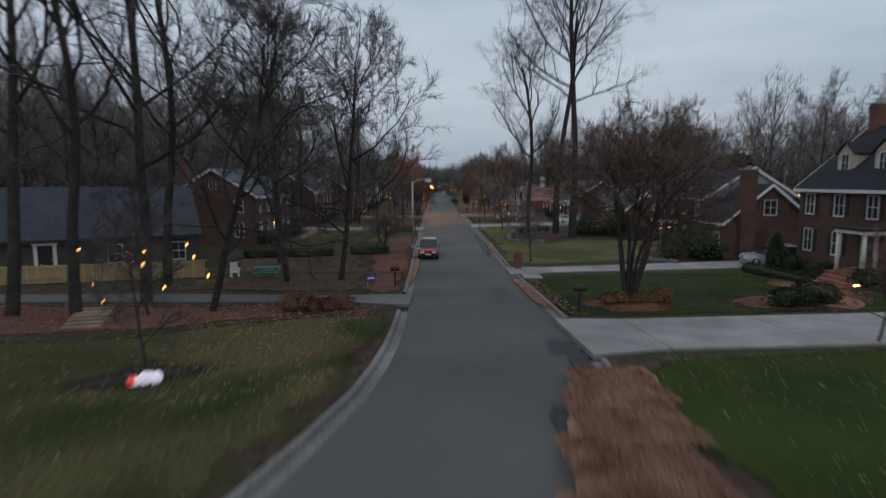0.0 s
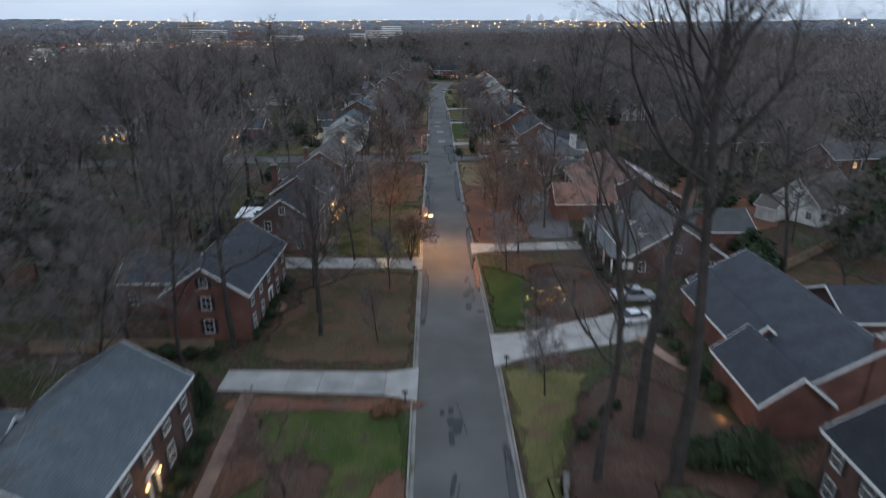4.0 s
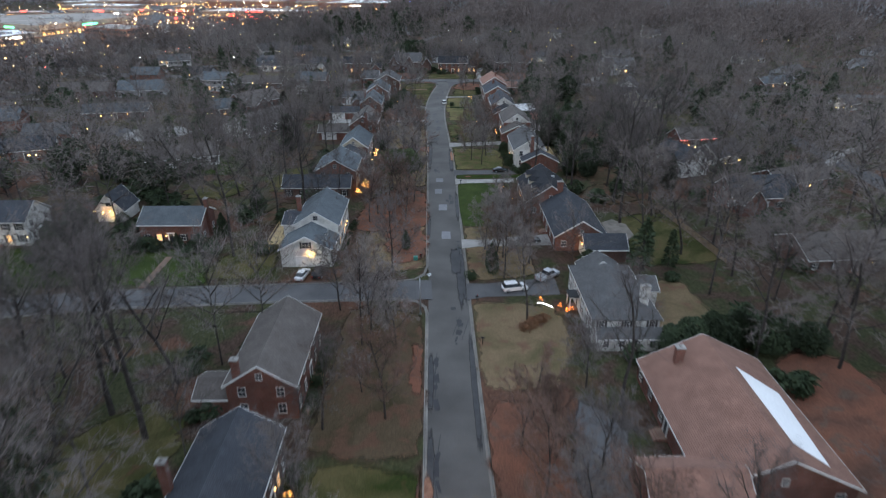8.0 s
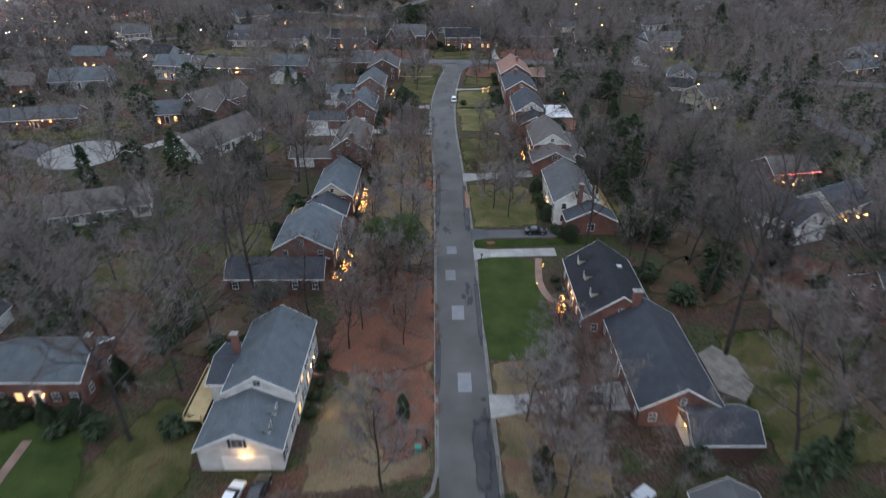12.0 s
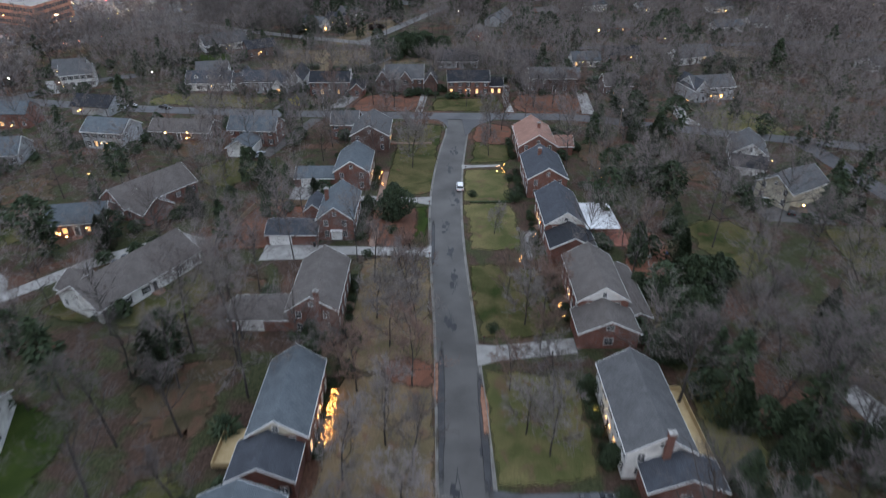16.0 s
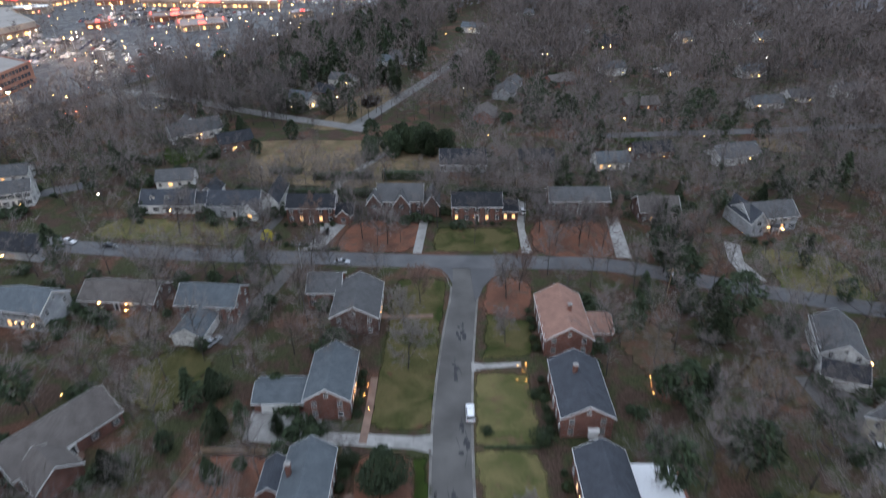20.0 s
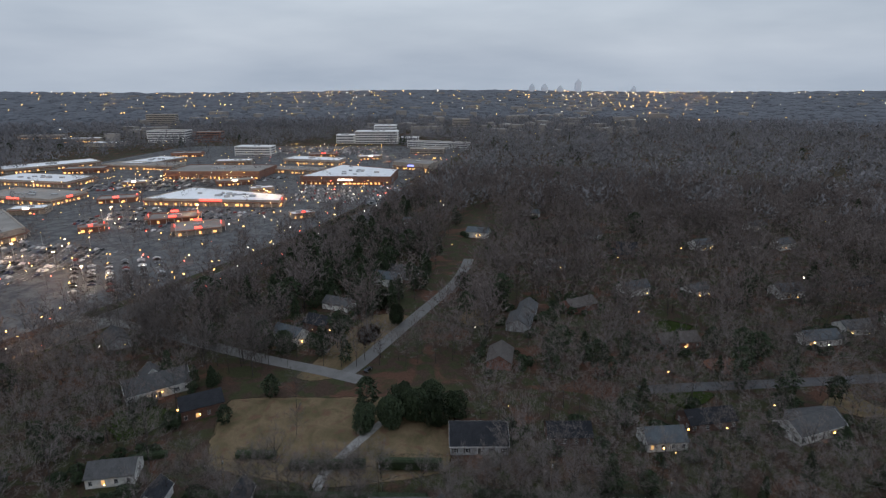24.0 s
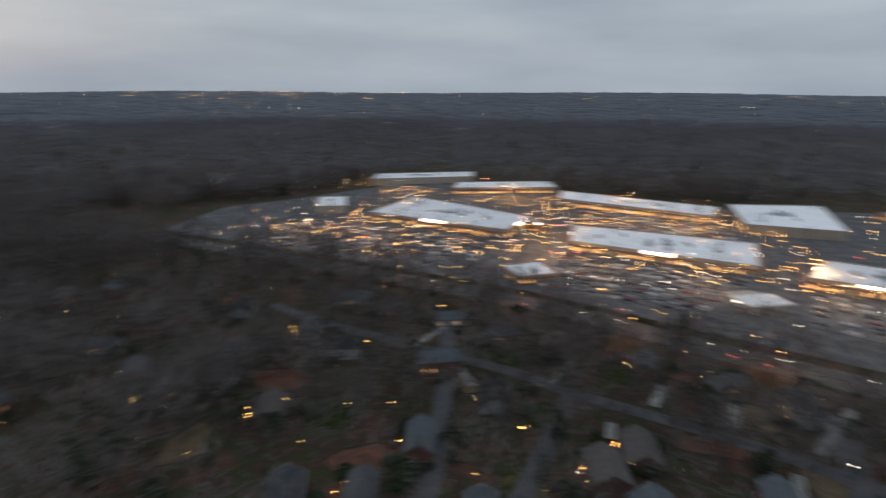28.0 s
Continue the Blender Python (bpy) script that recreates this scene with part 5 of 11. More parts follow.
front_door(h, "+x", -4.0, 5.0, -4.6, 10, 3.0, 0, True)
win_row(h, "+x", -5.4, 4.8, -12, -4.6, 2, 1.0)
win_row(h, "-x", -4.0, 5.0, -4.6, 10, 4, 0.9, lit=(0, 1), shutters=False)
chimney(h, -4.4, 3.0, 0, 9.4)
part("deck", boxes("deck", M_TANWOOD, (-9.5, -7.0, -6, 4, 2.2, 2.35), (-9.5, -9.35, -6, -5.85, 0, 3.2), (-9.5, -9.35, 3.85, 4, 0, 3.2), (-9.5, -9.4, -6, 4, 3.1, 3.2), (-7.2, -7.05, -6, -5.85, 0, 3.2)), h, "wooden rear deck with a rail")
h = colonial("brick house with a dark blue roof and lit shrubs", -29.6, 255, 10.6, 12.8, 0, M_BRICK, R_SLATE, front_n=5, lit=(1,), door_lit=True)
block(h, -12.5, 4.5, -12.8, -6.4, 3.3, 5.6, M_BRICK_DARK, R_NAVY, along="x")
win_row(h, "-y", -12.5, 4.5, -12.8, -6.4, 5, 1.0)
h = colonial("brick house with a stepped slate roof and lights along its front", -27.6, 278.7, 8.2, 15, 0, M_BRICK, R_SLATE, front_n=5, lit=(0, 2), door_lit=True, gable=M_SIDING_TAN)
block(h, -5.4, 3.4, -13.6, -7.5, 4.0, 6.6, M_BRICK, R_NAVY, gable=M_BRICK)
part("rear_porch", boxes("rear_porch", M_TANWOOD, (-9.5, -5.4, -9, -2, 0.6, 0.75), (-9.5, -9.35, -9, -2, 0.75, 1.6), (-9.4, -5.4, -9, -8.9, 0.75, 1.6)), h)
win_row(h, "-y", -5.4, 3.4, -13.6, -7.5, 2, 1.0)
h = colonial("red brick house with a brown roof and an end chimney", -28.0, 308, 9.0, 17, 0, M_BRICK, R_BROWN, chim=(1.2, -8.6, 0, 9.8))
block(h, -15.6, -4.5, -7.6, -0.2, 2.8, 4.6, M_BRICK, R_BROWN, along="x")
garage_door(h, "-y", -15.6, -4.5, -7.6, -0.2, -2.0, 4.8)
h = colonial("red brick house with a slate roof and white bay window", -29.0, 340.6, 8.2, 14.4, 0, M_BRICK, R_SLATE, chim=(-2.8, 0.5, 5, 9.6))
block(h, -15.6, -4.1, -9.4, -1.8, 2.8, 4.4, M_BRICK, R_NAVY, along="x")
block(h, -8.0, -4.1, -1.8, 5.0, 5.0, 6.6, M_BRICK, R_NAVY)
garage_door(h, "-y", -15.6, -4.1, -9.4, -1.8, -2.6, 4.8)
part("bay_window", boxes("bay_window", M_TRIM, (-1.0, 1.4, -8.1, -7.2, 0.6, 2.7), (-1.2, 1.6, -8.3, -7.2, 2.7, 2.85)), h, "white bay window")
h = colonial("red brick house with a pale slate roof and a lit walk", -28.6, 367, 9.2, 14.4, 0, M_BRICK, R_SLATE, lit=(1,), door_lit=True)
block(h, -15.8, -4.6, -5.2, 2.4, 2.8, 4.6, M_BRICK, R_SLATE, along="x")
garage_door(h, "-y", -15.8, -4.6, -5.2, 2.4, -1.5, 4.8)
h = colonial("brick corner house with a grey hipped roof and warm lanterns", -26.5, 394.5, 11.5, 15, 0, M_BRICK_DARK, R_GREY, 5.4, 8.6, 5, lit=(2,), door_lit=True)
block(h, -13.5, -5.0, 3.5, 13.0, 5.0, 8.0, M_BRICK, R_GREY, along="x")
win_row(h, "-y", -13.5, -5.0, 3.5, 13.0, 2, 1.0)
win_row(h, "-y", -13.5, -5.0, 3.5, 13.0, 2, 3.6, h=1.2)

# east side of the street, from the south (turned, so that the fronts look at the street)
h = colonial("dark brick house with a black roof and tan gabled dormers", 33.5, 38.5, 10.5, 16, 180, M_BRICK_DARK, R_BLACK, 5.7, 10.2, 5, chim=(0, -7.5, 8, 12.0), porch=1.6)
for y_ in (-5.0, -1.2, 2.6, 6.0):
    dormer(h, "+x", 3.9, y_, 6.7, 1.7, 1.5, 3.0, M_SIDING_TAN, R_BLACK)
h.location.z += 0.8
part("foundation", boxes("foundation", M_BRICK_DARK, (-5.2, 5.2, -7.9, 7.9, -1.2, 0.01)), h)
part("terrace_steps", boxes("terrace_steps", M_BRICKPATH, (5.2, 6.9, -1.9, 1.9, -1.0, 0.02), (6.9, 7.3, -1.7, 1.7, -1.0, -0.2), (7.3, 7.7, -1.5, 1.5, -1.0, -0.42), (7.7, 8.1, -1.4, 1.4, -1.0, -0.62)), h, "wide brick steps up to the porch")
h = colonial("two-storey brick house with a black roof and lit porch", 31.5, 67.8, 9.6, 15.4, 180, M_BRICK_DARK, R_BLACK, porch=2.2, door_lit=True, gable=M_SIDING_GREY)
block(h, -3.1, 5.2, 7.7, 13.2, 3.5, 6.9, M_BRICK_DARK, R_BLACK)
chimney(h, 3.4, 13.6, 0, 8.3, 1.3, 0.8, M_BRICK_DARK)
win_row(h, "+y", -3.1, 5.2, 7.7, 13.2, 1, 4.2, w=1.1, h=1.3, shutters=False)
win_row(h, "+x", -3.1, 5.2, 7.7, 13.2, 2, 0.9, h=1.5, shutters=False)
part("wood_steps", boxes("wood_steps", M_WOOD, (4.8, 7.2, -1.6, 1.6, -0.1, 0.36), (7.2, 7.6, -1.6, 1.6, -0.1, 0.24), (7.6, 8.0, -1.6, 1.6, -0.1, 0.12)), h)
h = ranch("low brick house with a wide navy roof and uplights", 36.0, 95.5, 12.6, 23, 180, M_BRICK, R_NAVY, 3.4, 7.2, 5, chim=(0, 11.3, 0, 8.2), keep=12)
block(h, 4.6, 10.4, 5.0, 13.5, 3.4, 5.8, M_BRICK, R_NAVY)
block(h, 3.0, 7.8, -9.0, 4.0, 3.4, 5.4, M_BRICK, R_NAVY)
block(h, -16, -6.3, -9.5, -1.0, 3.2, 5.4, M_BRICK_DARK, R_NAVY, along="x")
h = ranch("tan brick cottage with a grey dormered roof and a white porch", 31.4, 124.5, 13, 18, 180, M_BRICK_DARK, R_GREY, 3.2, 7.4, 5, door_lit=True, keep=11)
for y_ in (-5.5, 0.0, 5.5):
    dormer(h, "+x", 4.2, y_, 4.5, 1.5, 1.3, 3.0, M_SIDING, R_GREY)
block(h, -16, -6.5, -11.0, -2.0, 3.0, 5.2, M_BRICK, R_GREY, along="x")
for y_ in (-8.2, -4.0, 0.2, 4.2, 8.2):
    part("porch_column", tube_mesh("porch_column", M_TRIM, [(8.6, y_, 0.1), (8.6, y_, 2.75)], [0.16, 0.13], 10), h)
part("porch_roof", boxes("porch_roof", R_GREY, (6.5, 9.0, -9, 9, 2.75, 2.9)), h)
chimney(h, -4.0, 6.0, 4, 8.4, 1.4, 0.9)
h = ranch("long low brick house with a clay-pink roof", 34.8, 156.5, 16.8, 23, 180, M_BRICK, R_PINK, 3.2, 7.4, 6, keep=13)
block(h, 4.6, 15.0, 7.0, 15.3, 3.2, 5.8, M_BRICK, R_PINK, along="x")
chimney(h, 4.4, -8.5, 3, 7.6, 1.1, 0.9)
sheet_ = [(-1.9, -5.4), (-6.9, -3.0), (-5.4, 10.1), (-1.9, 8.4)]
part("white_sheet", mesh_of("white_sheet", [(x, y, 7.4 + d + 0.5 * x) for d in (0.24, 0.15) for x, y in sheet_], [(0, 1, 2, 3), (7, 6, 5, 4), (0, 4, 5, 1), (1, 5, 6, 2), (2, 6, 7, 3), (3, 7, 4, 0)], M_WHITE_ROOF), h, "white sheet over the rear slope")
h = house("white house with a grey hipped roof and white chimney", 27.2, 186, 180, 13)
block(h, -5.8, 5.8, -10.5, 9.8, 4.9, 7.9, M_SIDING, R_GREY, hip=5.5)
block(h, -5.4, 5.4, 9.8, 12.4, 2.8, 4.0, M_SIDING, R_GREY, along="x")
block(h, -9.0, -5.8, -7.0, -1.0, 4.4, 5.9, M_SIDING, R_GREY, along="x")
block(h, -4.0, 4.0, -12.5, -8.0, 4.7, 7.2, M_SIDING, R_GREY)
chimney(h, -3.6, 6.4, 0, 9.6, 1.6, 0.9, M_SIDING)
win_row(h, "+x", -5.8, 5.8, -10.5, 9.8, 6, 0.9, skip=(2,))
win_row(h, "+x", -5.8, 5.8, -10.5, 9.8, 6, 3.2, h=1.3)
front_door(h, "+x", -5.8, 5.8, -10.5, 9.8, -2.0, 2.0, False)
win_row(h, "+y", -5.8, 5.8, -10.5, 9.8, 3, 3.3, h=1.2)
win_row(h, "+y", -5.4, 5.4, 9.8, 12.4, 4, 0.9, shutters=False)
win_row(h, "-x", -5.8, 5.8, -10.5, 9.8, 5, 0.9, shutters=False)
h.matrix_basis = h.matrix_basis @ Matrix.Scale(0.9, 4)
h = ranch("long brick house with a navy roof and a patio", 27.6, 221, 10.8, 20, 180, M_BRICK, R_NAVY, 3.4, 6.8, 5, keep=12)
block(h, -8.0, 0.2, 9.4, 15.6, 3.0, 5.0, M_BRICK_DARK, R_NAVY, along="x")
garage_door(h, "+x", -8.0, 0.2, 9.4, 15.6, 0.0, 4.6, True)
part("patio", slab_mesh("patio", [(-8 + 0, -4), (-8, 4), (-11, 6), (-13.5, 3), (-13.5, -3), (-11, -6)][::-1], 0.0, 0.5, M_PATIO), h, "raised stone patio with a low wall")
h = ranch("brick house with a black roof, tan dormers and lit lanterns", 24.4, 238.6, 11.3, 17, 180, M_BRICK, R_BLACK, 3.9, 7.8, 5, door_lit=True, lit=(1, 3), keep=11)
for y_ in (-5.5, -0.5, 4.5):
    dormer(h, "+x", 4.0, y_, 5.0, 1.6, 1.3, 2.6, M_SIDING_TAN, R_BLACK)
chimney(h, -2.0, 8.6, 0, 8.8, 1.3, 0.8)
part("skylight", boxes("skylight", M_METAL, (-2.6, -1.4, -2.4, -1.6, 6.4, 6.75)), h)
h = colonial("house with a white gable, grey roof and a lower brick wing", 24.9, 276.6, 9.2, 17, 180, M_SIDING, R_GREY, lit=(3,), door_lit=True, chim=(-0.5, 9.0, 0, 9.8))
block(h, -7.6, 2.6, 8.5, 13.0, 3.4, 5.9, M_BRICK, R_NAVY)
win_row(h, "+y", -7.6, 2.6, 8.5, 13.0, 1, 1.0, w=1.4, h=1.5, shutters=False)
part("deck", boxes("deck", M_TANWOOD, (-8.6, -4.6, -7, 7, 1.2, 1.35), (-8.6, -8.5, -7, 7, 1.35, 2.3), (-8.6, -4.6, -7, -6.9, 1.35, 2.3)), h, "pale rear deck with a rail")
h = colonial("brick house with a brown-grey roof, white gable trim and lanterns", 25.2, 309.8, 9.2, 15.6, 180, M_BRICK, R_BROWN, lit=(2,), door_lit=True, gable=M_TRIM)
block(h, -5.0, 5.6, 7.8, 14.6, 3.6, 6.2, M_BRICK, R_BROWN)
block(h, -9.0, -4.6, -8.0, 8.8, 2.6, 3.6, M_BRICK_DARK, R_BROWN)
win_row(h, "+y", -5.0, 5.6, 7.8, 14.6, 1, 1.0, w=1.6, h=1.4, shutters=False)
win_row(h, "+y", -5.0, 5.6, 7.8, 14.6, 1, 4.2, w=1.3, h=1.0, shutters=False)
h = colonial("brick house with a navy roof and white porch roof", 23.5, 338.8, 9.0, 16.4, 180, M_BRICK, R_NAVY, door_lit=True, lit=(1,), gable=M_SIDING)
block(h, -5.4, 4.4, 8.2, 15.6, 3.9, 6.4, M_BRICK, R_BLACK)
part("white_flat_roof", boxes("white_flat_roof", M_WHITE_ROOF, (-13.6, -4.9, -7.4, 5.6, 2.9, 3.05), bevel=0.03), h, "bright white flat porch roof")
for x_, y_ in ((-13.4, -7.2), (-13.4, 5.4), (-9.2, 5.4), (-9.2, -7.2)):
    part("porch_post", boxes("porch_post", M_WOOD, (x_, x_ + 0.14, y_, y_ + 0.14, 0, 2.9)), h)
part("patio", boxes("patio", M_BRICKPATH, (-15.5, -4.6, -8, 8.5, 0.0, 0.14)), h, "brick paved patio")
h = colonial("red brick house with a navy roof and a small white bay", 23.3, 363.2, 10.2, 16.4, 180, M_BRICK, R_NAVY, chim=(1.0, -2.0, 5, 10.0))
part("bay_window", boxes("bay_window", M_TRIM, (-2.2, -0.4, 8.2, 9.1, 0.5, 2.5), (-2.4, -0.2, 8.2, 9.3, 2.5, 2.65)), h, "white bay window")
h = colonial("red brick house with a clay-pink roof", 24.2, 388, 11, 17.5, 180, M_BRICK, R_PINK, 5.0, 8.4, 5, chim=(-1.0, 1.5, 5, 9.6))
block(h, -11.5, -5.5, -4.0, 4.0, 3.0, 5.0, M_BRICK, R_PINK, along="x")

# across the junction (fronts look south)
h = colonial("brick house with a black roof and candlelit windows", 6.4, 450, 9.4, 16.2, -90, M_BRICK, R_BLACK, lit=(0, 3), door_lit=True)
block(h, -3.5, 4.0, 8.1, 13.6, 3.6, 6.0, M_BRICK, R_BLACK)
win_row(h, "+x", -3.5, 4.0, 8.1, 13.6, 2, 0.9, lit=(0, 1))
h = colonial("brick house with steep slate gables", -19, 454, 9.5, 15, -90, M_BRICK_DARK, R_GREY, 5.8, 10.0, 5)
for y_ in (-8.5, 0.5):
    block(h, 2.0, 6.6, y_ - 2.4, y_ + 2.4, 5.6, 9.0, M_BRICK_DARK, R_GREY, along="x")
    win_row(h, "+x", 2.0, 6.6, y_ - 2.4, y_ + 2.4, 1, 3.8, w=1.1)
block(h, -4.0, 5.0, 8.0, 13.0, 4.2, 8.0, M_BRICK_DARK, R_GREY, along="x")
h = colonial("brick house with a black roof and white porch columns", -48, 449, 8.6, 15.5, -90, M_BRICK, R_BLACK, lit=(1, 3))
block(h, -4, 4, 7.7, 13.5, 3.0, 5.4, M_BRICK, R_BLACK)
block(h, 0.5, 5.2, 8.4, 12.8, 3.0, 5.2, M_BRICK, R_BLACK, along="x")
win_row(h, "+x", 0.5, 5.2, 8.4, 12.8, 1, 0.9, w=1.3, shutters=False)
chimney(h, -0.4, 7.9, 0, 9.4, 1.0, 0.8, M_TRIM)
h = colonial("grey-roofed house with a steep cross gable", -74.5, 453, 9.0, 17, -90, M_SIDING_GREY, R_NAVY, 4.6, 8.0, 5)
block(h, -13, 2.5, 9.2, 14.6, 4.6, 8.0, M_SIDING, R_NAVY, along="x")
win_row(h, "+x", -13, 2.5, 9.2, 14.6, 2, 1.0, shutters=False)
win_row(h, "+y", -13, 2.5, 9.2, 14.6, 4, 1.0, shutters=False)
block(h, 3.0, 7.0, 3.6, 8.2, 3.4, 6.2, M_SIDING, R_NAVY, along="x")
win_row(h, "+x", 3.0, 7.0, 3.6, 8.2, 1, 0.9, w=1.4, shutters=False, lit=(0,))
h = ranch("white cottage with a navy roof and white dormers", -98, 456, 9, 18, -90, M_SIDING, R_NAVY, 3.4, 7.0, 5)
for y_ in (-5, 0, 5):
    dormer(h, "+x", 3.0, y_, 4.4, 1.5, 1.3, 2.4, M_SIDING, R_NAVY)
block(h, -4.0, 3.0, 9.1, 13.4, 3.2, 6.0, M_SIDING, R_NAVY)
block(h, -13, -4.4, 8.0, 14.0, 3.0, 5.8, M_SIDING, R_NAVY, along="x")
garage_door(h, "+y", -13, -4.4, 8.0, 14.0, 0.0)
h = colonial("brick house with a grey roof under bare trees", 41, 454, 9.4, 20, -90, M_BRICK_DARK, R_GREY)
h = ranch("brown house with a warm lit window", 66.5, 449.5, 10, 13, -90, M_BRICK_DARK, R_BROWN, 4.0, 7.4, 5, lit=(1,))
h = colonial("grey house with a wrap porch and orange lights", 99.5, 443, 10, 17, -80, M_SIDING_GREY, R_GREY, 5.2, 8.6, 5, lit=(1, 3), door_lit=True, porch=2.4)
block(h, -7.5, 6.6, -8.9, -3.8, 5.0, 8.4, M_SIDING_GREY, R_NAVY, along="x")
win_row(h, "+x", -7.5, 6.6, -8.9, -3.8, 2, 0.9, shutters=False)
win_row(h, "+x", -7.5, 6.6, -8.9, -3.8, 1, 3.7, w=1.4, shutters=False)
h = colonial("white gabled house at the far end of the cross street", -154, 460, 9, 12, -70, M_SIDING, R_GREY)

# houses on the streets behind
h = colonial("grey house with lit windows behind the gardens", -109, 394.5, 10, 14, -100, M_SIDING_GREY, R_SLATE, lit=(1, 2), door_lit=True)
h = ranch("low brown house behind a hedge", -89, 402, 10, 20, -95, M_BRICK_DARK, R_BROWN)
h = colonial("brick house with a slate roof and a white garage wing", -64, 397, 9.6, 15, -95, M_BRICK, R_SLATE, 5.2, 8.2)
block(h, 4.8, 14.0, -4.5, 3.0, 3.0, 5.2, M_SIDING, R_SLATE, along="x")
h = ranch("sprawling house with a pinkish-brown roof", -80.5, 354, 11, 20, -35, M_BRICK, R_BROWN, 3.4, 7.2, 5)
block(h, 4.0, 11.5, -9.0, -1.0, 3.2, 6.2, M_BRICK, R_BROWN, along="x")
h = ranch("long white house with a brown roof and skylights", -68, 316, 12, 24, -28, M_SIDING, R_BROWN, 3.2, 7.0, 6)
part("skylight", boxes("skylight", M_GLASS, (-3.2, -2.2, -2.0, -1.0, 5.3, 5.6), (-3.2, -2.2, 0.4, 1.4, 5.3, 5.6)), h)
block(h, -8.5, -4.0, -11.0, -4.0, 3.0, 5.4, M_SIDING, R_BROWN, along="x")
h = ranch("brick house with a grey-green roof and a lit front door", -59.8, 219.5, 9, 13, -90, M_BRICK, R_SLATE, 4.6, 7.0, 5, door_lit=True, lit=(1,), chim=(0, 6.8, 0, 8.8))
h = house("small white garage with a steep navy roof and lit doors", -79, 231, -90, 6)
block(h, -3.5, 3.5, -3.2, 3.2, 3.0, 6.8, M_SIDING, R_NAVY, along="x")
garage_door(h, "+x", -3.5, 3.5, -3.2, 3.2, 0, 4.2, True)
win_row(h, "+x", -3.5, 3.5, -3.2, 3.2, 1, 3.9, w=1.2, h=1.0, shutters=False)
h = colonial("white house with lit shrubs beyond a garage", -97, 219, 9, 14, -90, M_SIDING, R_NAVY, lit=(1, 3))
h = colonial("white house with a grey roof in a back street", 69, 266, 9, 13, 200, M_SIDING, R_NAVY, 4.6, 7.8)
block(h, -9, -4.5, -5, 3, 3.0, 5.6, M_SIDING, R_NAVY, along="x")
h = ranch("white garage house with a navy roof", 84, 274, 9, 13, -60, M_SIDING, R_NAVY, 3.4, 6.6, 4)
h = ranch("brick house with red lights along its eaves", 83, 293.5, 8.5, 12, -80, M_BRICK, R_BROWN, 3.2, 6.0, 4)
for s_ in range(13):
    part("bulb", boxes("bulb", M_BULB_RED, (4.65, 4.8, -6.3 + s_ * 1.05, -6.15 + s_ * 1.05, 2.85, 3.0)), h)
h = ranch("brick house with steep navy gables and white trim", 77.5, 238, 10, 17, -85, M_BRICK, R_NAVY, 3.6, 7.6, 5)
block(h, 3.0, 8.0, -7.5, -2.0, 3.4, 6.8, M_BRICK, R_NAVY, along="x")
h = ranch("white house with a steep brown gambrel roof in the trees", 67, 144, 9, 12, -60, M_SIDING, R_BROWN, 3.4, 7.6, 3)
block(h, -4.5, -1.0, -10.0, -6.0, 2.6, 4.2, M_SIDING, R_BROWN, along="x")
h = ranch("low brick house with red lights on its lawn", 99, 184, 10, 16, -80, M_BRICK, R_GREY, 3.2, 6.0, 4, lit=(1,))
h = ranch("low brown-roofed house in the trees", 79, 207, 12, 20, -85, M_BRICK_DARK, R_BROWN, 3.0, 6.0)
h = ranch("low brick house with a brown roof", 95, 252, 10, 20, -70, M_BRICK, R_BROWN)
h = colonial("white house with a grey roof and a wide deck", 87, 380, 9.5, 14, 160, M_SIDING, R_GREY, 4.6, 7.8)
block(h, -4, 5, 7, 13, 3.0, 5.4, M_SIDING, R_BLACK, along="x")
h = colonial("pale tan-sided house with lit windows and a dark drive", 87.5, 355, 10, 15, 120, M_SIDING_TAN, R_GREY, 4.8, 8.0, lit=(0, 1))
h = ranch("long low brick house behind the court", -130, 336, 9, 24, -80, M_BRICK, R_SLATE, 3.0, 5.6, 6)
h = ranch("brick house with lit windows beyond the court", -91, 340, 9, 13, -80, M_BRICK, R_SLATE, 3.4, 6.4, lit=(1, 3))
h = ranch("long white house with a brown roof by the court", -80, 274, 10, 20, -70, M_SIDING, R_BROWN, 3.0, 6.0, 6)
h = ranch("brick house with lit windows on a back street", -131, 281, 10, 16, -70, M_BRICK, R_NAVY, 3.4, 6.4, lit=(0, 2))
h = ranch("grey gabled house on a back street", -140, 381, 11, 20, -80, M_SIDING_GREY, R_SLATE, 3.4, 7.0)
h = ranch("pale house among bare trees", 113, 498, 10, 20, -70, M_SIDING, R_GREY, 3.4, 6.4)
h = ranch("grey-roofed white house on a far street", 195, 486, 10, 18, -70, M_SIDING, R_GREY)
h = ranch("white garage beside a far driveway", 169, 348, 8, 10, -60, M_SIDING, R_GREY)
h = ranch("low slate-roofed house on a far street", 166, 400, 9, 20, -70, M_BRICK_DARK, R_SLATE, lit=(1,))

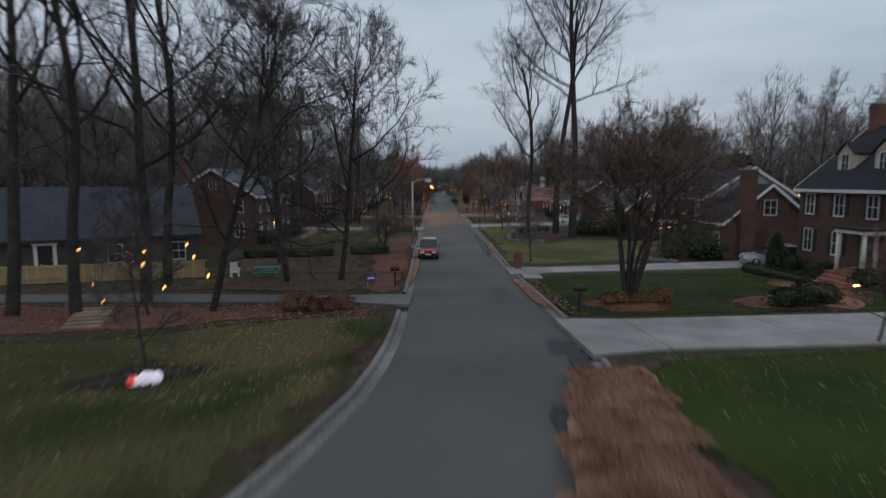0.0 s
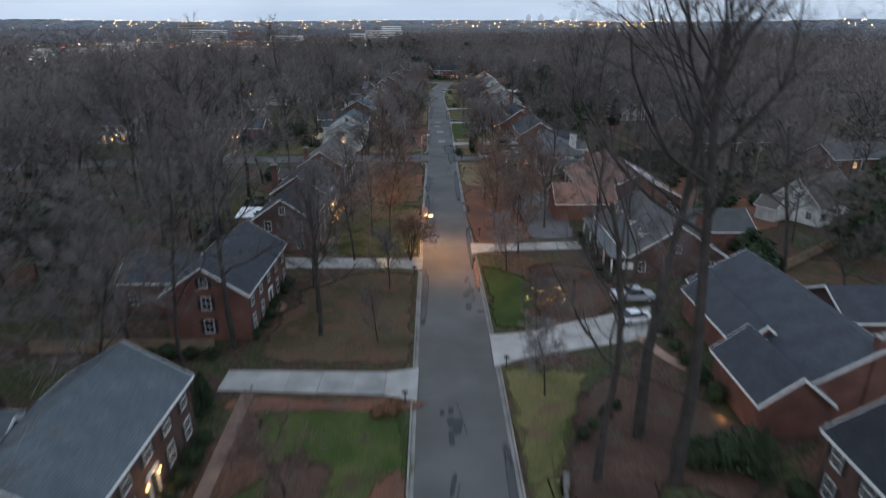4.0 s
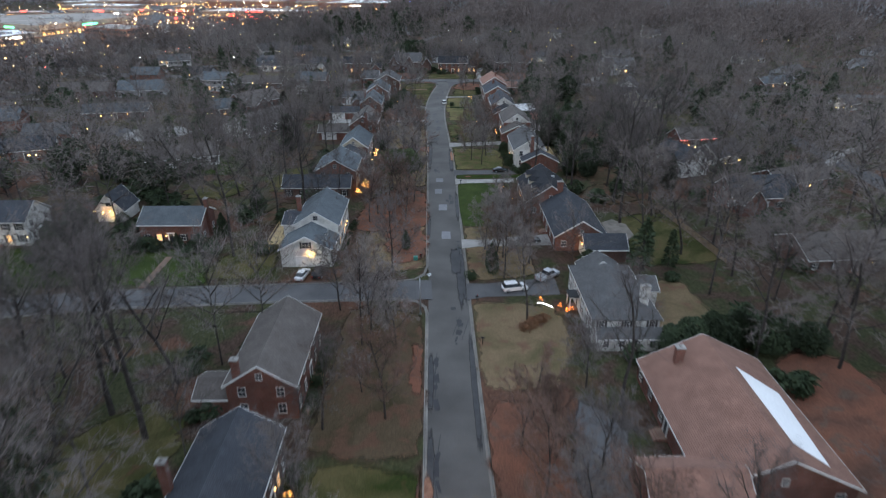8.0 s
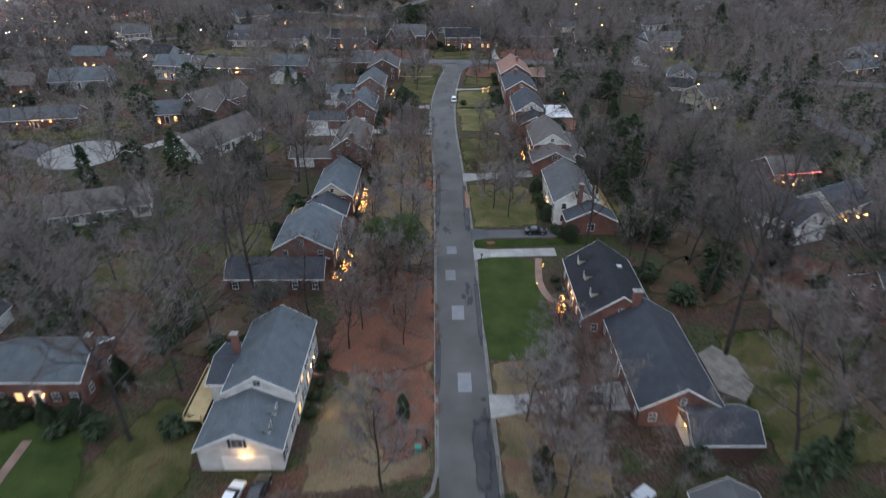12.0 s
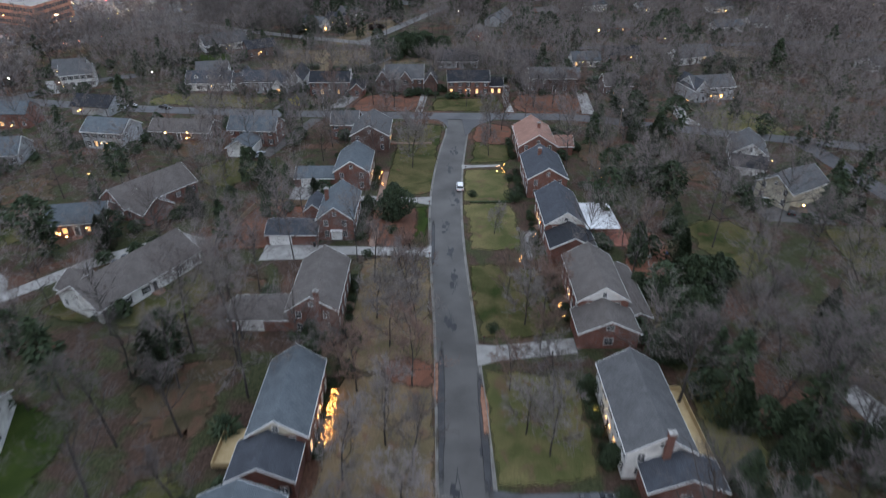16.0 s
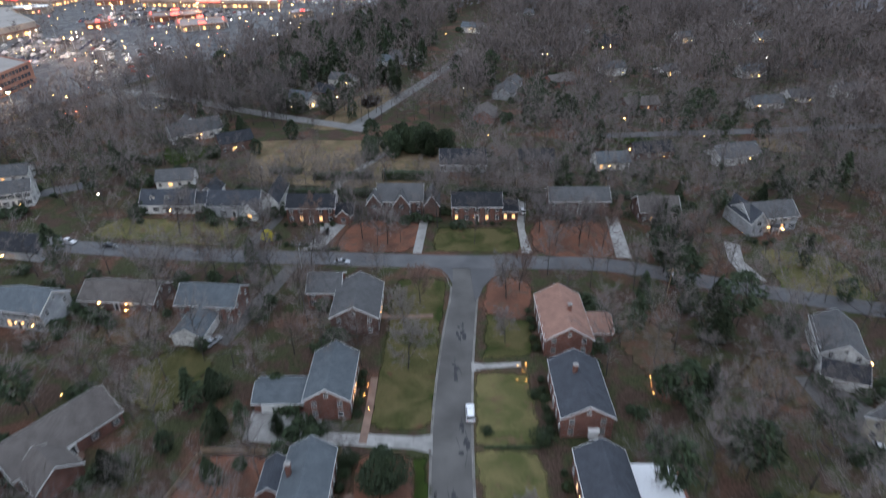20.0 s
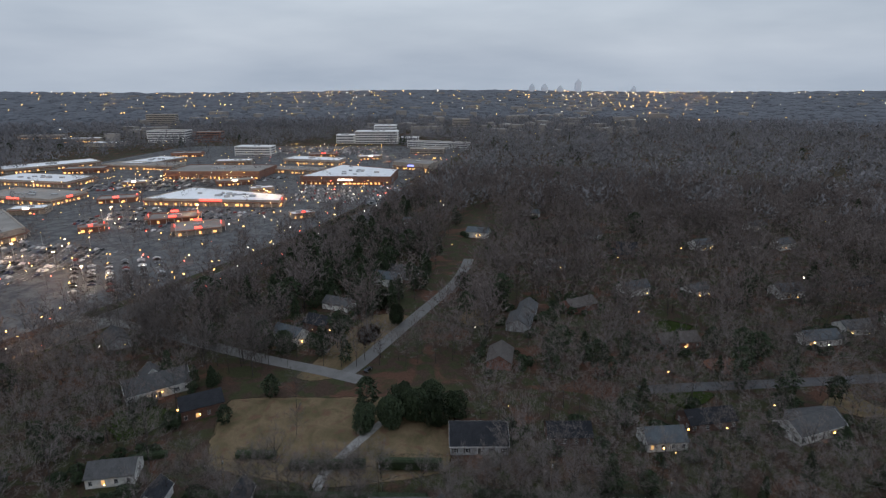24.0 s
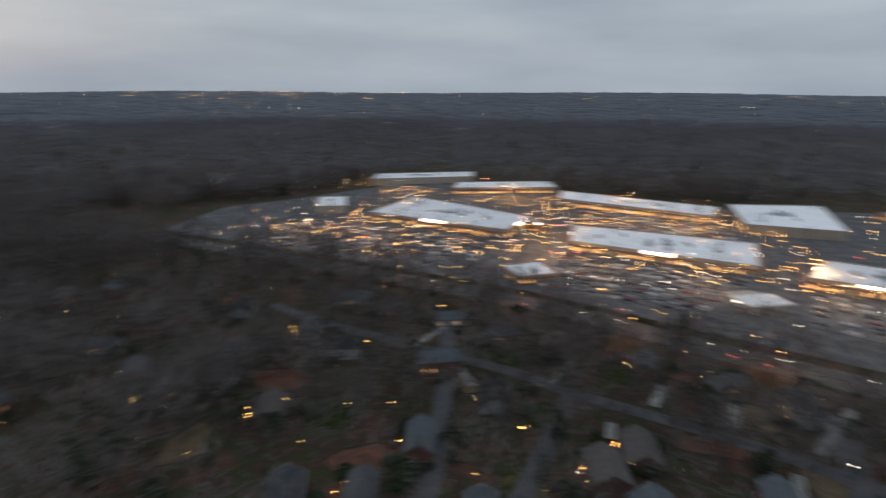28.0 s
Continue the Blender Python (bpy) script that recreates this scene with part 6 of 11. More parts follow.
# houses on the farther streets, each in its own colours
for k_, (x_, y_, t_) in enumerate(((-187, 190, -60), (-190, 226, 110), (-171, 256, -75), (-161, 312, 100), (-196, 331, -80), (-241, 352, -100), (-233, 388, 80), (-207, 438, -80), (-171.5, 379, 95), (-217, 306, 20),
                                   (-257, 197, -70), (-248, 98, 100), (-268, 112, -60), (-221, 262, 15), (-192, 464, -95), (-152, 413, -90), (-130, 427, 80), (-157, 368, 100))):
    plain_house(("slate-roofed brick house on a western street", "grey-sided house with a dark roof out west", "brick house with a brown roof out west")[k_ % 3], x_, y_, t_,
                (M_BRICK, M_SIDING_GREY, M_BRICK_DARK)[k_ % 3], (R_SLATE, R_BLACK, R_BROWN)[k_ % 3], 9 + k_ % 3, 14 + k_ % 5, (3.2, 5.2)[k_ % 2], (6.2, 8.2)[k_ % 2], (1,) if k_ % 2 else (0, 2))
for k_, (x_, y_, t_) in enumerate(((-104, 476, -80), (-76, 571, 60), (-61, 612, 65), (-40, 650, 65), (-65, 803, 70), (-32, 793, 70), (131, 632, -60), (97, 632, 110), (206, 726, -70), (231, 724, -70), (183, 580, -80), (212, 586, -80), (-168, 480, -75))):
    plain_house("white house with a grey roof on a far street", x_, y_, t_, M_SIDING, (R_GREY, R_SLATE)[k_ % 2], 9, 13 + k_ % 4, (3.2, 4.6)[k_ % 2], (6.0, 7.6)[k_ % 2], (1,) if k_ % 3 == 0 else ())
for k_, (x_, y_, t_) in enumerate(((32.5, 495, -90), (16, 550, 170), (29, 588, 165), (81, 503, -80), (95, 566, -80), (117, 502, -80), (150, 300, 70), (160, 260, 80), (190, 430, -60), (230, 350, 60), (220, 280, 80), (250, 460, -70), (160, 200, 80), (62, 610, 120), (60, 680, 100), (120, 720, 80), (260, 600, -80), (300, 520, -70))):
    plain_house(("dark-roofed brick house among the woods", "brown-roofed brick house with a lit window", "low grey-roofed house among bare trees")[k_ % 3], x_, y_, t_,
                (M_BRICK_DARK, M_BRICK, M_SIDING_GREY)[k_ % 3], (R_BLACK, R_BROWN, R_GREY)[k_ % 3], 9 + k_ % 3, 14 + k_ % 5, 3.2, 6.2, (1, 2) if k_ % 3 == 1 else ())
for k_, (x_, y_, t_) in enumerate(((35, 604, 165), (173, 723, -70), (112, 703, 100), (102, 750, -60), (159, 568, -80), (-65, 584, 60), (161, 822, -70), (179, 628, -80), (227, 641, -70), (-31, 663, 65), (62, 492, -85), (-93, 512, -60), (-153, 569, 40),
                                   (240, 780, -70), (290, 690, -60), (310, 800, 80), (70, 830, 100), (230, 880, -60), (340, 620, -70), (20, 760, 70), (150, 900, 90), (-40, 760, 60))):
    plain_house(("grey-roofed house on a far wooded street", "white-sided house under far trees", "brick house with a dark roof under far trees")[k_ % 3], x_, y_, t_,
                (M_SIDING_GREY, M_SIDING, M_BRICK_DARK)[k_ % 3], (R_GREY, R_SLATE, R_BLACK)[k_ % 3], 9 + k_ % 2, 13 + k_ % 5, (3.2, 4.4)[k_ % 2], (6.2, 7.4)[k_ % 2], (1,) if k_ % 2 else (0,))
for k_, (x_, y_, t_) in enumerate(((-272, 272, 20), (-266, 302, 20), (-252, 328, 22), (-222, 414, 25), (-284, 246, 20), (-171, 212, 100), (-136, 301, 100), (-240, 240, 100), (-214, 222, 20), (-150, 160, 100), (-205, 160, 20), (-240, 150, 100), (-180, 120, 80), (-150, 90, 20), (-210, 80, 90))):
    plain_house(("low brick house facing the highway", "grey-roofed house among western gardens", "slate-roofed house with porch lights out west")[k_ % 3], x_, y_, t_,
                (M_BRICK, M_SIDING_GREY, M_BRICK_DARK)[k_ % 3], (R_GREY, R_SLATE, R_NAVY)[k_ % 3], 9, 14 + k_ % 5, 3.2, 6.0, (0, 2) if k_ % 2 else (1,))
h = ranch("large white gabled house beyond the field", -115, 526, 11, 22, -55, M_SIDING, R_GREY, 3.6, 7.8, 6)
block(h, -13, -5.5, -4, 4, 3.4, 7.0, M_SIDING, R_GREY, along="x")
h = ranch("wide dark-roofed house behind the junction", 3.3, 493, 14, 18, -90, M_SIDING_GREY, R_BLACK, 3.2, 7.0, 5)

# ---- trees ----
def tube_list(v, f, p0, p1, r0, r1, sides):
    d = (p1 - p0).normalized()
    a = d.orthogonal().normalized()
    b = d.cross(a)
    k = len(v)
    ring = [(a * math.cos(i * math.tau / sides) + b * math.sin(i * math.tau / sides)) for i in range(sides)]
    v.extend(p0 + q * r0 for q in ring)
    if r1 <= 0:
        v.append(p1)
        f.extend((k + i, k + (i + 1) % sides, k + sides) for i in range(sides))
    else:
        v.extend(p1 + q * r1 for q in ring)
        f.extend((k + i, k + (i + 1) % sides, k + sides + (i + 1) % sides, k + sides + i) for i in range(sides))


def swing(d, angle, rnd):
    a = d.orthogonal().normalized()
    a.rotate(Matrix.Rotation(rnd.uniform(0, math.tau), 3, d))
    return (d * math.cos(angle) + a * math.sin(angle)).normalized()


def limb(v, f, p, d, length, r, segs, sides, rnd, up=0.12, wob=0.16, tip=0.35):
    """A bending tapered limb; gives back its points, directions and radii."""
    out = [(p.copy(), d.copy(), r)]
    for i in range(segs):
        d = (d + Vector((rnd.gauss(0, wob), rnd.gauss(0, wob), rnd.gauss(0, wob) + up))).normalized()
        q = p + d * (length / segs)
        r1 = r * (1 - (1 - tip) / segs)
        tube_list(v, f, p, q, r, r1, sides)
        p, r = q, r1
        out.append((p.copy(), d.copy(), r))
    return out


def blade_list(v, f, p, q, w, rnd):
    """One fine twig: a slim tapering blade."""
    a = (q - p).cross(Vector((rnd.gauss(0, 1), rnd.gauss(0, 1), rnd.gauss(0, 1)))).normalized() * w
    k = len(v)
    v.extend((p + a, p - a, q))
    f.append((k, k + 1, k + 2))


def bare_tree(seed, height, girth, fork=0.4, limbs=11, subs=7, twigs=7, sprigs=8, spread=0.7, stems=1, lean=0.0, twig=0.02, dome=0.0):
    """Trunk and limbs in one mesh, the fine twigs of a rounded crown in another."""
    rnd = random.Random(seed)
    v, f, tv, tf = [], [], [], []
    unit = height / 18
    for s in range(stems):
        d = Vector((lean + rnd.uniform(-0.04, 0.04), rnd.uniform(-0.05, 0.05), 1)).normalized()
        if stems > 1:
            a = s * 2.4 + rnd.uniform(-0.3, 0.3)
            d = Vector((math.cos(a) * 0.24, math.sin(a) * 0.24, 1)).normalized()
        trunk = limb(v, f, Vector((d.x, d.y, 0)) * (0.5 * girth * (stems > 1)) + Vector((0, 0, -0.1)), d, height * (0.84 if stems == 1 else 0.62), girth * (1 if stems == 1 else 0.42), 8, 7, rnd, 0.04, 0.06, 0.2)
        n = limbs if stems == 1 else max(4, limbs // 2)
        for i in range(n):
            rel = (i + rnd.random() * 0.8) / n
            t = min(fork + (1 - fork) * rel, 0.995)
            k = min(int(t * 8), 7)
            p, axis = trunk[k][0].lerp(trunk[k + 1][0], t * 8 - k), trunk[k][1]
            ln = height * 0.44 * (0.55 + spread * 0.55) * (1 - 0.5 * rel) * (0.72 + 0.28 * min(1, rel * 4)) * rnd.uniform(0.85, 1.2)
            a, tilt = i * 2.4 + rnd.uniform(-0.5, 0.5), (1.05 - 0.6 * rel) * rnd.uniform(0.8, 1.15) * (0.72 + 0.36 * spread)
            out = (axis * math.cos(tilt) + Vector((math.cos(a), math.sin(a), 0)) * math.sin(tilt)).normalized()
            la = limb(v, f, p, out, ln, max(trunk[k][2] * 0.5, 0.03), 6, 5, rnd, 0.07 - dome * 0.08, 0.17, 0.25)
            for j in range(subs):
                u = 0.2 + 0.8 * (j + rnd.random()) / subs
                q = la[min(6, max(1, round(u * 6)))]
                lb = limb(v, f, q[0], swing(q[1], rnd.uniform(0.45, 1.05), rnd), ln * rnd.uniform(0.30, 0.5) * (1.15 - 0.5 * u), max(q[2] * 0.55, 0.016 * unit), 3, 3, rnd, 0.05, 0.2, 0.4)
                for w in range(twigs):
                    e = lb[1 + w % 3]
                    ahead = swing(e[1], rnd.uniform(0.3, 1.1), rnd)
                    tip = e[0] + ahead * (ln * rnd.uniform(0.10, 0.22))
                    tube_list(tv, tf, e[0], tip, twig * 0.8, 0, 3)
                    for x in range(sprigs):
                        g = e[0].lerp(tip, rnd.uniform(0.2, 1.0))
                        blade_list(tv, tf, g, g + (swing(ahead, rnd.uniform(0.2, 1.1), rnd) + Vector((0, 0, 0.18))) * (unit * rnd.uniform(0.4, 1.0)), twig * 0.62, rnd)
    return v, f, tv, tf


def tree_meshes(tag, twig_material, **kw):
    v, f, tv, tf = bare_tree(**kw)
    a, b = mesh_of(tag + "_trunk", v, f, M_BARK), mesh_of(tag + "_crown", tv, tf, twig_material)
    for p in a.polygons:
        p.use_smooth = True
    return a, b


OAKS = [tree_meshes("oak", M_TWIG_BACKLIT, seed=11 + i, height=20 + 2 * i, girth=0.29, fork=0.38, limbs=12, subs=7, twigs=6, sprigs=8, spread=0.7, twig=0.015) for i in range(3)]
MAPLES = [tree_meshes("maple", (M_TWIG_SKYLIT, M_TWIG_BACKLIT, M_TWIG_RED)[i], seed=31 + i, height=13, girth=0.16, fork=0.22, limbs=14, subs=8, twigs=6, sprigs=12, spread=0.95, twig=(0.025, 0.018, 0.025)[i]) for i in range(3)]
POPLARS = [tree_meshes("poplar", M_TWIG_BACKLIT, seed=51 + i, height=34, girth=0.46, fork=0.58, limbs=11, subs=8, twigs=6, sprigs=8, spread=0.62, twig=0.017) for i in range(2)]
MYRTLES = [tree_meshes("crape_myrtle", M_TWIG_RED, seed=71 + i, height=7.6, girth=0.22, fork=0.5, limbs=12, subs=7, twigs=6, sprigs=10, spread=0.95, stems=7, twig=0.014, dome=0.5) for i in range(2)]
WOODS = [tree_meshes("wood_tree", M_TWIG, seed=91 + i, height=17 + 1.5 * i, girth=0.22, fork=0.34, limbs=12, subs=7, twigs=6, sprigs=11, spread=0.8, twig=0.026) for i in range(4)]
TREES = []


def tree(kind, label, x, y, size=1.0, turn=0.0, tilt=0.0, which=0, z=0.1):
    a, b = kind[which % len(kind)]
    t = thing("tree", label, "tree", at=pose(x, y, z, tilt, 0, turn) @ Matrix.Scale(size, 4), group="bare trees")
    part("trunk", a, t)
    part("crown", b, t)
    TREES.append((x, y))
    return t


def leaf_clump(seed, n, rx, rz, leaf, material, name, cone=0.0, base=0.0, bumps=7):
    """A dense crown of small tilted leaves round a lumpy form."""
    rnd = random.Random(seed)
    v, f = [], []
    lumps = [(rnd.uniform(0, math.tau), rnd.uniform(-0.9, 0.9), rnd.uniform(0.25, 0.6)) for _ in range(bumps)]
    for i in range(n):
        a, c = rnd.uniform(0, math.tau), rnd.uniform(-0.95, 1)
        s = math.sqrt(max(1 - c * c, 0))
        d = Vector((math.cos(a) * s, math.sin(a) * s, c))
        bump = 1 + sum(h * max(0, d.dot(Vector((math.cos(la) * math.cos(lb), math.sin(la) * math.cos(lb), math.sin(lb)))) - 0.7) * 3 for la, lb, h in lumps)
        r = bump * rnd.uniform(0.6, 1.15) * (1 - cone * (c + 1) / 2)
        p = Vector((d.x * rx * r, d.y * rx * r, base + rz + d.z * rz * (bump * 0.5 + 0.5) * rnd.uniform(0.85, 1.05)))
        t1 = Vector((rnd.gauss(0, 1), rnd.gauss(0, 1), rnd.gauss(0, 1))).normalized()
        t2 = t1.orthogonal().normalized()
        k = len(v)
        sz = leaf * rnd.uniform(0.6, 1.3)
        v.extend((p - t1 * sz, p + t2 * sz * 0.5, p + t1 * sz, p - t2 * sz * 0.5 + Vector((0, 0, sz * 0.2))))
        f.extend(((k, k + 1, k + 2), (k, k + 2, k + 3)))
    return mesh_of(name, v, f, material)


def core_mesh(name, rx, rz, base, material, cone=0.0):
    """The dark inner twigs that fill an evergreen."""
    bm = bmesh.new()
    bmesh.ops.create_icosphere(bm, subdivisions=2, radius=1.0)
    for w in bm.verts:
        c = w.co.z
        k = (1 - cone * (c + 1) / 2) * (0.82 + 0.14 * noise.noise(w.co * 2.3))
        w.co = Vector((w.co.x * rx * k, w.co.y * rx * k, base + rz + c * rz * 0.9))
    return bm_mesh(name, bm, material, True)


EVER_TRUNK = tube_mesh("evergreen_trunk", M_BARK, [(0, 0, -0.1), (0, 0, 3)], [0.22, 0.12], 7)
EVERGREENS = {"magnolia": (leaf_clump(5, 3400, 3.6, 4.2, 0.33, M_NEEDLE, "magnolia_crown", 0.45, 0.3), core_mesh("magnolia_core", 2.6, 3.6, 0.3, M_NEEDLE, 0.45)),
              "cedar": (leaf_clump(6, 3000, 2.6, 4.6, 0.30, M_NEEDLE, "cedar_crown", 0.75, 0.2), core_mesh("cedar_core", 1.8, 4.0, 0.2, M_NEEDLE, 0.75)),
              "pine": (leaf_clump(7, 3400, 3.6, 3.4, 0.30, M_PINE, "pine_crown", 0.2, 5.5, 12), core_mesh("pine_core", 2.0, 2.2, 6.4, M_PINE, 0.2)),
              "shrub": (leaf_clump(8, 520, 0.75, 0.6, 0.10, M_HEDGE, "shrub_leaves", 0.1, 0.0), core_mesh("shrub_core", 0.7, 0.56, 0.0, M_HEDGE, 0.1)),
              "brown_shrub": (leaf_clump(9, 480, 0.8, 0.5, 0.10, M_BROWNLEAF, "brown_shrub_leaves", 0.1, 0.0), core_mesh("brown_shrub_core", 0.7, 0.45, 0.0, M_BROWNLEAF, 0.1))}
PINE_TRUNK = tube_mesh("pine_trunk", M_BARK, [(0, 0, -0.1), (0.1, 0, 4), (0, 0.1, 9)], [0.3, 0.22, 0.1], 7)


def evergreen(kind, label, x, y, size=1.0, turn=0.0, tall=1.0, category="tree"):
    crown, core = EVERGREENS[kind]
    t = thing("shrub" if "shrub" in kind else "tree", label, category, at=pose(x, y, 0.1, 0, 0, turn) @ Matrix.Diagonal((size, size, size * tall, 1)), group="shrubs" if "shrub" in kind else "evergreens")
    part("crown", crown, t)
    part("inner_foliage", core, t)
    if "shrub" not in kind:
        part("trunk", PINE_TRUNK if kind == "pine" else EVER_TRUNK, t)
    TREES.append((x, y))
    return t


# the trees that stand out along the street
tree(POPLARS, "very tall bare tulip poplar with a straight grey trunk", 15.9, 82, 1.08, 20, 0, 0)
tree(POPLARS, "very tall bare tulip poplar in a mulch bed", 16.9, 76.5, 1.15, 140, 0, 1)
tree(OAKS, "tall bare oak with forked limbs beside the lawn", 11.2, 77.0, 1.2, 60, 0, 1)
tree(MYRTLES, "wide crape myrtle with many stems in a pine straw ring", 10.0, 31.0, 1.5, 10, 0, 0)
tree(MAPLES, "small bare ornamental tree on a lawn", 8.0, 52.6, 0.42, 30, 0, 0)
tree(MAPLES, "leaning bare tree over a leaf-strewn bank", -11.3, 28.4, 1.2, 95, 21, 1)
tree(OAKS, "tall dark bare tree with a thick trunk", -16.0, 31.2, 1.15, 0, 0, 0)
tree(OAKS, "tall bare tree beside wooden steps", -20.2, 27.0, 1.1, 200, 3, 2)
tree(OAKS, "tall bare tree in a leafy bank", -18.4, 38.8, 1.15, 100, 2, 1)
tree(MAPLES, "bare maple on a worn lawn", -10.9, 40.7, 1.45, 120, 0, 1)
tree(MAPLES, "bare maple near the street", -7.4, 42.2, 1.38, 220, 0, 1)
tree(MYRTLES, "reddish shrubby crape myrtle by the curb", -6.0, 59, 0.6, 40, 0, 1)
tree(OAKS, "tall bare tree beside a hedge", -14.5, 52, 0.8, 10, 0, 2)
tree(MAPLES, "small bare tree by a driveway", 16.1, 21.2, 0.34, 10, 14, 2)
tree(MAPLES, "small bare tree hung with lanterns on a lawn", -8.9, 17.2, 0.36, 60, 0, 1)
tree(OAKS, "tall dark bare tree with twin limbs on a bank", -16.3, 25.6, 0.95, 130, 0, 1)
tree(MAPLES, "bare maple in a round mulch bed", -12.2, 75.5, 0.75, 0, 16, 2)
tree(OAKS, "tall bare oak in front of a brick house", -14.2, 99.5, 0.95, 0, 0, 0)
tree(OAKS, "bare oak in front of a brick house", -15.5, 105, 0.85, 90, 0, 1)
tree(MAPLES, "small bare tree on a tan lawn", -7.6, 98, 0.5, 50, 0, 1)
tree(MYRTLES, "crape myrtle clump glowing under a street lamp", -5.2, 122, 1.1, 0, 0, 1)
tree(MAPLES, "bare maple beside a green lawn", 9.0, 88, 0.62, 60, 0, 0)
tree(MAPLES, "slender bare tree with string lights", 10.2, 100.5, 0.5, 10, 0, 1)
for x_, y_, s_, w_ in ((-11.1, 200.8, 0.9, 0), (-19.5, 187.5, 0.75, 1), (-14.4, 186, 0.85, 2), (-13.5, 180, 0.8, 0), (-9.0, 176, 0.7, 1), (10.3, 199.3, 0.85, 0), (-9.5, 160, 0.8, 2), (-12, 133, 0.7, 1),
                       (9.5, 146, 0.7, 2), (12, 154, 0.62, 2), (8.5, 138, 0.55, 2), (13.5, 141, 0.7, 0), (18.5, 166, 0.7, 1), (11, 208, 0.8, 1), (12.5, 216, 0.7, 0), (16, 213, 0.75, 2), (14, 221, 0.75, 0),
                       (-12, 236, 0.75, 2), (-15, 242, 0.75, 0), (-10, 228, 0.6, 2), (-17, 232, 0.7, 1), (-10, 262, 0.8, 1), (-13, 274, 0.8, 0), (-9.5, 286, 0.8, 2), (-14, 296, 0.8, 1), (-10.5, 306, 0.85, 0),
                       (-17, 304, 0.7, 1), (-12, 318, 0.6, 2), (11, 272, 0.7, 0), (13, 281, 0.75, 1), (11, 302, 0.75, 1), (8.5, 310, 0.55, 2), (14, 316, 0.7, 0), (8, 336, 0.45, 1), (-13, 375, 0.85, 0), (-14.5, 388, 0.8, 1),
                       (-11, 400, 0.7, 2), (10, 384, 0.6, 0), (12, 402, 0.8, 1), (16, 406, 0.8, 2), (-22, 431, 0.8, 0), (-30, 434, 0.7, 1), (-46, 433, 0.8, 2), (30, 430, 0.9, 0), (38, 434, 0.85, 1), (44, 428, 0.9, 2), (26, 438, 0.8, 1),
                       (-42, 413, 0.9, 1), (-52, 410, 0.9, 0), (-40, 380, 0.7, 2), (60, 430, 0.9, 1), (68, 425, 0.8, 2), (-60, 432, 0.9, 0), (-88, 436, 0.9, 1), (-70, 415, 0.8, 2)):
    tree(MAPLES, "bare grey maple in a front garden", x_, y_, s_ * 1.35, (x_ * 77 + y_ * 31) % 360, 0, (0, 0, 2)[w_])
for x_, y_, s_ in ((-17, 128, 1.05), (-9, 131, 0.9), (-16.5, 141, 1.0), (-17.5, 158, 1.0), (-14.5, 177, 1.15), (-18.5, 227, 0.95), (-8.5, 240, 0.85), (-19.5, 246, 0.9), (-18, 258, 1.0), (-9, 270, 1.0), (-18.5, 268, 0.9),
                   (-18.5, 285, 0.95), (-8.8, 298, 1.0), (-18.5, 316, 1.0), (-9.5, 313, 0.9), (17, 137, 0.95), (8, 155, 0.85), (16.5, 150, 0.9), (12.7, 184, 1.15), (9, 203, 0.95), (16, 205, 1.0), (7.5, 212, 0.9),
                   (8, 276, 0.8), (6.5, 285, 0.7), (12.9, 295, 0.7), (15, 305, 0.9), (-13.5, 122, 1.0), (-17.5, 112, 0.9), (-7.5, 112, 0.6), (11, 125, 0.8), (8.5, 118, 0.6)):
    tree(MAPLES if s_ < 1 else WOODS, "tall bare tree with a hazy crown in a front garden", x_, y_, s_ * (1.15 if s_ < 1 else 0.8), (x_ * 57 + y_ * 21) % 360, 0, (0, 2)[int(y_) % 2])
tree(MAPLES, "small pale bare tree with a round crown on a lawn", -13.2, 165.3, 0.55, 30, 0, 0)
evergreen("magnolia", "large dark evergreen magnolia in a rust-red bed", -15.9, 343.5, 1.05)
evergreen("shrub", "round clipped shrub in a bed", -16.1, 336.5, 1.6, category="shrub")
evergreen("pine", "tall green pine beside the street", -12.4, 247, 0.95)
evergreen("pine", "tall green pine beside the street", -10.2, 251.5, 0.85, 70)
evergreen("pine", "dark pine in front of a brick house", -14.6, 251, 0.85, 140)
evergreen("cedar", "small round green cedar on a corner lawn", -9.2, 213, 0.42)
evergreen("cedar", "dark green cedar beside a driveway", 8.2, 202.5, 0.62)
evergreen("cedar", "dark upright cedar beside a brick house", 23.6, 77.5, 0.36, tall=1.3)
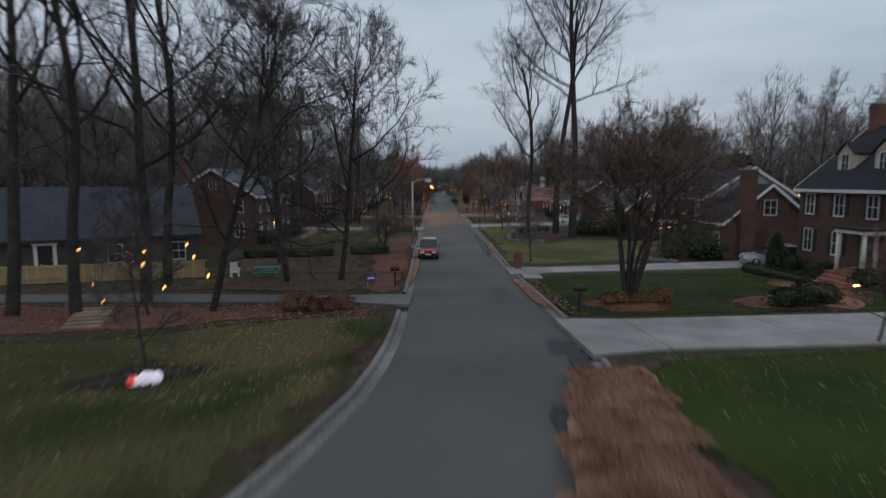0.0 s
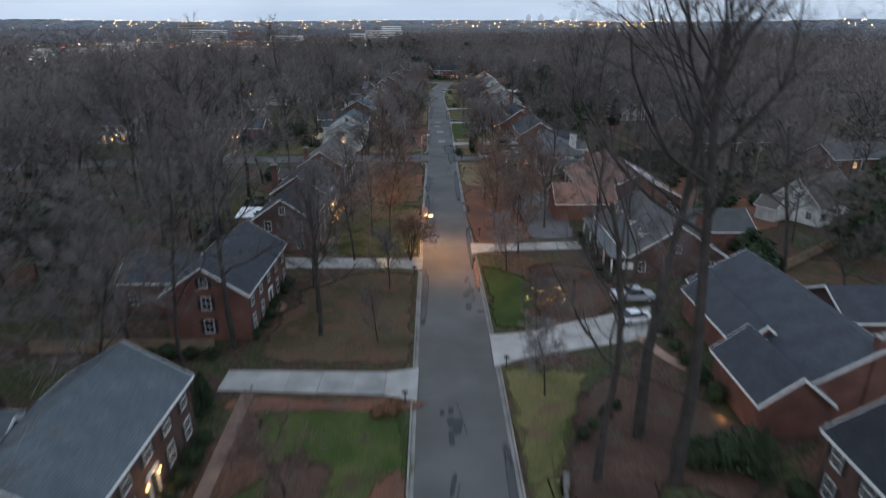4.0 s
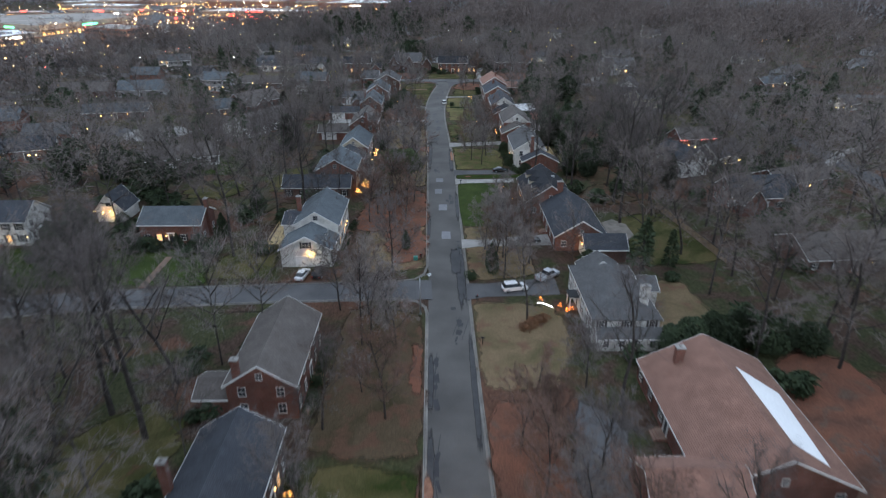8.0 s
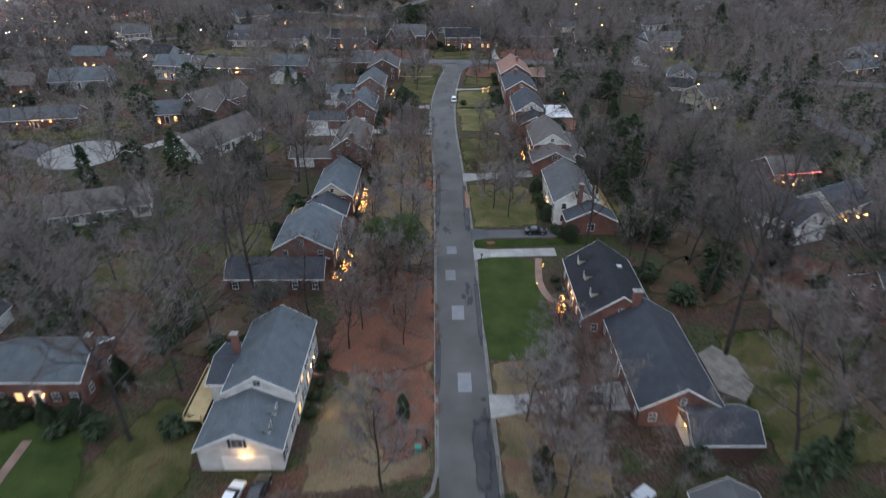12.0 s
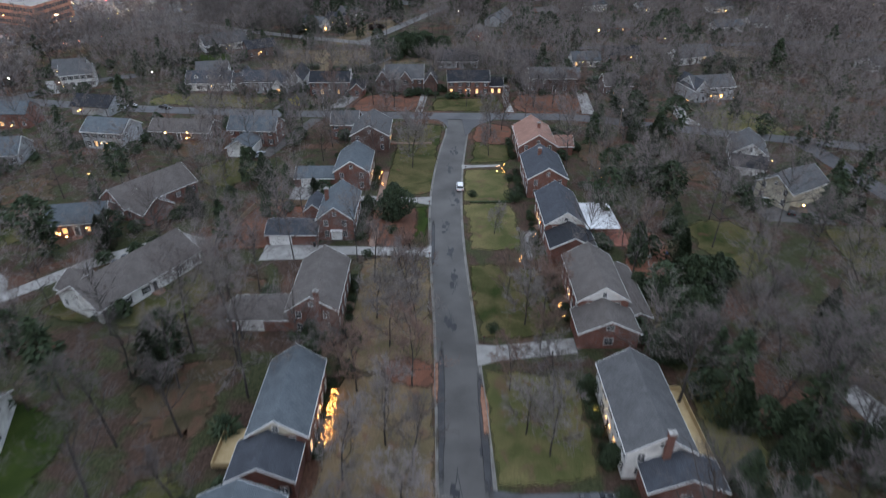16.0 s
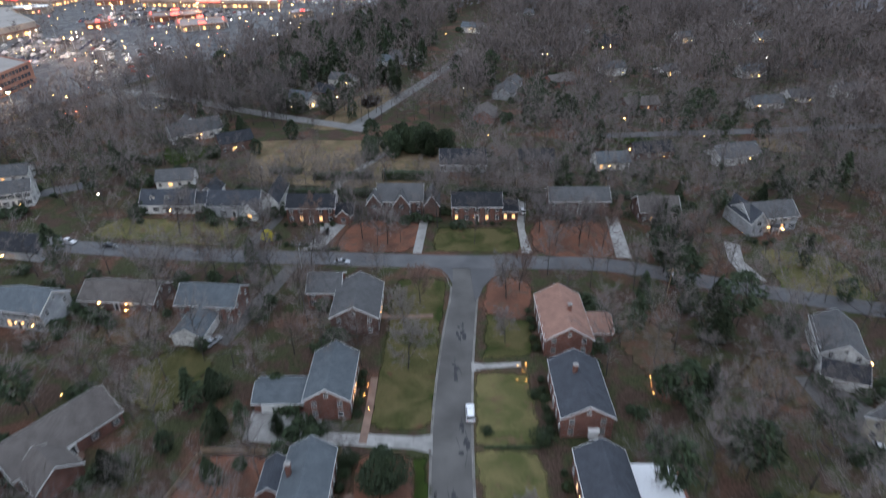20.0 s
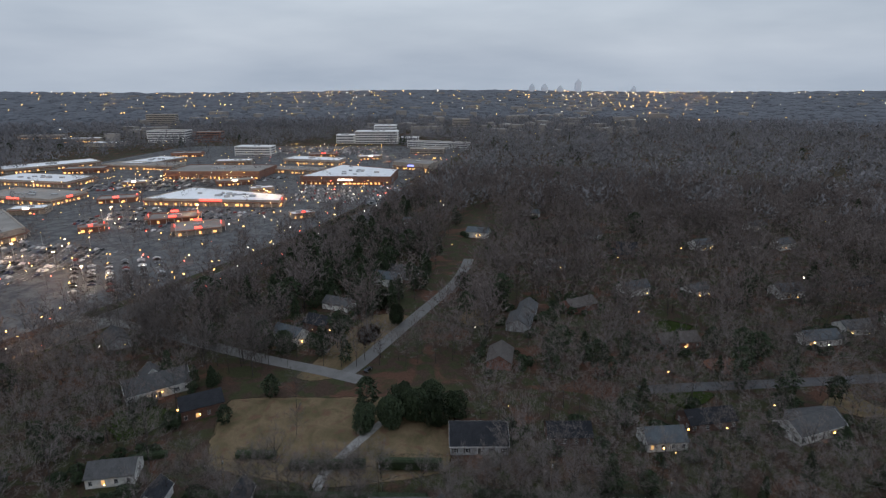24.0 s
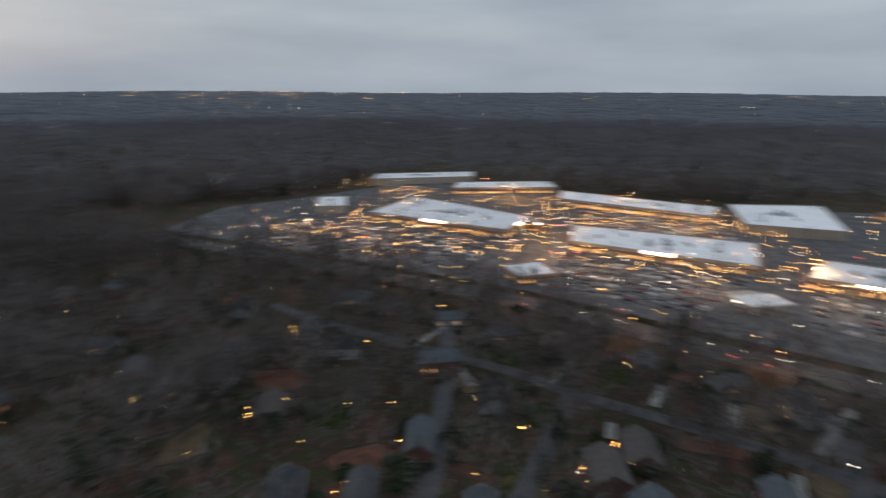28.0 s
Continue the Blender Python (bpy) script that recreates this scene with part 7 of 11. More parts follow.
for x_, y_, s_ in ((41, 300, 1.1), (45, 309, 1.2), (38, 294, 0.9), (47, 322, 1.0), (50, 336, 0.9), (36, 352, 0.7), (52, 366, 1.0), (60, 384, 1.1), (66, 398, 1.0), (58, 396, 1.0), (40, 277, 1.0), (36, 266, 0.9), (44, 270, 0.9), (60, 250, 1.0),
                   (-50, 356, 0.9), (-54, 366, 0.9), (-48, 345, 0.7), (-38, 356, 0.6), (-66, 345, 0.9), (-96, 260, 1.0), (-104, 254, 1.2), (-90, 256, 1.0), (-110, 262, 1.0), (-72, 208, 0.7), (-50, 219, 0.6), (-46, 232, 0.8), (-56, 211, 0.35), (-62, 211, 0.35),
                   (-34, 500, 1.1), (-26, 503, 1.2), (-18, 506, 1.3), (-10, 502, 1.2), (-4, 508, 1.1), (-22, 512, 1.2), (-12, 514, 1.2), (-76, 560, 1.1), (-60, 566, 1.0), (-96, 530, 0.9), (-30, 590, 1.1), (-38, 610, 1.2), (4, 640, 1.1), (20, 620, 1.0),
                   (66, 300, 1.0), (110, 288, 1.1), (96, 340, 0.8), (130, 330, 1.0), (120, 360, 1.0), (70, 430, 0.9), (104, 454, 1.0), (118, 470, 1.0), (150, 440, 1.0)):
    evergreen("cedar" if s_ < 1.05 else "magnolia", "dark evergreen tree in a back garden", x_, y_, s_, (x_ * 51) % 360)


def near_house(x, y):
    return any((x - a) ** 2 + (y - b) ** 2 < k * k for a, b, k in HOUSES)


def in_garden(x, y, south=5.0, more=4.5):
    """The open ground round a house, wider to the south to keep it in the camera's view."""
    return any((x - a) ** 2 + (y - b + south) ** 2 < (k + more) ** 2 for a, b, k in HOUSES)


def on_road(x, y):
    if -80 < y < 418 and west(y) - 4 < x < east(y) + 4:
        return True
    if abs(x) < 22 and y < 418 and y > -20:
        return True
    if -62 < x < 0 and 27 < y < 36 or -14 < x and y < 37:
        return True
    if -150 < x < 0 and 180 < y < 205:
        return True
    if 412 < y - 0.05 * abs(x + 10) < 440 and -160 < x < 130:
        return True
    if -96 < x < 4 and 468 < y < 545:
        return True
    return abs(x - np.interp(y, [-80, 100, 232, 338, 414, 500, 575, 640, 760, 900], [-420, -372, -334, -300, -262, -222, -185, -150, -100, -60])) < 20


rnd = random.Random(42)


def blade_tree(seed, h, limbs, blades, wide, spread=1.0, long=0.08, stems=1):
    """A light bare tree as arrays of triangles: stem, limbs and a haze of fine twigs."""
    r = random.Random(seed)
    v, f, tv, tf = [], [], [], []

    def spike(vs, fs, p, q, w):
        d = (q - p).normalized()
        a = d.orthogonal().normalized()
        b = d.cross(a)
        k = len(vs)
        vs.extend((p + a * w, p + (b * 0.87 - a * 0.5) * w, p - (b * 0.87 + a * 0.5) * w, q))
        fs.extend(((k, k + 1, k + 3), (k + 1, k + 2, k + 3), (k + 2, k, k + 3)))

    def blade(p, q, w):
        d = q - p
        a = d.cross(Vector((r.gauss(0, 1), r.gauss(0, 1), r.gauss(0, 1)))).normalized() * w
        k = len(tv)
        tv.extend((p + a, p - a, q))
        tf.append((k, k + 1, k + 2))

    o = Vector((0, 0, 0))
    top = Vector((r.uniform(-0.05, 0.05) * h, r.uniform(-0.05, 0.05) * h, h * 0.9))
    spike(v, f, o, top, h * 0.010)
    each = blades // (limbs * 4)
    for i in range(limbs):
        rel = (i + r.random()) / limbs
        a, tilt = i * 2.4 + r.uniform(-0.5, 0.5), 1.2 - 0.75 * rel
        p = o.lerp(top, 0.32 + 0.62 * rel)
        d = Vector((math.cos(a) * math.sin(tilt), math.sin(a) * math.sin(tilt), math.cos(tilt))).normalized()
        ln = h * r.uniform(0.34, 0.50) * (1 - 0.45 * rel) * (0.75 + 0.25 * min(1, rel * 4)) * spread
        q = p + d * ln + Vector((0, 0, ln * 0.12))
        if stems:
            spike(v, f, p, q, h * 0.006)
        for k in range(4):
            g0 = p.lerp(q, 0.25 + 0.22 * k)
            e0 = swing(d, r.uniform(0.4, 1.0) * (k < 3), r)
            g1 = g0 + e0 * ln * r.uniform(0.28, 0.45)
            if stems > 1:
                spike(v, f, g0, g1, h * 0.0028)
            for j in range(each):
                g = g0.lerp(g1, r.uniform(0.1, 1.0)) + Vector((r.gauss(0, 1), r.gauss(0, 1), r.gauss(0, 1))) * (h * 0.022)
                blade(g, g + (swing(e0, r.uniform(0.2, 1.3), r) + Vector((0, 0, 0.2))) * (h * long * r.uniform(0.5, 1.4)), wide)
    return np.array([tuple(x) for x in v]), np.array(f), np.array([tuple(x) for x in tv]), np.array(tf)


def plant(protos, spots, name, label, twig_material):
    """Many light trees joined into two meshes: the stems and the twigs."""
    sv, sf, cv, cf, ks, kc = [], [], [], [], 0, 0
    for x, y, z, size, turn, which in spots:
        v, f, tv, tf = protos[which % len(protos)]
        c, s = math.cos(turn), math.sin(turn)
        m = (np.array([[c, -s, 0], [s, c, 0], [0, 0, 1]]) * size).T
        sv.append(v @ m + (x, y, z))
        sf.append(f + ks)
        ks += len(v)
        cv.append(tv @ m + (x, y, z))
        cf.append(tf + kc)
        kc += len(tv)
    top = thing(name, label, "trees", kind="stuff")
    tagged(part("stems", fast_mesh("stems", np.concatenate(sv), np.concatenate(sf), M_BARK), top), kind="stuff")
    tagged(part("twigs", fast_mesh("twigs", np.concatenate(cv), np.concatenate(cf), twig_material), top), kind="stuff")


LITE = [blade_tree(191 + i, 13.5 + i, 10, 400, 0.062, 1.2, 0.085) for i in range(6)]
FINE = [blade_tree(241 + i, 15 + i, 14, 1344, 0.027, 1.1, 0.072, 2) for i in range(6)]
fine_spots = []
count, tries, spots = 0, 0, []
grid = {}


def crowded(x, y, d):
    a, b = int(x // 11), int(y // 11)
    return any((x - p) ** 2 + (y - q) ** 2 < d * d for i in (a - 1, a, a + 1) for j in (b - 1, b, b + 1) for p, q in grid.get((i, j), ()))


def mark(x, y):
    grid.setdefault((int(x // 11), int(y // 11)), []).append((x, y))


for x, y in TREES:
    mark(x, y)
near_trees = 0
while count < 2100 and tries < 90000:
    tries += 1
    x, y = rnd.uniform(-178, 178), rnd.uniform(4, 566)
    bank = -70 < x < -14 and y < 125
    gap = (13.0 if y < 60 else 7.5) if bank else 12.0 if x > 28 and y < 75 else 10.0 if x > 28 and y < 230 else ((8.4 if x < 0 else 8.0) if 190 < y < 420 else 7.2 if y < 420 else 6.2) + 5.0 * noise.noise(Vector((x * 0.02, y * 0.02, 3)))
    if near_house(x, y) or on_road(x, y) or crowded(x, y, max(gap, 4.4)) or (45 < x < 58 and 138 < y < 170) or (20 < x < 62 and y < 64) or (not bank and in_garden(x, y, 5.5, 3.5)) or (-102 < x < -50 and 186 < y < 214) or (-82 < x < -34 and 172 < y < 190):
        continue
    near = abs(x) < 62 and y < 300
    tall = rnd.uniform(0.8, 1.25) if bank else rnd.uniform(0.75, 1.0) if x > 20 and y < 110 else rnd.uniform(1.05, 1.5) if abs(x) > 33 and y < 250 else rnd.uniform(0.65, 1.1)
    mark(x, y)
    if near and near_trees < 190 and rnd.random() < 0.7:
        near_trees += 1
        tree(WOODS if rnd.random() < 0.75 else OAKS, "bare winter tree in a wooded back garden", x, y, tall, rnd.uniform(0, 360), rnd.uniform(-3, 3), rnd.randrange(4))
    else:
        (fine_spots if abs(x) < 80 and y < 470 else spots).append((x, y, 0.1, tall, rnd.uniform(0, 6.28), rnd.randrange(6)))
    count += 1
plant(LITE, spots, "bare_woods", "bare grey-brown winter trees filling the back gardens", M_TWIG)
plant(FINE, fine_spots, "garden_woods", "fine-twigged bare trees behind the street's houses", M_TWIG)

# ---- vehicles ----
PAINT = {c: gloss(c + "_car_paint", v, 0.25, 0.0, 0.6) for c, v in {"red": (0.31, 0.030, 0.018), "white": (0.72, 0.72, 0.73), "silver": (0.38, 0.39, 0.41), "black": (0.012, 0.013, 0.015), "blue": (0.03, 0.05, 0.12)}.items()}
M_TYRE = surface("tyre", (0.012, 0.012, 0.012), (0.022, 0.022, 0.022), 0.9, 3, 20, 0.1)
M_RIM = gloss("alloy", (0.45, 0.46, 0.47), 0.3, 0.9)
M_CARGLASS = gloss("car_glass", (0.02, 0.024, 0.03), 0.05)
M_LAMP = gloss("lamp_lens", (0.75, 0.76, 0.78), 0.15)
M_TAIL = gloss("tail_lens", (0.35, 0.02, 0.015), 0.2)
TYRE = tube_mesh("tyre", M_TYRE, [(0, -0.12, 0), (0, -0.09, 0), (0, 0.09, 0), (0, 0.12, 0)], [0.28, 0.34, 0.34, 0.28], 16)
RIM = tube_mesh("rim", M_RIM, [(0, -0.125, 0), (0, 0.125, 0)], [0.2, 0.2], 10)


def loft(name, rows, material, bevel=0.04):
    """A body from cross sections: (x, half width below, half width above, z below, z above)."""
    bm = bmesh.new()
    rings = []
    for x, wb, wt, zb, zt in rows:
        rings.append([bm.verts.new(p) for p in ((x, -wb, zb), (x, wb, zb), (x, wb, zb + (zt - zb) * 0.55), (x, wt, zt), (x, -wt, zt), (x, -wb, zb + (zt - zb) * 0.55))])
    for a, b in zip(rings, rings[1:]):
        for k in range(6):
            bm.faces.new((a[k], a[(k + 1) % 6], b[(k + 1) % 6], b[k]))
    bm.faces.new(rings[0][::-1])
    bm.faces.new(rings[-1])
    bmesh.ops.recalc_face_normals(bm, faces=bm.faces)
    if bevel:
        bmesh.ops.bevel(bm, geom=[e for e in bm.edges if e.calc_face_angle(0) > 0.5], offset=bevel, segments=2, affect="EDGES")
    return bm_mesh(name, bm, material, False)


def car(label, x, y, turn, paint, form="sedan", category="car", z=0.2):
    """A parked vehicle, its nose towards local +x."""
    c = thing("pickup_truck" if form == "pickup" else "car", label, category, at=pose(x, y, z, 0, 0, turn), group="parked vehicles")
    m = PAINT[paint]
    key = ("car", paint, form)
    if key not in CACHE:
        if form == "pickup":
            body = [(-2.75, 0.85, 0.88, 0.5, 1.05), (-2.6, 0.95, 0.93, 0.38, 1.08), (0.7, 0.97, 0.95, 0.36, 1.08), (1.1, 0.97, 0.93, 0.36, 1.1), (2.5, 0.96, 0.84, 0.36, 1.02), (2.75, 0.86, 0.78, 0.46, 0.9)]
            cab, roof = [(-0.75, 0.86, 0.72, 1.06, 1.1), (-0.6, 0.86, 0.70, 1.06, 1.76), (0.75, 0.86, 0.70, 1.06, 1.76), (1.35, 0.86, 0.74, 1.06, 1.12)], (-0.62, 0.78, -0.70, 0.70, 1.75, 1.82)
            ax, extra = (-1.75, 1.8), [(-2.62, -0.85, -0.95, -0.87, 1.05, 1.25), (-2.62, -0.85, 0.87, 0.95, 1.05, 1.25), (-2.72, -2.62, -0.95, 0.95, 1.05, 1.25)]
        elif form == "suv":
            body = [(-2.35, 0.8, 0.82, 0.5, 1.0), (-2.2, 0.93, 0.9, 0.34, 1.05), (1.0, 0.95, 0.92, 0.32, 1.05), (2.15, 0.92, 0.8, 0.34, 0.95), (2.4, 0.8, 0.72, 0.42, 0.8)]
            cab, roof = [(-2.2, 0.84, 0.72, 1.03, 1.1), (-1.95, 0.84, 0.68, 1.03, 1.68), (0.35, 0.84, 0.68, 1.03, 1.68), (1.15, 0.84, 0.72, 1.03, 1.08)], (-1.95, 0.4, -0.68, 0.68, 1.67, 1.74)
            ax, extra = (-1.45, 1.5), [(-1.7, 0.2, -0.62, -0.58, 1.76, 1.82), (-1.7, 0.2, 0.58, 0.62, 1.76, 1.82)]
        else:
            body = [(-2.3, 0.78, 0.78, 0.46, 0.9), (-2.15, 0.88, 0.84, 0.3, 0.95), (0.9, 0.9, 0.87, 0.28, 0.93), (2.1, 0.88, 0.76, 0.3, 0.82), (2.35, 0.76, 0.66, 0.38, 0.68)]
            cab, roof = [(-1.75, 0.8, 0.68, 0.92, 0.96), (-1.05, 0.8, 0.62, 0.92, 1.42), (0.2, 0.8, 0.62, 0.92, 1.42), (1.1, 0.8, 0.68, 0.92, 0.95)], (-1.05, 0.24, -0.62, 0.62, 1.41, 1.46)
            ax, extra = (-1.35, 1.4), []
        CACHE[key] = (loft("body", body, m), loft("glasshouse", cab, M_CARGLASS, 0.02), boxes("roof", m, roof, bevel=0.02), ax, [boxes("rail", m, e, bevel=0.01) for e in extra], body)
    body, cab, roof, ax, extra, sec = CACHE[key]
    part("body", body, c)
    part("glasshouse", cab, c, "dark tinted windows")
    part("roof", roof, c)
    for e in extra:
        part("bed_rail" if form == "pickup" else "roof_rail", e, c)
    w = sec[1][1] - 0.08
    for a in ax:
        for s in (-1, 1):
            t = part("wheel", TYRE, c, at=Matrix.Translation((a, s * w, 0.34)))
            part("rim", RIM, t)
    if "carbits" not in CACHE:
        CACHE["carbits"] = (boxes("headlight", M_LAMP, (0, 0.05, -0.2, 0.2, -0.09, 0.09), bevel=0.015), boxes("tail_light", M_TAIL, (-0.05, 0, -0.13, 0.13, -0.12, 0.12), bevel=0.015), boxes("plate", M_TRIM, (0, 0.02, -0.26, 0.26, -0.06, 0.06)),
                            boxes("bumper", M_BLACK, (0, 0.1, -0.72, 0.72, -0.1, 0.1), bevel=0.03), boxes("mirror", M_BLACK, (-0.08, 0.08, -0.1, 0.1, -0.07, 0.07), bevel=0.02))
    hl, tl, pl, bu, mi = CACHE["carbits"]
    nose, tail, zn = sec[-1][0], sec[0][0], (sec[-1][3] + sec[-1][4]) / 2
    for s in (-1, 1):
        part("headlight", hl, c, at=Matrix.Translation((nose - 0.02, s * 0.56, zn + 0.06)))
        part("tail_light", tl, c, at=Matrix.Translation((tail + 0.03, s * 0.66, zn + 0.1)))
        part("mirror", mi, c, at=Matrix.Translation((cab.vertices[0].co.x + 2.6 if False else ax[1] - 0.55, s * 1.02, sec[2][4] + 0.05)))
    part("grille", bu, c, "black grille", at=Matrix.Translation((nose - 0.06, 0, zn - 0.12)))
    part("plate", pl, c, at=Matrix.Translation((nose + 0.035, 0, zn - 0.16)))
    return c


car("red pickup truck parked at the curb", -1.35, 57.4, -90, "red", "pickup", "pickup truck", 0.04)
car("white sport utility car on a grey driveway", 11.7, 194.2, 12, "white", "suv")
car("silver pickup truck parked by a white house", 18.6, 198.8, 40, "silver", "pickup", "pickup truck")
car("white sedan parked in front of a garage", -28.6, 199.6, 80, "white", "sedan")
car("dark car parked beside a white sedan", -25.6, 200.4, 85, "black", "suv")
car("dark sedan on a driveway by a brick wing", 16.0, 264.2, 0, "black", "sedan")
car("white car parked at the curb of the street", 0.6, 361, 90, "white", "suv", z=0.04)
car("dark car in front of a long roofed house", -65, 330.4, 10, "black", "suv")
car("silver pickup truck under tall trees", 23.4, 108.3, 5, "silver", "pickup", "pickup truck")
car("white sedan on a wide driveway", 22.0, 102.6, 15, "white", "sedan")
car("dark car near a brick garage", 17.5, 215.2, 5, "black", "sedan")
car("grey car on the cross street", -34.5, 419.6, 0, "silver", "sedan")
car("white van on a driveway across the junction", 22.4, 452, 90, "white", "suv")
car("silver car beside a brick house", -60.5, 384, 60, "silver", "sedan")
car("white car on the verge of the cross street", -121, 432, -15, "white", "sedan")
car("dark car on the cross street", -107, 429.5, -10, "black", "sedan")
car("dark car on a side drive", 84, 346, 60, "black", "suv")
car("white car on an asphalt drive", 80, 352, 70, "white", "sedan")
car("silver car beside a house under trees", 28.4, 50.2, 170, "silver", "suv")
car("dark car driving up the far street", -38, 542, 65, "black", "sedan", z=0.22)
car("white car beside a back garden house", 90, 300, 30, "white", "sedan")

# ---- street furniture ----
def street_lamp(label, x, y, turn, lit, high=7.2):
    s = thing("street_lamp", label, "street lamp", at=pose(x, y, 0.1, 0, 0, turn))
    part("pole", tube_mesh("pole", M_METAL, [(0, 0, 0), (0, 0, high)], [0.11, 0.07], 10), s)
    part("arm", tube_mesh("arm", M_METAL, [(0, 0, high - 0.1), (0.5, 0, high + 0.25), (1.4, 0, high + 0.35)], [0.045, 0.04, 0.035], 8), s)
    part("base", boxes("base", M_METAL, (-0.17, 0.17, -0.17, 0.17, 0, 0.35), bevel=0.03), s)
    hd = part("head", boxes("head", M_METAL, (1.3, 2.05, -0.16, 0.16, high + 0.26, high + 0.42), bevel=0.05), s)
    part("lens", boxes("lens", M_SODIUM if lit else M_LAMP, (1.42, 2.0, -0.15, 0.15, high + 0.04, high + 0.255), bevel=0.05), hd, "glowing orange lens" if lit else "unlit lens")
    if lit:
        d = bpy.data.lights.new("lamp_light", "POINT")
        d.energy, d.color, d.shadow_soft_size = 4200, (1.0, 0.42, 0.10), 0.2
        o = new("lamp_light", d)
        o.parent = s
        o.location = (1.7, 0, high - 0.1)
    return s


street_lamp("grey street lamp with a curved arm, unlit", -3.3, 64.6, 0, False)
street_lamp("street lamp glowing orange among bare branches", -4.0, 124.6, 0, True, 6.0)
street_lamp("grey street lamp at the junction", -5.5, 186, 20, False)


def warm_lamp(x, y, z, watts, colour=(1.0, 0.56, 0.2)):
    d = bpy.data.lights.new("porch_light", "POINT")
    d.energy, d.color, d.shadow_soft_size = watts, colour, 0.12
    o = new("porch_light", d)
    o.location = (x, y, z)


def mailbox(label, x, y, turn, post=None, box=None):
    m = thing("mailbox", label, "mailbox", at=pose(x, y, 0.13, 0, 0, turn), group="mailboxes")
    part("post", boxes("post", post or M_BLACK, (-0.05, 0.05, -0.05, 0.05, -0.1, 1.05), bevel=0.01), m)
    bm = bmesh.new()
    add_tube(bm, [(-0.28, 0, 1.2), (0.28, 0, 1.2)], [0.13, 0.13], 12)
    part("box", bm_mesh("box", bm, box or M_BLACK, True), m)
    part("flag", boxes("flag", M_TAIL, (-0.1, 0.02, -0.15, -0.135, 1.2, 1.38)), m, "small red flag")


for l_, x_, y_ in (("black mailbox beside a lawn", 6.6, 27.8), ("black mailbox by a lane", -3.1, 37.9), ("dark mailbox by the curb", -4.0, 86.8), ("dark mailbox at a driveway", 5.9, 92.8), ("dark mailbox at a curb", -4.4, 116.5),
                   ("dark mailbox near a pine straw bed", 5.6, 133), ("white mailbox by a tan lawn", 4.6, 177), ("pale mailbox by a grey drive", 4.5, 190), ("dark mailbox on a verge", -5.9, 207), ("dark mailbox by a lawn", 3.9, 253.6),
                   ("dark mailbox by a driveway", 3.0, 297), ("dark mailbox by a drive", -7.2, 325.6), ("dark mailbox near a brick garden", -7.6, 350.8), ("dark mailbox near a walk", 2.6, 373)):
    mailbox(l_, x_, y_, 0 if x_ < 0 else 180)
pil = thing("brick_pillar", "low round-topped brick mailbox pillar", "pillar", at=pose(6.3, 48.4, 0.1))
part("shaft", boxes("shaft", M_BRICK, (-0.3, 0.3, -0.3, 0.3, 0, 1.25), (-0.26, 0.26, -0.26, 0.26, 1.25, 1.42), (-0.18, 0.18, -0.18, 0.18, 1.42, 1.52)), pil)
part("door", boxes("door", M_BLACK, (-0.315, -0.3, -0.13, 0.13, 0.9, 1.15)), pil)
drn = thing("storm_drain", "pale concrete storm drain slab at the curb", "drain", at=pose(6.5, 43.6, 0.13))
part("slab", boxes("slab", M_CONCRETE, (-0.5, 0.9, -0.9, 0.9, 0, 0.14), bevel=0.02), drn)
part("grate", boxes("grate", M_BLACK, (-0.56, -0.5, -0.7, 0.7, -0.06, 0.06)), drn)

tbl = thing("picnic_table", "green wooden picnic table on a worn lawn", "table", at=pose(-13.2, 43.8, 0.14, 0, 0, 8))
M_GREENWOOD = surface("green_painted_wood", (0.03, 0.16, 0.13), (0.06, 0.24, 0.2), 0.7, 1.0, 12, 0.2)
for i_ in range(5):
    part("top_board", boxes("top_board", M_GREENWOOD, (-0.95, 0.95, -0.37 + i_ * 0.15, -0.24 + i_ * 0.15, 0.72, 0.76), bevel=0.008), tbl)
for s_ in (-1, 1):
    part("bench_board", boxes("bench_board", M_GREENWOOD, (-0.95, 0.95, s_ * 0.7 - 0.12, s_ * 0.7 + 0.12, 0.42, 0.46), bevel=0.008), tbl)
    part("leg_frame", boxes("leg_frame", M_GREENWOOD, (s_ * 0.65 - 0.04, s_ * 0.65 + 0.04, -0.75, 0.75, 0.36, 0.42), (s_ * 0.65 - 0.04, s_ * 0.65 + 0.04, -0.42, -0.32, 0, 0.72), (s_ * 0.65 - 0.04, s_ * 0.65 + 0.04, 0.32, 0.42, 0, 0.72)), tbl)
chr_ = thing("rocking_chair", "white wooden rocking chair on a lawn", "chair", at=pose(-15.6, 43.6, 0.14, 0, 0, -60))
part("seat", boxes("seat", M_TRIM, (-0.28, 0.28, -0.27, 0.27, 0.38, 0.43), bevel=0.01), chr_)
part("backrest", boxes("backrest", M_TRIM, *[(-0.33, -0.29, -0.26 + k * 0.11, -0.18 + k * 0.11, 0.43, 1.1) for k in range(5)], (-0.34, -0.29, -0.28, 0.28, 1.02, 1.1)), chr_)
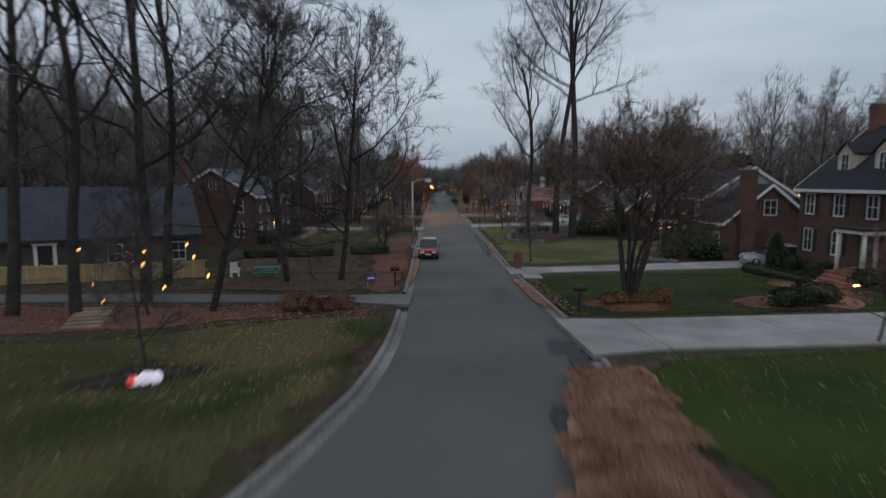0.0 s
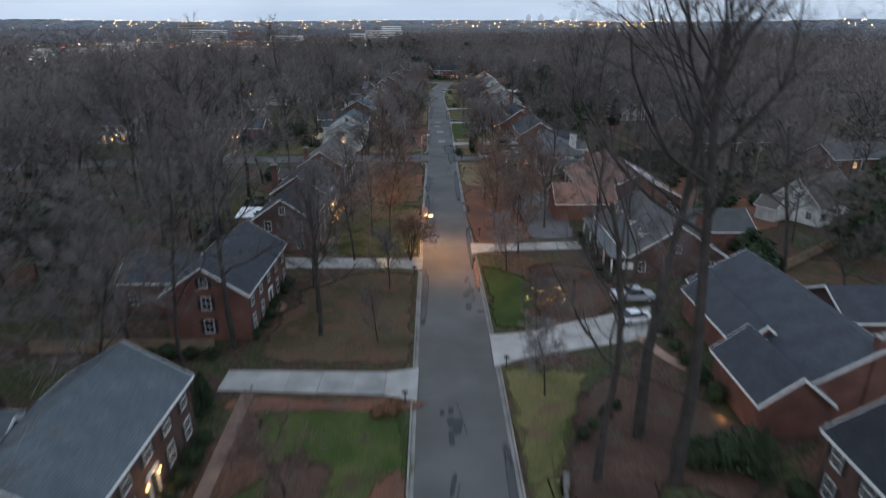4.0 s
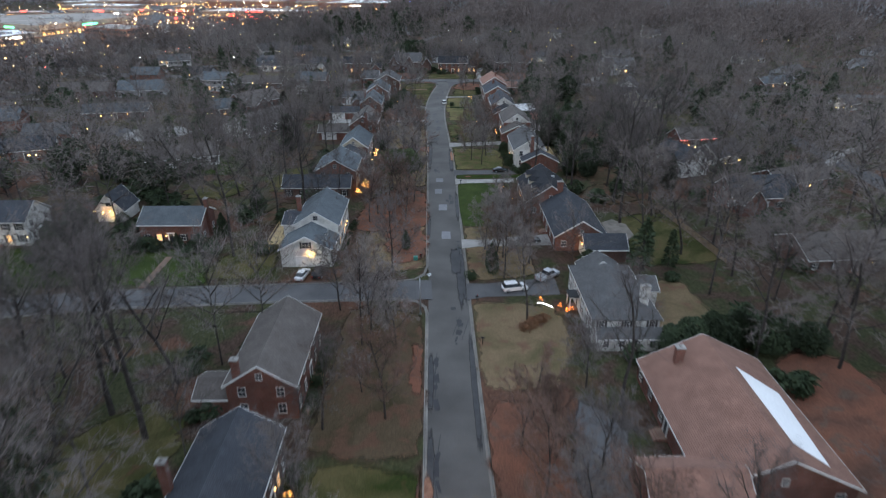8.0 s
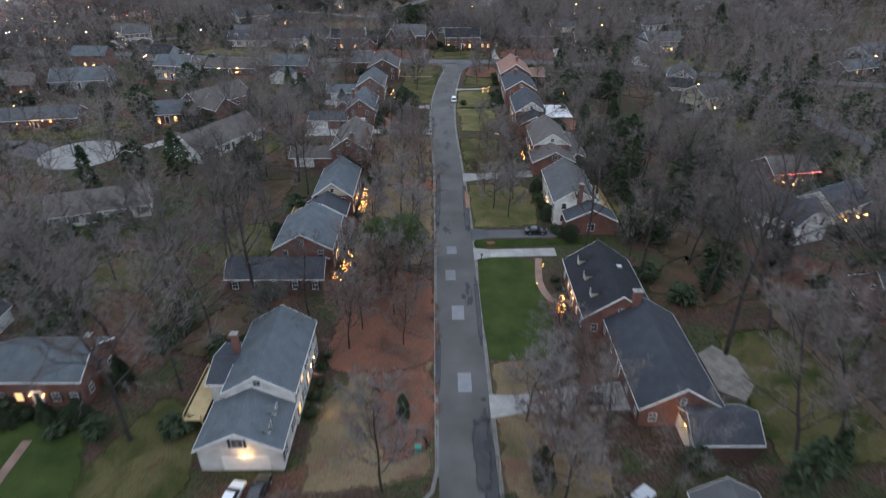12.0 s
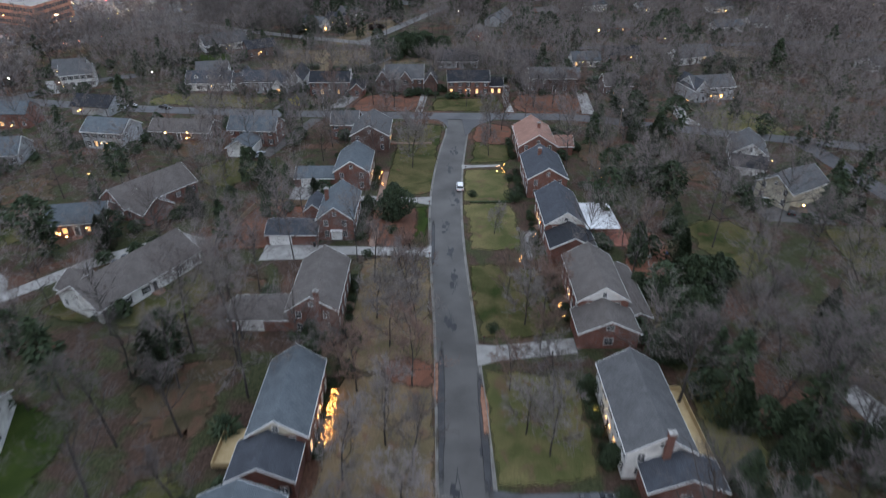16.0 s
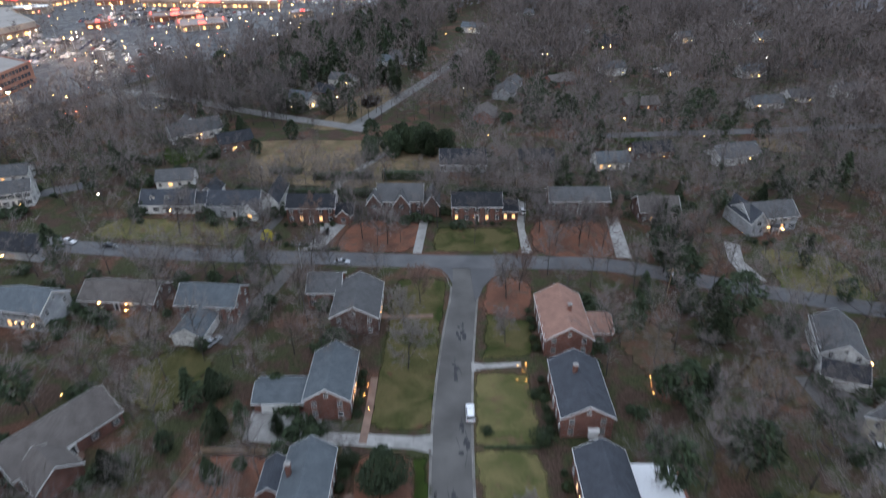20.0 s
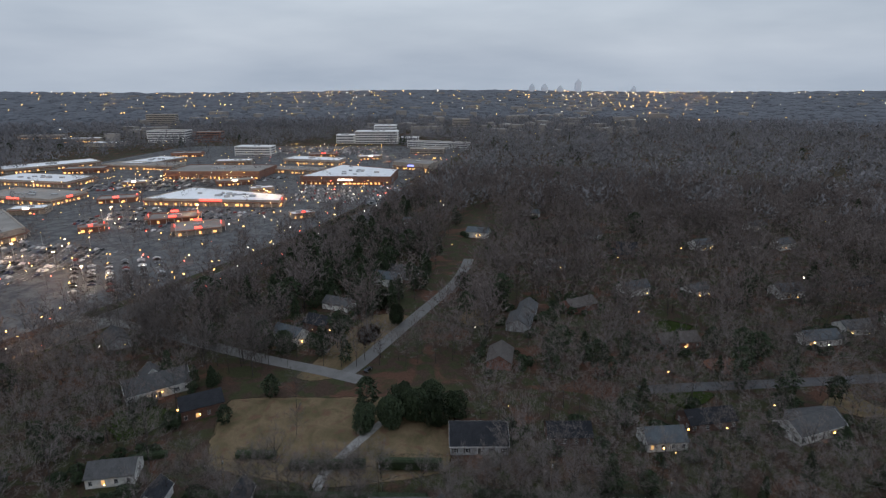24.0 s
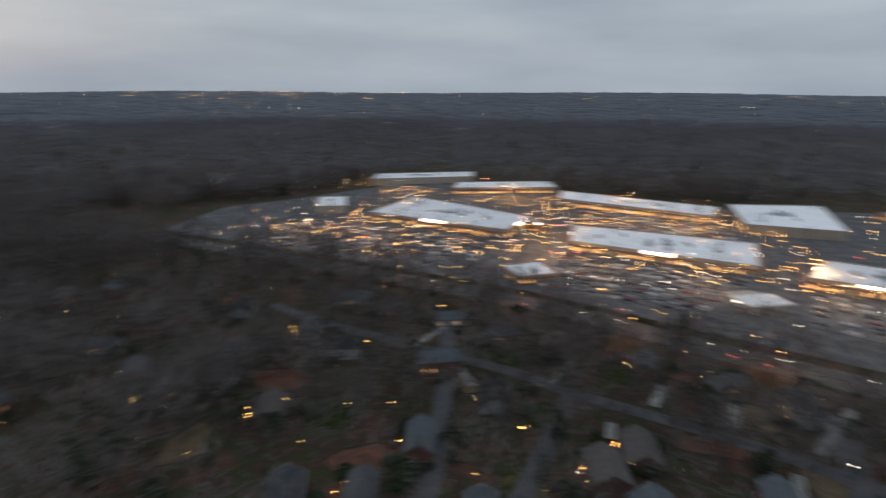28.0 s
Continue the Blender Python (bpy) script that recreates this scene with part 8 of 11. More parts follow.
for s_ in (-1, 1):
    part("armrest", boxes("armrest", M_TRIM, (-0.32, 0.28, s_ * 0.3 - 0.05, s_ * 0.3 + 0.05, 0.62, 0.66)), chr_)
    part("rocker", tube_mesh("rocker", M_TRIM, [(-0.5, s_ * 0.27, 0.1), (-0.2, s_ * 0.27, 0.03), (0.2, s_ * 0.27, 0.03), (0.42, s_ * 0.27, 0.08)], [0.03] * 4, 6), chr_)
    part("leg", boxes("leg", M_TRIM, (0.2, 0.25, s_ * 0.27 - 0.03, s_ * 0.27 + 0.03, 0.03, 0.62), (-0.31, -0.26, s_ * 0.27 - 0.03, s_ * 0.27 + 0.03, 0.03, 0.62)), chr_)

# board fence and deck before the dark house
def board_fence(label, x0, y0, x1, y1, high, material, step=2.4, gap=0.16):
    f = thing("fence", label, "fence")
    a, b = Vector((x0, y0)), Vector((x1, y1))
    ln, d = (b - a).length, (b - a).normalized()
    m0 = Matrix(((d.x, -d.y, 0, x0), (d.y, d.x, 0, y0), (0, 0, 1, 0.1), (0, 0, 0, 1)))
    bd = boxes("board", material, (0, gap * 0.9, 0, 0.025, 0.06, high))
    po = boxes("post", material, (-0.05, 0.05, -0.1, 0.0, -0.1, high + 0.1))
    n = int(ln / gap)
    if n <= 60:
        for i in range(n):
            part("board", bd, f, at=m0 @ Matrix.Translation((i * gap, 0, 0)))
    else:
        tagged(part("boards", boxes("boards", material, *[(i * gap, i * gap + gap * 0.9, 0, 0.025, 0.06, high) for i in range(n)]), f, at=m0), kind="stuff")
    for i in range(int(ln / step) + 1):
        part("post", po, f, at=m0 @ Matrix.Translation((i * step, 0, 0)))
    for z in (0.35, high - 0.25):
        part("rail", boxes("rail", material, (0, ln, -0.06, 0.0, z, z + 0.09)), f, at=m0)
    return f


board_fence("tan wooden fence of a raised deck", -29.5, 38.6, -17.6, 43.6, 1.3, M_TANWOOD, 2.4, 0.24)
board_fence("tan wooden fence beside a parking court", -44, 95.6, -24.6, 95.9, 1.6, M_WOOD)
board_fence("dark wooden fence behind a garden", -57, 331, -52, 350, 1.6, M_WOOD)
board_fence("wooden fence along back gardens", 48, 118, 64, 130, 1.7, M_WOOD)
board_fence("dark garden fence along a lawn", -36, 351, -52, 351.5, 1.6, M_WOOD)
board_fence("grey fence behind a brick house", 56, 205, 52, 236, 1.6, M_WOOD)
stp = thing("timber_steps", "weathered timber steps up a leafy bank", "steps", at=pose(-15.1, 23.9, 0.1, 0, 0, 105))
for i_ in range(6):
    part("step", boxes("step", M_WOOD, (i_ * 0.42, i_ * 0.42 + 0.38, -0.75, 0.75, -0.1, 0.1 + i_ * 0.07), bevel=0.015), stp)
M_MULCH = surface("dark_mulch", (0.020, 0.013, 0.010), (0.055, 0.036, 0.028), 0.95, 1.0, 10.0, 0.6)
toy = thing("inflatable_figure", "slumped red and white yard inflatable on dark mulch", "yard decoration", at=pose(-8.2, 15.7, 0.2, 0, 0, 20) @ Matrix.Scale(0.62, 4))
bm_ = bmesh.new()
for k_, (px, py, pz, r_) in enumerate(((0, 0, 0.28, 0.32), (0.45, 0.08, 0.24, 0.28), (-0.4, -0.05, 0.2, 0.24), (0.15, 0.25, 0.3, 0.22))):
    bmesh.ops.create_icosphere(bm_, subdivisions=2, radius=r_, matrix=Matrix.Translation((px, py, pz)))
for v_ in bm_.verts:
    v_.co += Vector((1, 1, 0.6)) * 0.08 * noise.noise(v_.co * 4)
# a faint glow is put into the fabric itself; no lamp stands inside
toy_me = bm_mesh("inflatable", bm_, glow("self_glow_white_fabric", (0.75, 0.7, 0.82), 0.35), True)
part("body", toy_me, toy)
part("red_cap", boxes("red_cap", glow("self_glow_red_fabric", (0.8, 0.05, 0.04), 0.3), (-0.75, -0.3, -0.28, 0.22, 0.02, 0.42), bevel=0.12), toy, "red cap")
bed("mulch_ring", "dark mulch ring on a lawn", [(-10.6, 15.6), (-7.6, 15.2), (-6.9, 17.6), (-9.8, 18.4)], M_MULCH)

# lanterns strung from a small tree on the bank
SMALL_BULB = boxes("bulb", glow("orange_lantern", (1.0, 0.42, 0.10), 5.0), (-0.018, 0.018, -0.018, 0.018, -0.045, 0.045), bevel=0.01)
ln_ = thing("hanging_lanterns", "warm lanterns hanging in a small bare tree", "string lights")
for k_, (px, py, pz) in enumerate(((-11.3, 18.1, 3.8), (-8.9, 17.4, 3.8), (-8.4, 16.3, 3.5), (-10.4, 17.2, 2.8), (-7.6, 15.8, 2.9), (-9.7, 16.5, 2.4), (-7.6, 17.8, 3.6), (-6.5, 16.1, 3.2), (-7.5, 17.1, 4.0))):
    part("bulb", SMALL_BULB, ln_, at=Matrix.Translation((px, py, pz)))
tree(MAPLES, "small bare tree hung with lanterns", -13.9, 27.2, 0.5, 40, 0, 1)

# low stone edging of the oak bed
def stone_edging(points):
    wall = thing("stone_edging", "low curved edging of pale fieldstones", "garden edging")
    for k, (px, py) in enumerate(smooth_line(points, 6)):
        r = random.Random(k)
        part("stone", boxes("stone", M_CURB, (-0.26, 0.26, -0.16, 0.16, 0, 0.3 + r.uniform(0, 0.1)), bevel=0.06), wall, at=pose(px, py, 0.12, 0, 0, r.uniform(0, 180)))


stone_edging([(8.9, 77.2), (8.2, 73.5), (8.6, 71.0), (9.8, 69.4), (12.0, 69.1)])
stone_edging([(19.8, 58.4), (18.9, 56.4), (18.7, 54.2), (19.3, 52.4), (20.6, 51.4)])

# ---- hedges and shrubs ----
def shrub_row(x0, y0, x1, y1, n, size, kind="shrub", label="clipped evergreen shrub beside a house"):
    for i in range(n):
        t = i / max(n - 1, 1)
        r = random.Random(int(x0 * 7 + y0 * 13 + i))
        evergreen(kind, label, x0 + (x1 - x0) * t + r.uniform(-0.2, 0.2), y0 + (y1 - y0) * t + r.uniform(-0.25, 0.25), size * r.uniform(0.8, 1.2), r.uniform(0, 360), r.uniform(0.85, 1.15), "shrub")


def hedge(label, x0, y0, x1, y1, wide, high, seed=0, loose=0.0, material=None):
    r = random.Random(seed)
    h = thing("hedge", label, "hedge")
    a, b = Vector((x0, y0)), Vector((x1, y1))
    d = (b - a).normalized()
    nrm = Vector((-d.y, d.x))
    ln = (b - a).length
    v, f = [], []
    for i in range(int(ln * (wide + 2 * high) * 38)):
        s, t = r.uniform(0, ln), r.uniform(-1, 1)
        top = r.random() < wide / (wide + 2 * high)
        k = 1 + 0.22 * noise.noise(Vector((s * 0.7, t * 2, seed))) + loose * noise.noise(Vector((s * 0.25, seed, 0)))
        off, z = (t * wide / 2, high * k) if top else (math.copysign(wide / 2 * k, t), r.uniform(0.05, high * k))
        p = a + d * s + nrm * (off + r.gauss(0, 0.04))
        c = Vector((p.x, p.y, 0.12 + z + r.gauss(0, 0.04)))
        t1 = Vector((r.gauss(0, 1), r.gauss(0, 1), r.gauss(0, 1))).normalized()
        t2 = t1.orthogonal().normalized()
        q = r.uniform(0.07, 0.13)
        m = len(v)
        v.extend((c - t1 * q, c + t2 * q * 0.5, c + t1 * q))
        f.append((m, m + 1, m + 2))
    part("leaves", fast_mesh("leaves", [tuple(p) for p in v], f, material or M_HEDGE), h)
    m0 = Matrix(((d.x, nrm.x, 0, x0), (d.y, nrm.y, 0, y0), (0, 0, 1, 0.1), (0, 0, 0, 1)))
    part("inner_foliage", boxes("inner_foliage", material or M_HEDGE, (0.15, ln - 0.15, -wide * 0.4, wide * 0.4, 0, high * 0.86), bevel=min(wide, high) * 0.2), h, at=m0)


hedge("dark clipped hedge behind a worn lawn", -19, 55.4, -10.5, 57.0, 1.2, 1.1, 1)
hedge("dark clipped hedge beside the street", -9.4, 58.4, -5.2, 58.6, 1.1, 1.1, 2)
hedge("dark box hedge along a brick end wall", -32.5, 298.2, -24, 298.2, 1.8, 1.6, 4)
hedge("trimmed hedge line between two lawns", 2.8, 352.4, 14, 352.4, 0.6, 0.5, 5)
hedge("dark hedge beside a driveway", -86, 206, -76, 220, 2.6, 1.7, 6, 0.2)
hedge("low clipped hedge by brick steps", 24.4, 47.2, 25.2, 40.4, 0.8, 0.7, 7)
hedge("dark wooded hedge behind the houses", -78, 466, -12, 464, 4.0, 3.2, 8, 0.4, M_NEEDLE)
hedge("dark wooded hedge behind the brick houses", 0, 466, 70, 462, 4.0, 3.0, 9, 0.4, M_NEEDLE)
hedge("low hedge across a front lawn", -46, 427, -36, 427.6, 1.0, 0.9, 10)
for a_ in ((25.4, 62, 25.4, 75, 6, 1.2), (24.6, 87, 24.2, 103, 6, 1.2), (-20.2, 68, -20.2, 81, 7, 1.1), (-21.2, 99, -21.2, 113, 7, 1.0), (-19.6, 140, -19.4, 151, 5, 1.2), (-19.8, 161, -19.8, 176, 6, 1.2), (21.8, 115, 21.8, 132, 6, 1.1),
           (-21.9, 213, -21.9, 225, 5, 1.1), (17.2, 231, 17.2, 246, 6, 1.1), (18.9, 270, 18.9, 285, 6, 1.3), (19.0, 303, 19.0, 317, 5, 1.0), (17.4, 331, 17.4, 346, 6, 1.1), (16.6, 356, 16.6, 371, 6, 1.4), (17.0, 381, 17.2, 396, 5, 1.3),
           (-22.6, 272, -22.6, 286, 5, 1.3), (-22.8, 249, -22.6, 261, 4, 1.3), (-22.4, 300, -22.4, 316, 6, 1.4), (-23.8, 334, -23.8, 346, 5, 1.5), (-22.8, 361, -22.8, 373, 5, 1.4), (-1, 443.6, 14, 443.4, 7, 1.0), (-29, 447, -10, 447, 6, 1.1),
           (-56, 442.6, -41, 442.6, 6, 1.0), (27.2, 33, 27.2, 45, 4, 1.2), (-65, 212.6, -55, 212.6, 5, 1.3), (31, 447, 51, 447, 6, 1.1), (30.4, 148, 26.0, 150, 3, 1.2)):
    shrub_row(*a_)
for a_ in ((19, 79.2, 23.8, 78.6, 4, 2.0), (17.4, 29.6, 20.4, 30.6, 3, 1.0), (11.2, 82, 15, 86, 4, 0.7)):
    shrub_row(*a_, label="dark evergreen shrub in a mulch bed")
shrub_row(8.6, 30.4, 11.6, 31.2, 5, 0.7, "brown_shrub", "withered brown shrub in a pine straw ring")
shrub_row(-7.4, 28.0, -5.0, 28.6, 5, 1.0, "brown_shrub", "low rust-brown shrub beside a lane")
evergreen("cedar", "dark clipped conical evergreen beside a driveway", -22.0, 86.0, 0.4)
shrub_row(-6.2, 85.2, -4.8, 86.2, 4, 0.9, "brown_shrub", "rust-red shrub by a driveway")
shrub_row(12, 181, 15.5, 184, 5, 1.2, "brown_shrub", "brown shrub under a bare tree")
shrub_row(10, 104, 19, 116, 6, 0.9, "brown_shrub", "brown shrub in a pine straw bed")
shrub_row(-31, 94.7, -24.6, 94.7, 4, 1.1, "shrub", "narrow evergreen shrub along a fence")
evergreen("cedar", "dark round evergreen on a lit front lawn", -57.5, 212.5, 0.4)
evergreen("magnolia", "broad evergreen tree by a lawn", -76.5, 203.5, 0.75)
evergreen("magnolia", "broad evergreen tree before a brick house", -66, 210.5, 0.5)
evergreen("magnolia", "broad evergreen tree beside a brick house", -52.4, 211.5, 0.45)
evergreen("cedar", "dark evergreen beside a brick end wall", -31.2, 356.8, 0.5)
evergreen("magnolia", "dense evergreen beside a lane", -23.0, 348.5, 0.45)
evergreen("shrub", "bright yellow-green shrub by a walk", 14.6, 366, 1.5, category="shrub")
yellow_ = thing("shrub", "bright yellow shrub beside a dark driveway", "shrub", at=pose(-59.6, 433.4, 0.1), group="shrubs")
part("crown", leaf_clump(88, 700, 1.5, 1.9, 0.2, surface("yellow_leaves", (0.30, 0.24, 0.02), (0.50, 0.42, 0.04), 0.8, 1.5, 9.0, 0.0, vary=0.2), "crown"), yellow_)
for x_, y_, s_ in ((-56.6, 433.6, 1.6), (-53, 429.8, 1.1), (-50.8, 429.7, 1.1), (-48.6, 429.6, 1.1), (-46.6, 429.5, 1.0), (92, 431, 1.2), (95, 430, 1.2), (98, 431.5, 1.2), (90.5, 433, 1.4)):
    evergreen("shrub", "dark shrub in a front garden across the street", x_, y_, s_, category="shrub")
for x0_, y0_, x1_, y1_, h_ in ((-54, 479, -31, 480, 3.4), (-28, 479.5, -8, 479, 4.2), (-72, 485, -59, 485, 2.8), (-104, 483, -93, 486, 2.4), (-138, 500, -117, 493, 3.6)):
    hedge("tall loose dark hedge behind the gardens", x0_, y0_, x1_, y1_, 3.0, h_, int(h_ * 10), 0.5)
for x_, y_, s_ in ((24.6, 60.2, 2.0), (22.6, 56.2, 1.6), (24.4, 54.8, 2.2), (21.4, 54.4, 1.2), (25.2, 57.6, 2.4)):
    evergreen("shrub", "dark shrub in a mulch bed before a brick house", x_, y_, s_, category="shrub")
for k_, x_, y_, s_ in (("magnolia", 35.2, 292, 0.95), ("cedar", 48, 308.5, 1.25), ("cedar", 38.5, 325, 1.0), ("magnolia", 19.4, 270.6, 0.42), ("magnolia", 22.6, 261.2, 0.42), ("magnolia", 19.0, 284.5, 0.4), ("magnolia", 35.4, 261.5, 0.6), ("magnolia", 40.8, 261.4, 0.85), ("magnolia", 58, 270.5, 0.9),
                       ("magnolia", 47.6, 276, 0.6), ("magnolia", 50.4, 271.5, 0.6), ("magnolia", -38, 262.5, 0.4), ("cedar", -51.6, 287, 1.2), ("cedar", -80.6, 329.4, 0.95), ("magnolia", -28.4, 299.4, 0.42), ("magnolia", -20.6, 288.4, 0.4)):
    evergreen(k_, "dense dark evergreen between the houses", x_, y_, s_, (x_ * 37) % 360)
street_lamp("grey street lamp beside the cross street", -45.8, 417.0, 90, False)
evergreen("shrub", "large dark shrub by a brick house", 14.6, 353.6, 2.6, category="shrub")
evergreen("cedar", "dense evergreen behind a lawn", 38.5, 306, 0.9)
evergreen("magnolia", "dense evergreen behind a grey wing", 34.5, 292.5, 0.85)
for x_, y_ in ((4.0, 198.6), (3.8, 356), (5.0, 300), (-20, 297), (-21, 326), (20, 265), (21, 263)):
    evergreen("shrub", "dark clipped shrub by a driveway", x_, y_, 1.4, category="shrub")

# brick walks
def walk_strip(label, pts, wide, material=None):
    l = smooth_line(pts, 6)
    thing("garden_walk", label, "walk", kind="structure", data=ribbon("garden_walk", offset_line(l, wide / 2), offset_line(l, -wide / 2), 0.222, material or M_BRICKPATH))


walk_strip("curved red brick walk beside a green lawn", [(15.2, 254), (14.6, 250), (14.2, 245), (15.2, 240.5), (17.6, 238.6)], 1.3)
walk_strip("straight red brick walk across a lawn", [(-57.8, 195.6), (-57.9, 202), (-58, 208.7)], 1.3)
walk_strip("red brick walk beside a house", [(-21.0, 353.5), (-20.6, 362), (-20.4, 372)], 1.6)
walk_strip("red brick walk to a front door", [(-20.6, 330.5), (-20.4, 338), (-22.5, 342)], 1.6)
walk_strip("straight red brick walk beside a lawn", [(-18.9, 88.2), (-18.6, 82), (-18.2, 74)], 1.2)
walk_strip("curved red brick walk to a porch", [(21.5, 99), (22.6, 95), (24.6, 92)], 1.3)
walk_strip("grey walk to a front door", [(15.2, 325), (15.2, 333), (17.5, 338)], 1.2, M_CONCRETE)
walk_strip("brick walk to a corner house", [(-7.5, 394.6), (-14, 394.2), (-20.5, 394.5)], 1.4)

# ---- seasonal lights ----
def light_cluster(label, spots, seed=0, n=26, r=0.7, high=1.2, material=None, size=0.042):
    """A shrub or small figure wound with little bulbs."""
    rn = random.Random(seed)
    v, f = [], []
    for x, y, z in spots:
        for i in range(n):
            a, t = rn.uniform(0, math.tau), rn.random()
            q = r * (1 - 0.6 * t)
            bulb_into(v, f, x + q * math.cos(a), y + q * math.sin(a), z + t * high, size)
    t_ = thing("string_lights", label, "string lights", kind="stuff", data=mesh_of("string_lights", v, f, material or M_BULB))
    return t_


def bulb_into(v, f, x, y, z, r):
    k = len(v)
    v.extend(((x - r, y, z), (x + r, y, z), (x, y - r, z), (x, y + r, z), (x, y, z - r), (x, y, z + r)))
    f.extend(((k, k + 2, k + 5), (k + 2, k + 1, k + 5), (k + 1, k + 3, k + 5), (k + 3, k, k + 5), (k + 2, k, k + 4), (k + 1, k + 2, k + 4), (k + 3, k + 1, k + 4), (k, k + 3, k + 4)))


light_cluster("warm string lights wound through front shrubs", [(-22.0, 274.5 + 1.3 * i, 0.3) for i in range(8)], 1, 44, 0.8, 1.5, None, 0.05)
light_cluster("warm string lights on shrubs of a brick house", [(-23.4, 246, 0.3), (-22.6, 249, 0.3), (-22.2, 251, 0.3), (-22.0, 254, 0.3)], 2, 40, 0.8, 1.5, None, 0.05)
light_cluster("warm lights on a lit front hedge", [(-19.3, 140 + 2.2 * i, 0.3) for i in range(4)], 3, 34)
light_cluster("golden lights in a garden shrub", [(11.2, 107.5, 0.4), (13.8, 106.5, 0.6)], 4, 40, 1.5, 2.0, glow("golden_bulb", (1.0, 0.62, 0.2), 6.0), 0.025)
light_cluster("orange lit yard figures beside a white house", [(16.0, 190.5, 0.1), (19.0, 188.0, 0.1), (20.0, 186.6, 0.1), (20.8, 186.9, 0.3)], 5, 34, 0.42, 0.8, glow("orange_bulb", (1.0, 0.26, 0.04), 4.0), 0.036)
light_cluster("white path lights beside a driveway", [(15.4 + 0.35 * i, 189.4 - 0.12 * i * i * 0.3, 0.1) for i in range(7)], 6, 3, 0.12, 0.3, M_BULB_WHITE, 0.06)
light_cluster("two bright lit topiary trees by a front door", [(16.9, 239.0, 0.2), (16.6, 236.4, 0.2)], 7, 60, 0.7, 1.8)
light_cluster("path lanterns along a brick walk", [(13.6, 245, 0.2), (15.6, 251, 0.2)], 8, 6, 0.12, 0.4)
light_cluster("lamps round a garden court", [(11.5, 371, 0.6), (13.0, 373, 0.6), (12.0, 375, 0.6), (14.0, 375.5, 0.6), (13.4, 370.4, 0.6)], 9, 10, 0.25, 0.5)
light_cluster("lanterns on a grey house front", [(18.2, 306, 1.2), (18.4, 303, 1.2)], 10, 20, 0.25, 1.2)
light_cluster("lanterns on a lit entrance", [(17.2, 333, 1.0), (12.4, 322.5, 0.8), (13.0, 324, 0.8)], 11, 12, 0.2, 0.9)
light_cluster("lit candles before a brick house", [(-21.8, 365.5, 0.8), (-21.4, 369, 0.8), (-20.6, 362, 0.4)], 12, 14, 0.2, 0.9)
light_cluster("orange lights along a wrapped porch", [(90 + 2.1 * i, 436.2 + 0.5 * i, 0.6) for i in range(10)], 13, 9, 0.5, 0.8)
light_cluster("red and white lit tree behind a railing", [(-24.6, 45.6, 0.9)], 14, 26, 0.3, 1.1, M_BULB_RED, 0.02)
light_cluster("warm lights in back gardens", [(40.2, 366, 1.0), (40.5, 368.5, 1.0), (41, 371, 1.0)], 15, 8, 0.2, 0.6)
light_cluster("warm string lights on a small shed", [(-31.6, 136.2, 0.4), (-31.5, 138, 0.4), (-31.6, 139.6, 0.4)], 16, 26, 0.25, 2.2)
lamp_spots = ((24.2, 66.5, 2.6, 26), (24.4, 90.5, 0.5, 22), (24.0, 84.5, 0.5, 22), (-20.6, 75, 2.2, 40), (-27.6, 203.2, 3.2, 60), (-19.4, 213.5, 1.0, 34), (17.0, 238.5, 1.4, 40), (-21.2, 280, 1.2, 30), (19.0, 279, 2.2, 24), (-78.5, 226.8, 2.6, 60),
              (26.5, 209.6, 2.8, 40), (-60, 214, 2.2, 26), (18.6, 187.6, 0.8, 30), (-21.4, 367, 1.4, 26), (-26, 398, 2.0, 20), (25.0, 34.4, 0.8, 14))
for l_ in lamp_spots:
    warm_lamp(*l_)
yl = thing("yard_light", "bright warm garden light on a short post", "garden light", at=pose(24.6, 34.4, 0.1))
part("post", boxes("post", M_BLACK, (-0.03, 0.03, -0.03, 0.03, 0, 0.5)), yl)
part("bulb", boxes("bulb", M_BULB, (-0.14, 0.14, -0.08, 0.08, 0.5, 0.62), bevel=0.03), yl)

shed = thing("garden_shed", "small white-roofed shed hung with lights", "shed", at=pose(-33.4, 137.6, 0.12, 0, 0, 0))
part("wall", boxes("wall", M_WOOD, (-1.7, 1.7, -1.7, 1.7, 0, 2.3)), shed)
part("roof", mesh_of("roof", [(-2, -2, 2.3), (2, -2, 2.3), (2, 2, 2.9), (-2, 2, 2.9), (-2, -2, 2.42), (2, -2, 2.42), (2, 2, 3.02), (-2, 2, 3.02)], [(3, 2, 1, 0), (4, 5, 6, 7), (0, 1, 5, 4), (1, 2, 6, 5), (2, 3, 7, 6), (3, 0, 4, 7)], M_WHITE_ROOF), shed)
part("door", boxes("door", M_DARKTRIM, (1.7, 1.74, -0.45, 0.45, 0.05, 2.0)), shed)


def utility_pole(x, y, high=11.0):
    u = thing("utility_pole", "grey wooden utility pole with a crossarm", "utility pole", at=pose(x, y, 0.1), group="utility poles")
    part("pole", tube_mesh("pole", M_WOOD, [(0, 0, 0), (0, 0, high)], [0.17, 0.11], 8), u)
    part("crossarm", boxes("crossarm", M_WOOD, (-1.2, 1.2, -0.06, 0.06, high - 0.8, high - 0.65)), u)
    part("transformer", tube_mesh("transformer", M_METAL, [(0.32, 0, high - 2.4), (0.32, 0, high - 1.5)], [0.22, 0.22], 10), u)


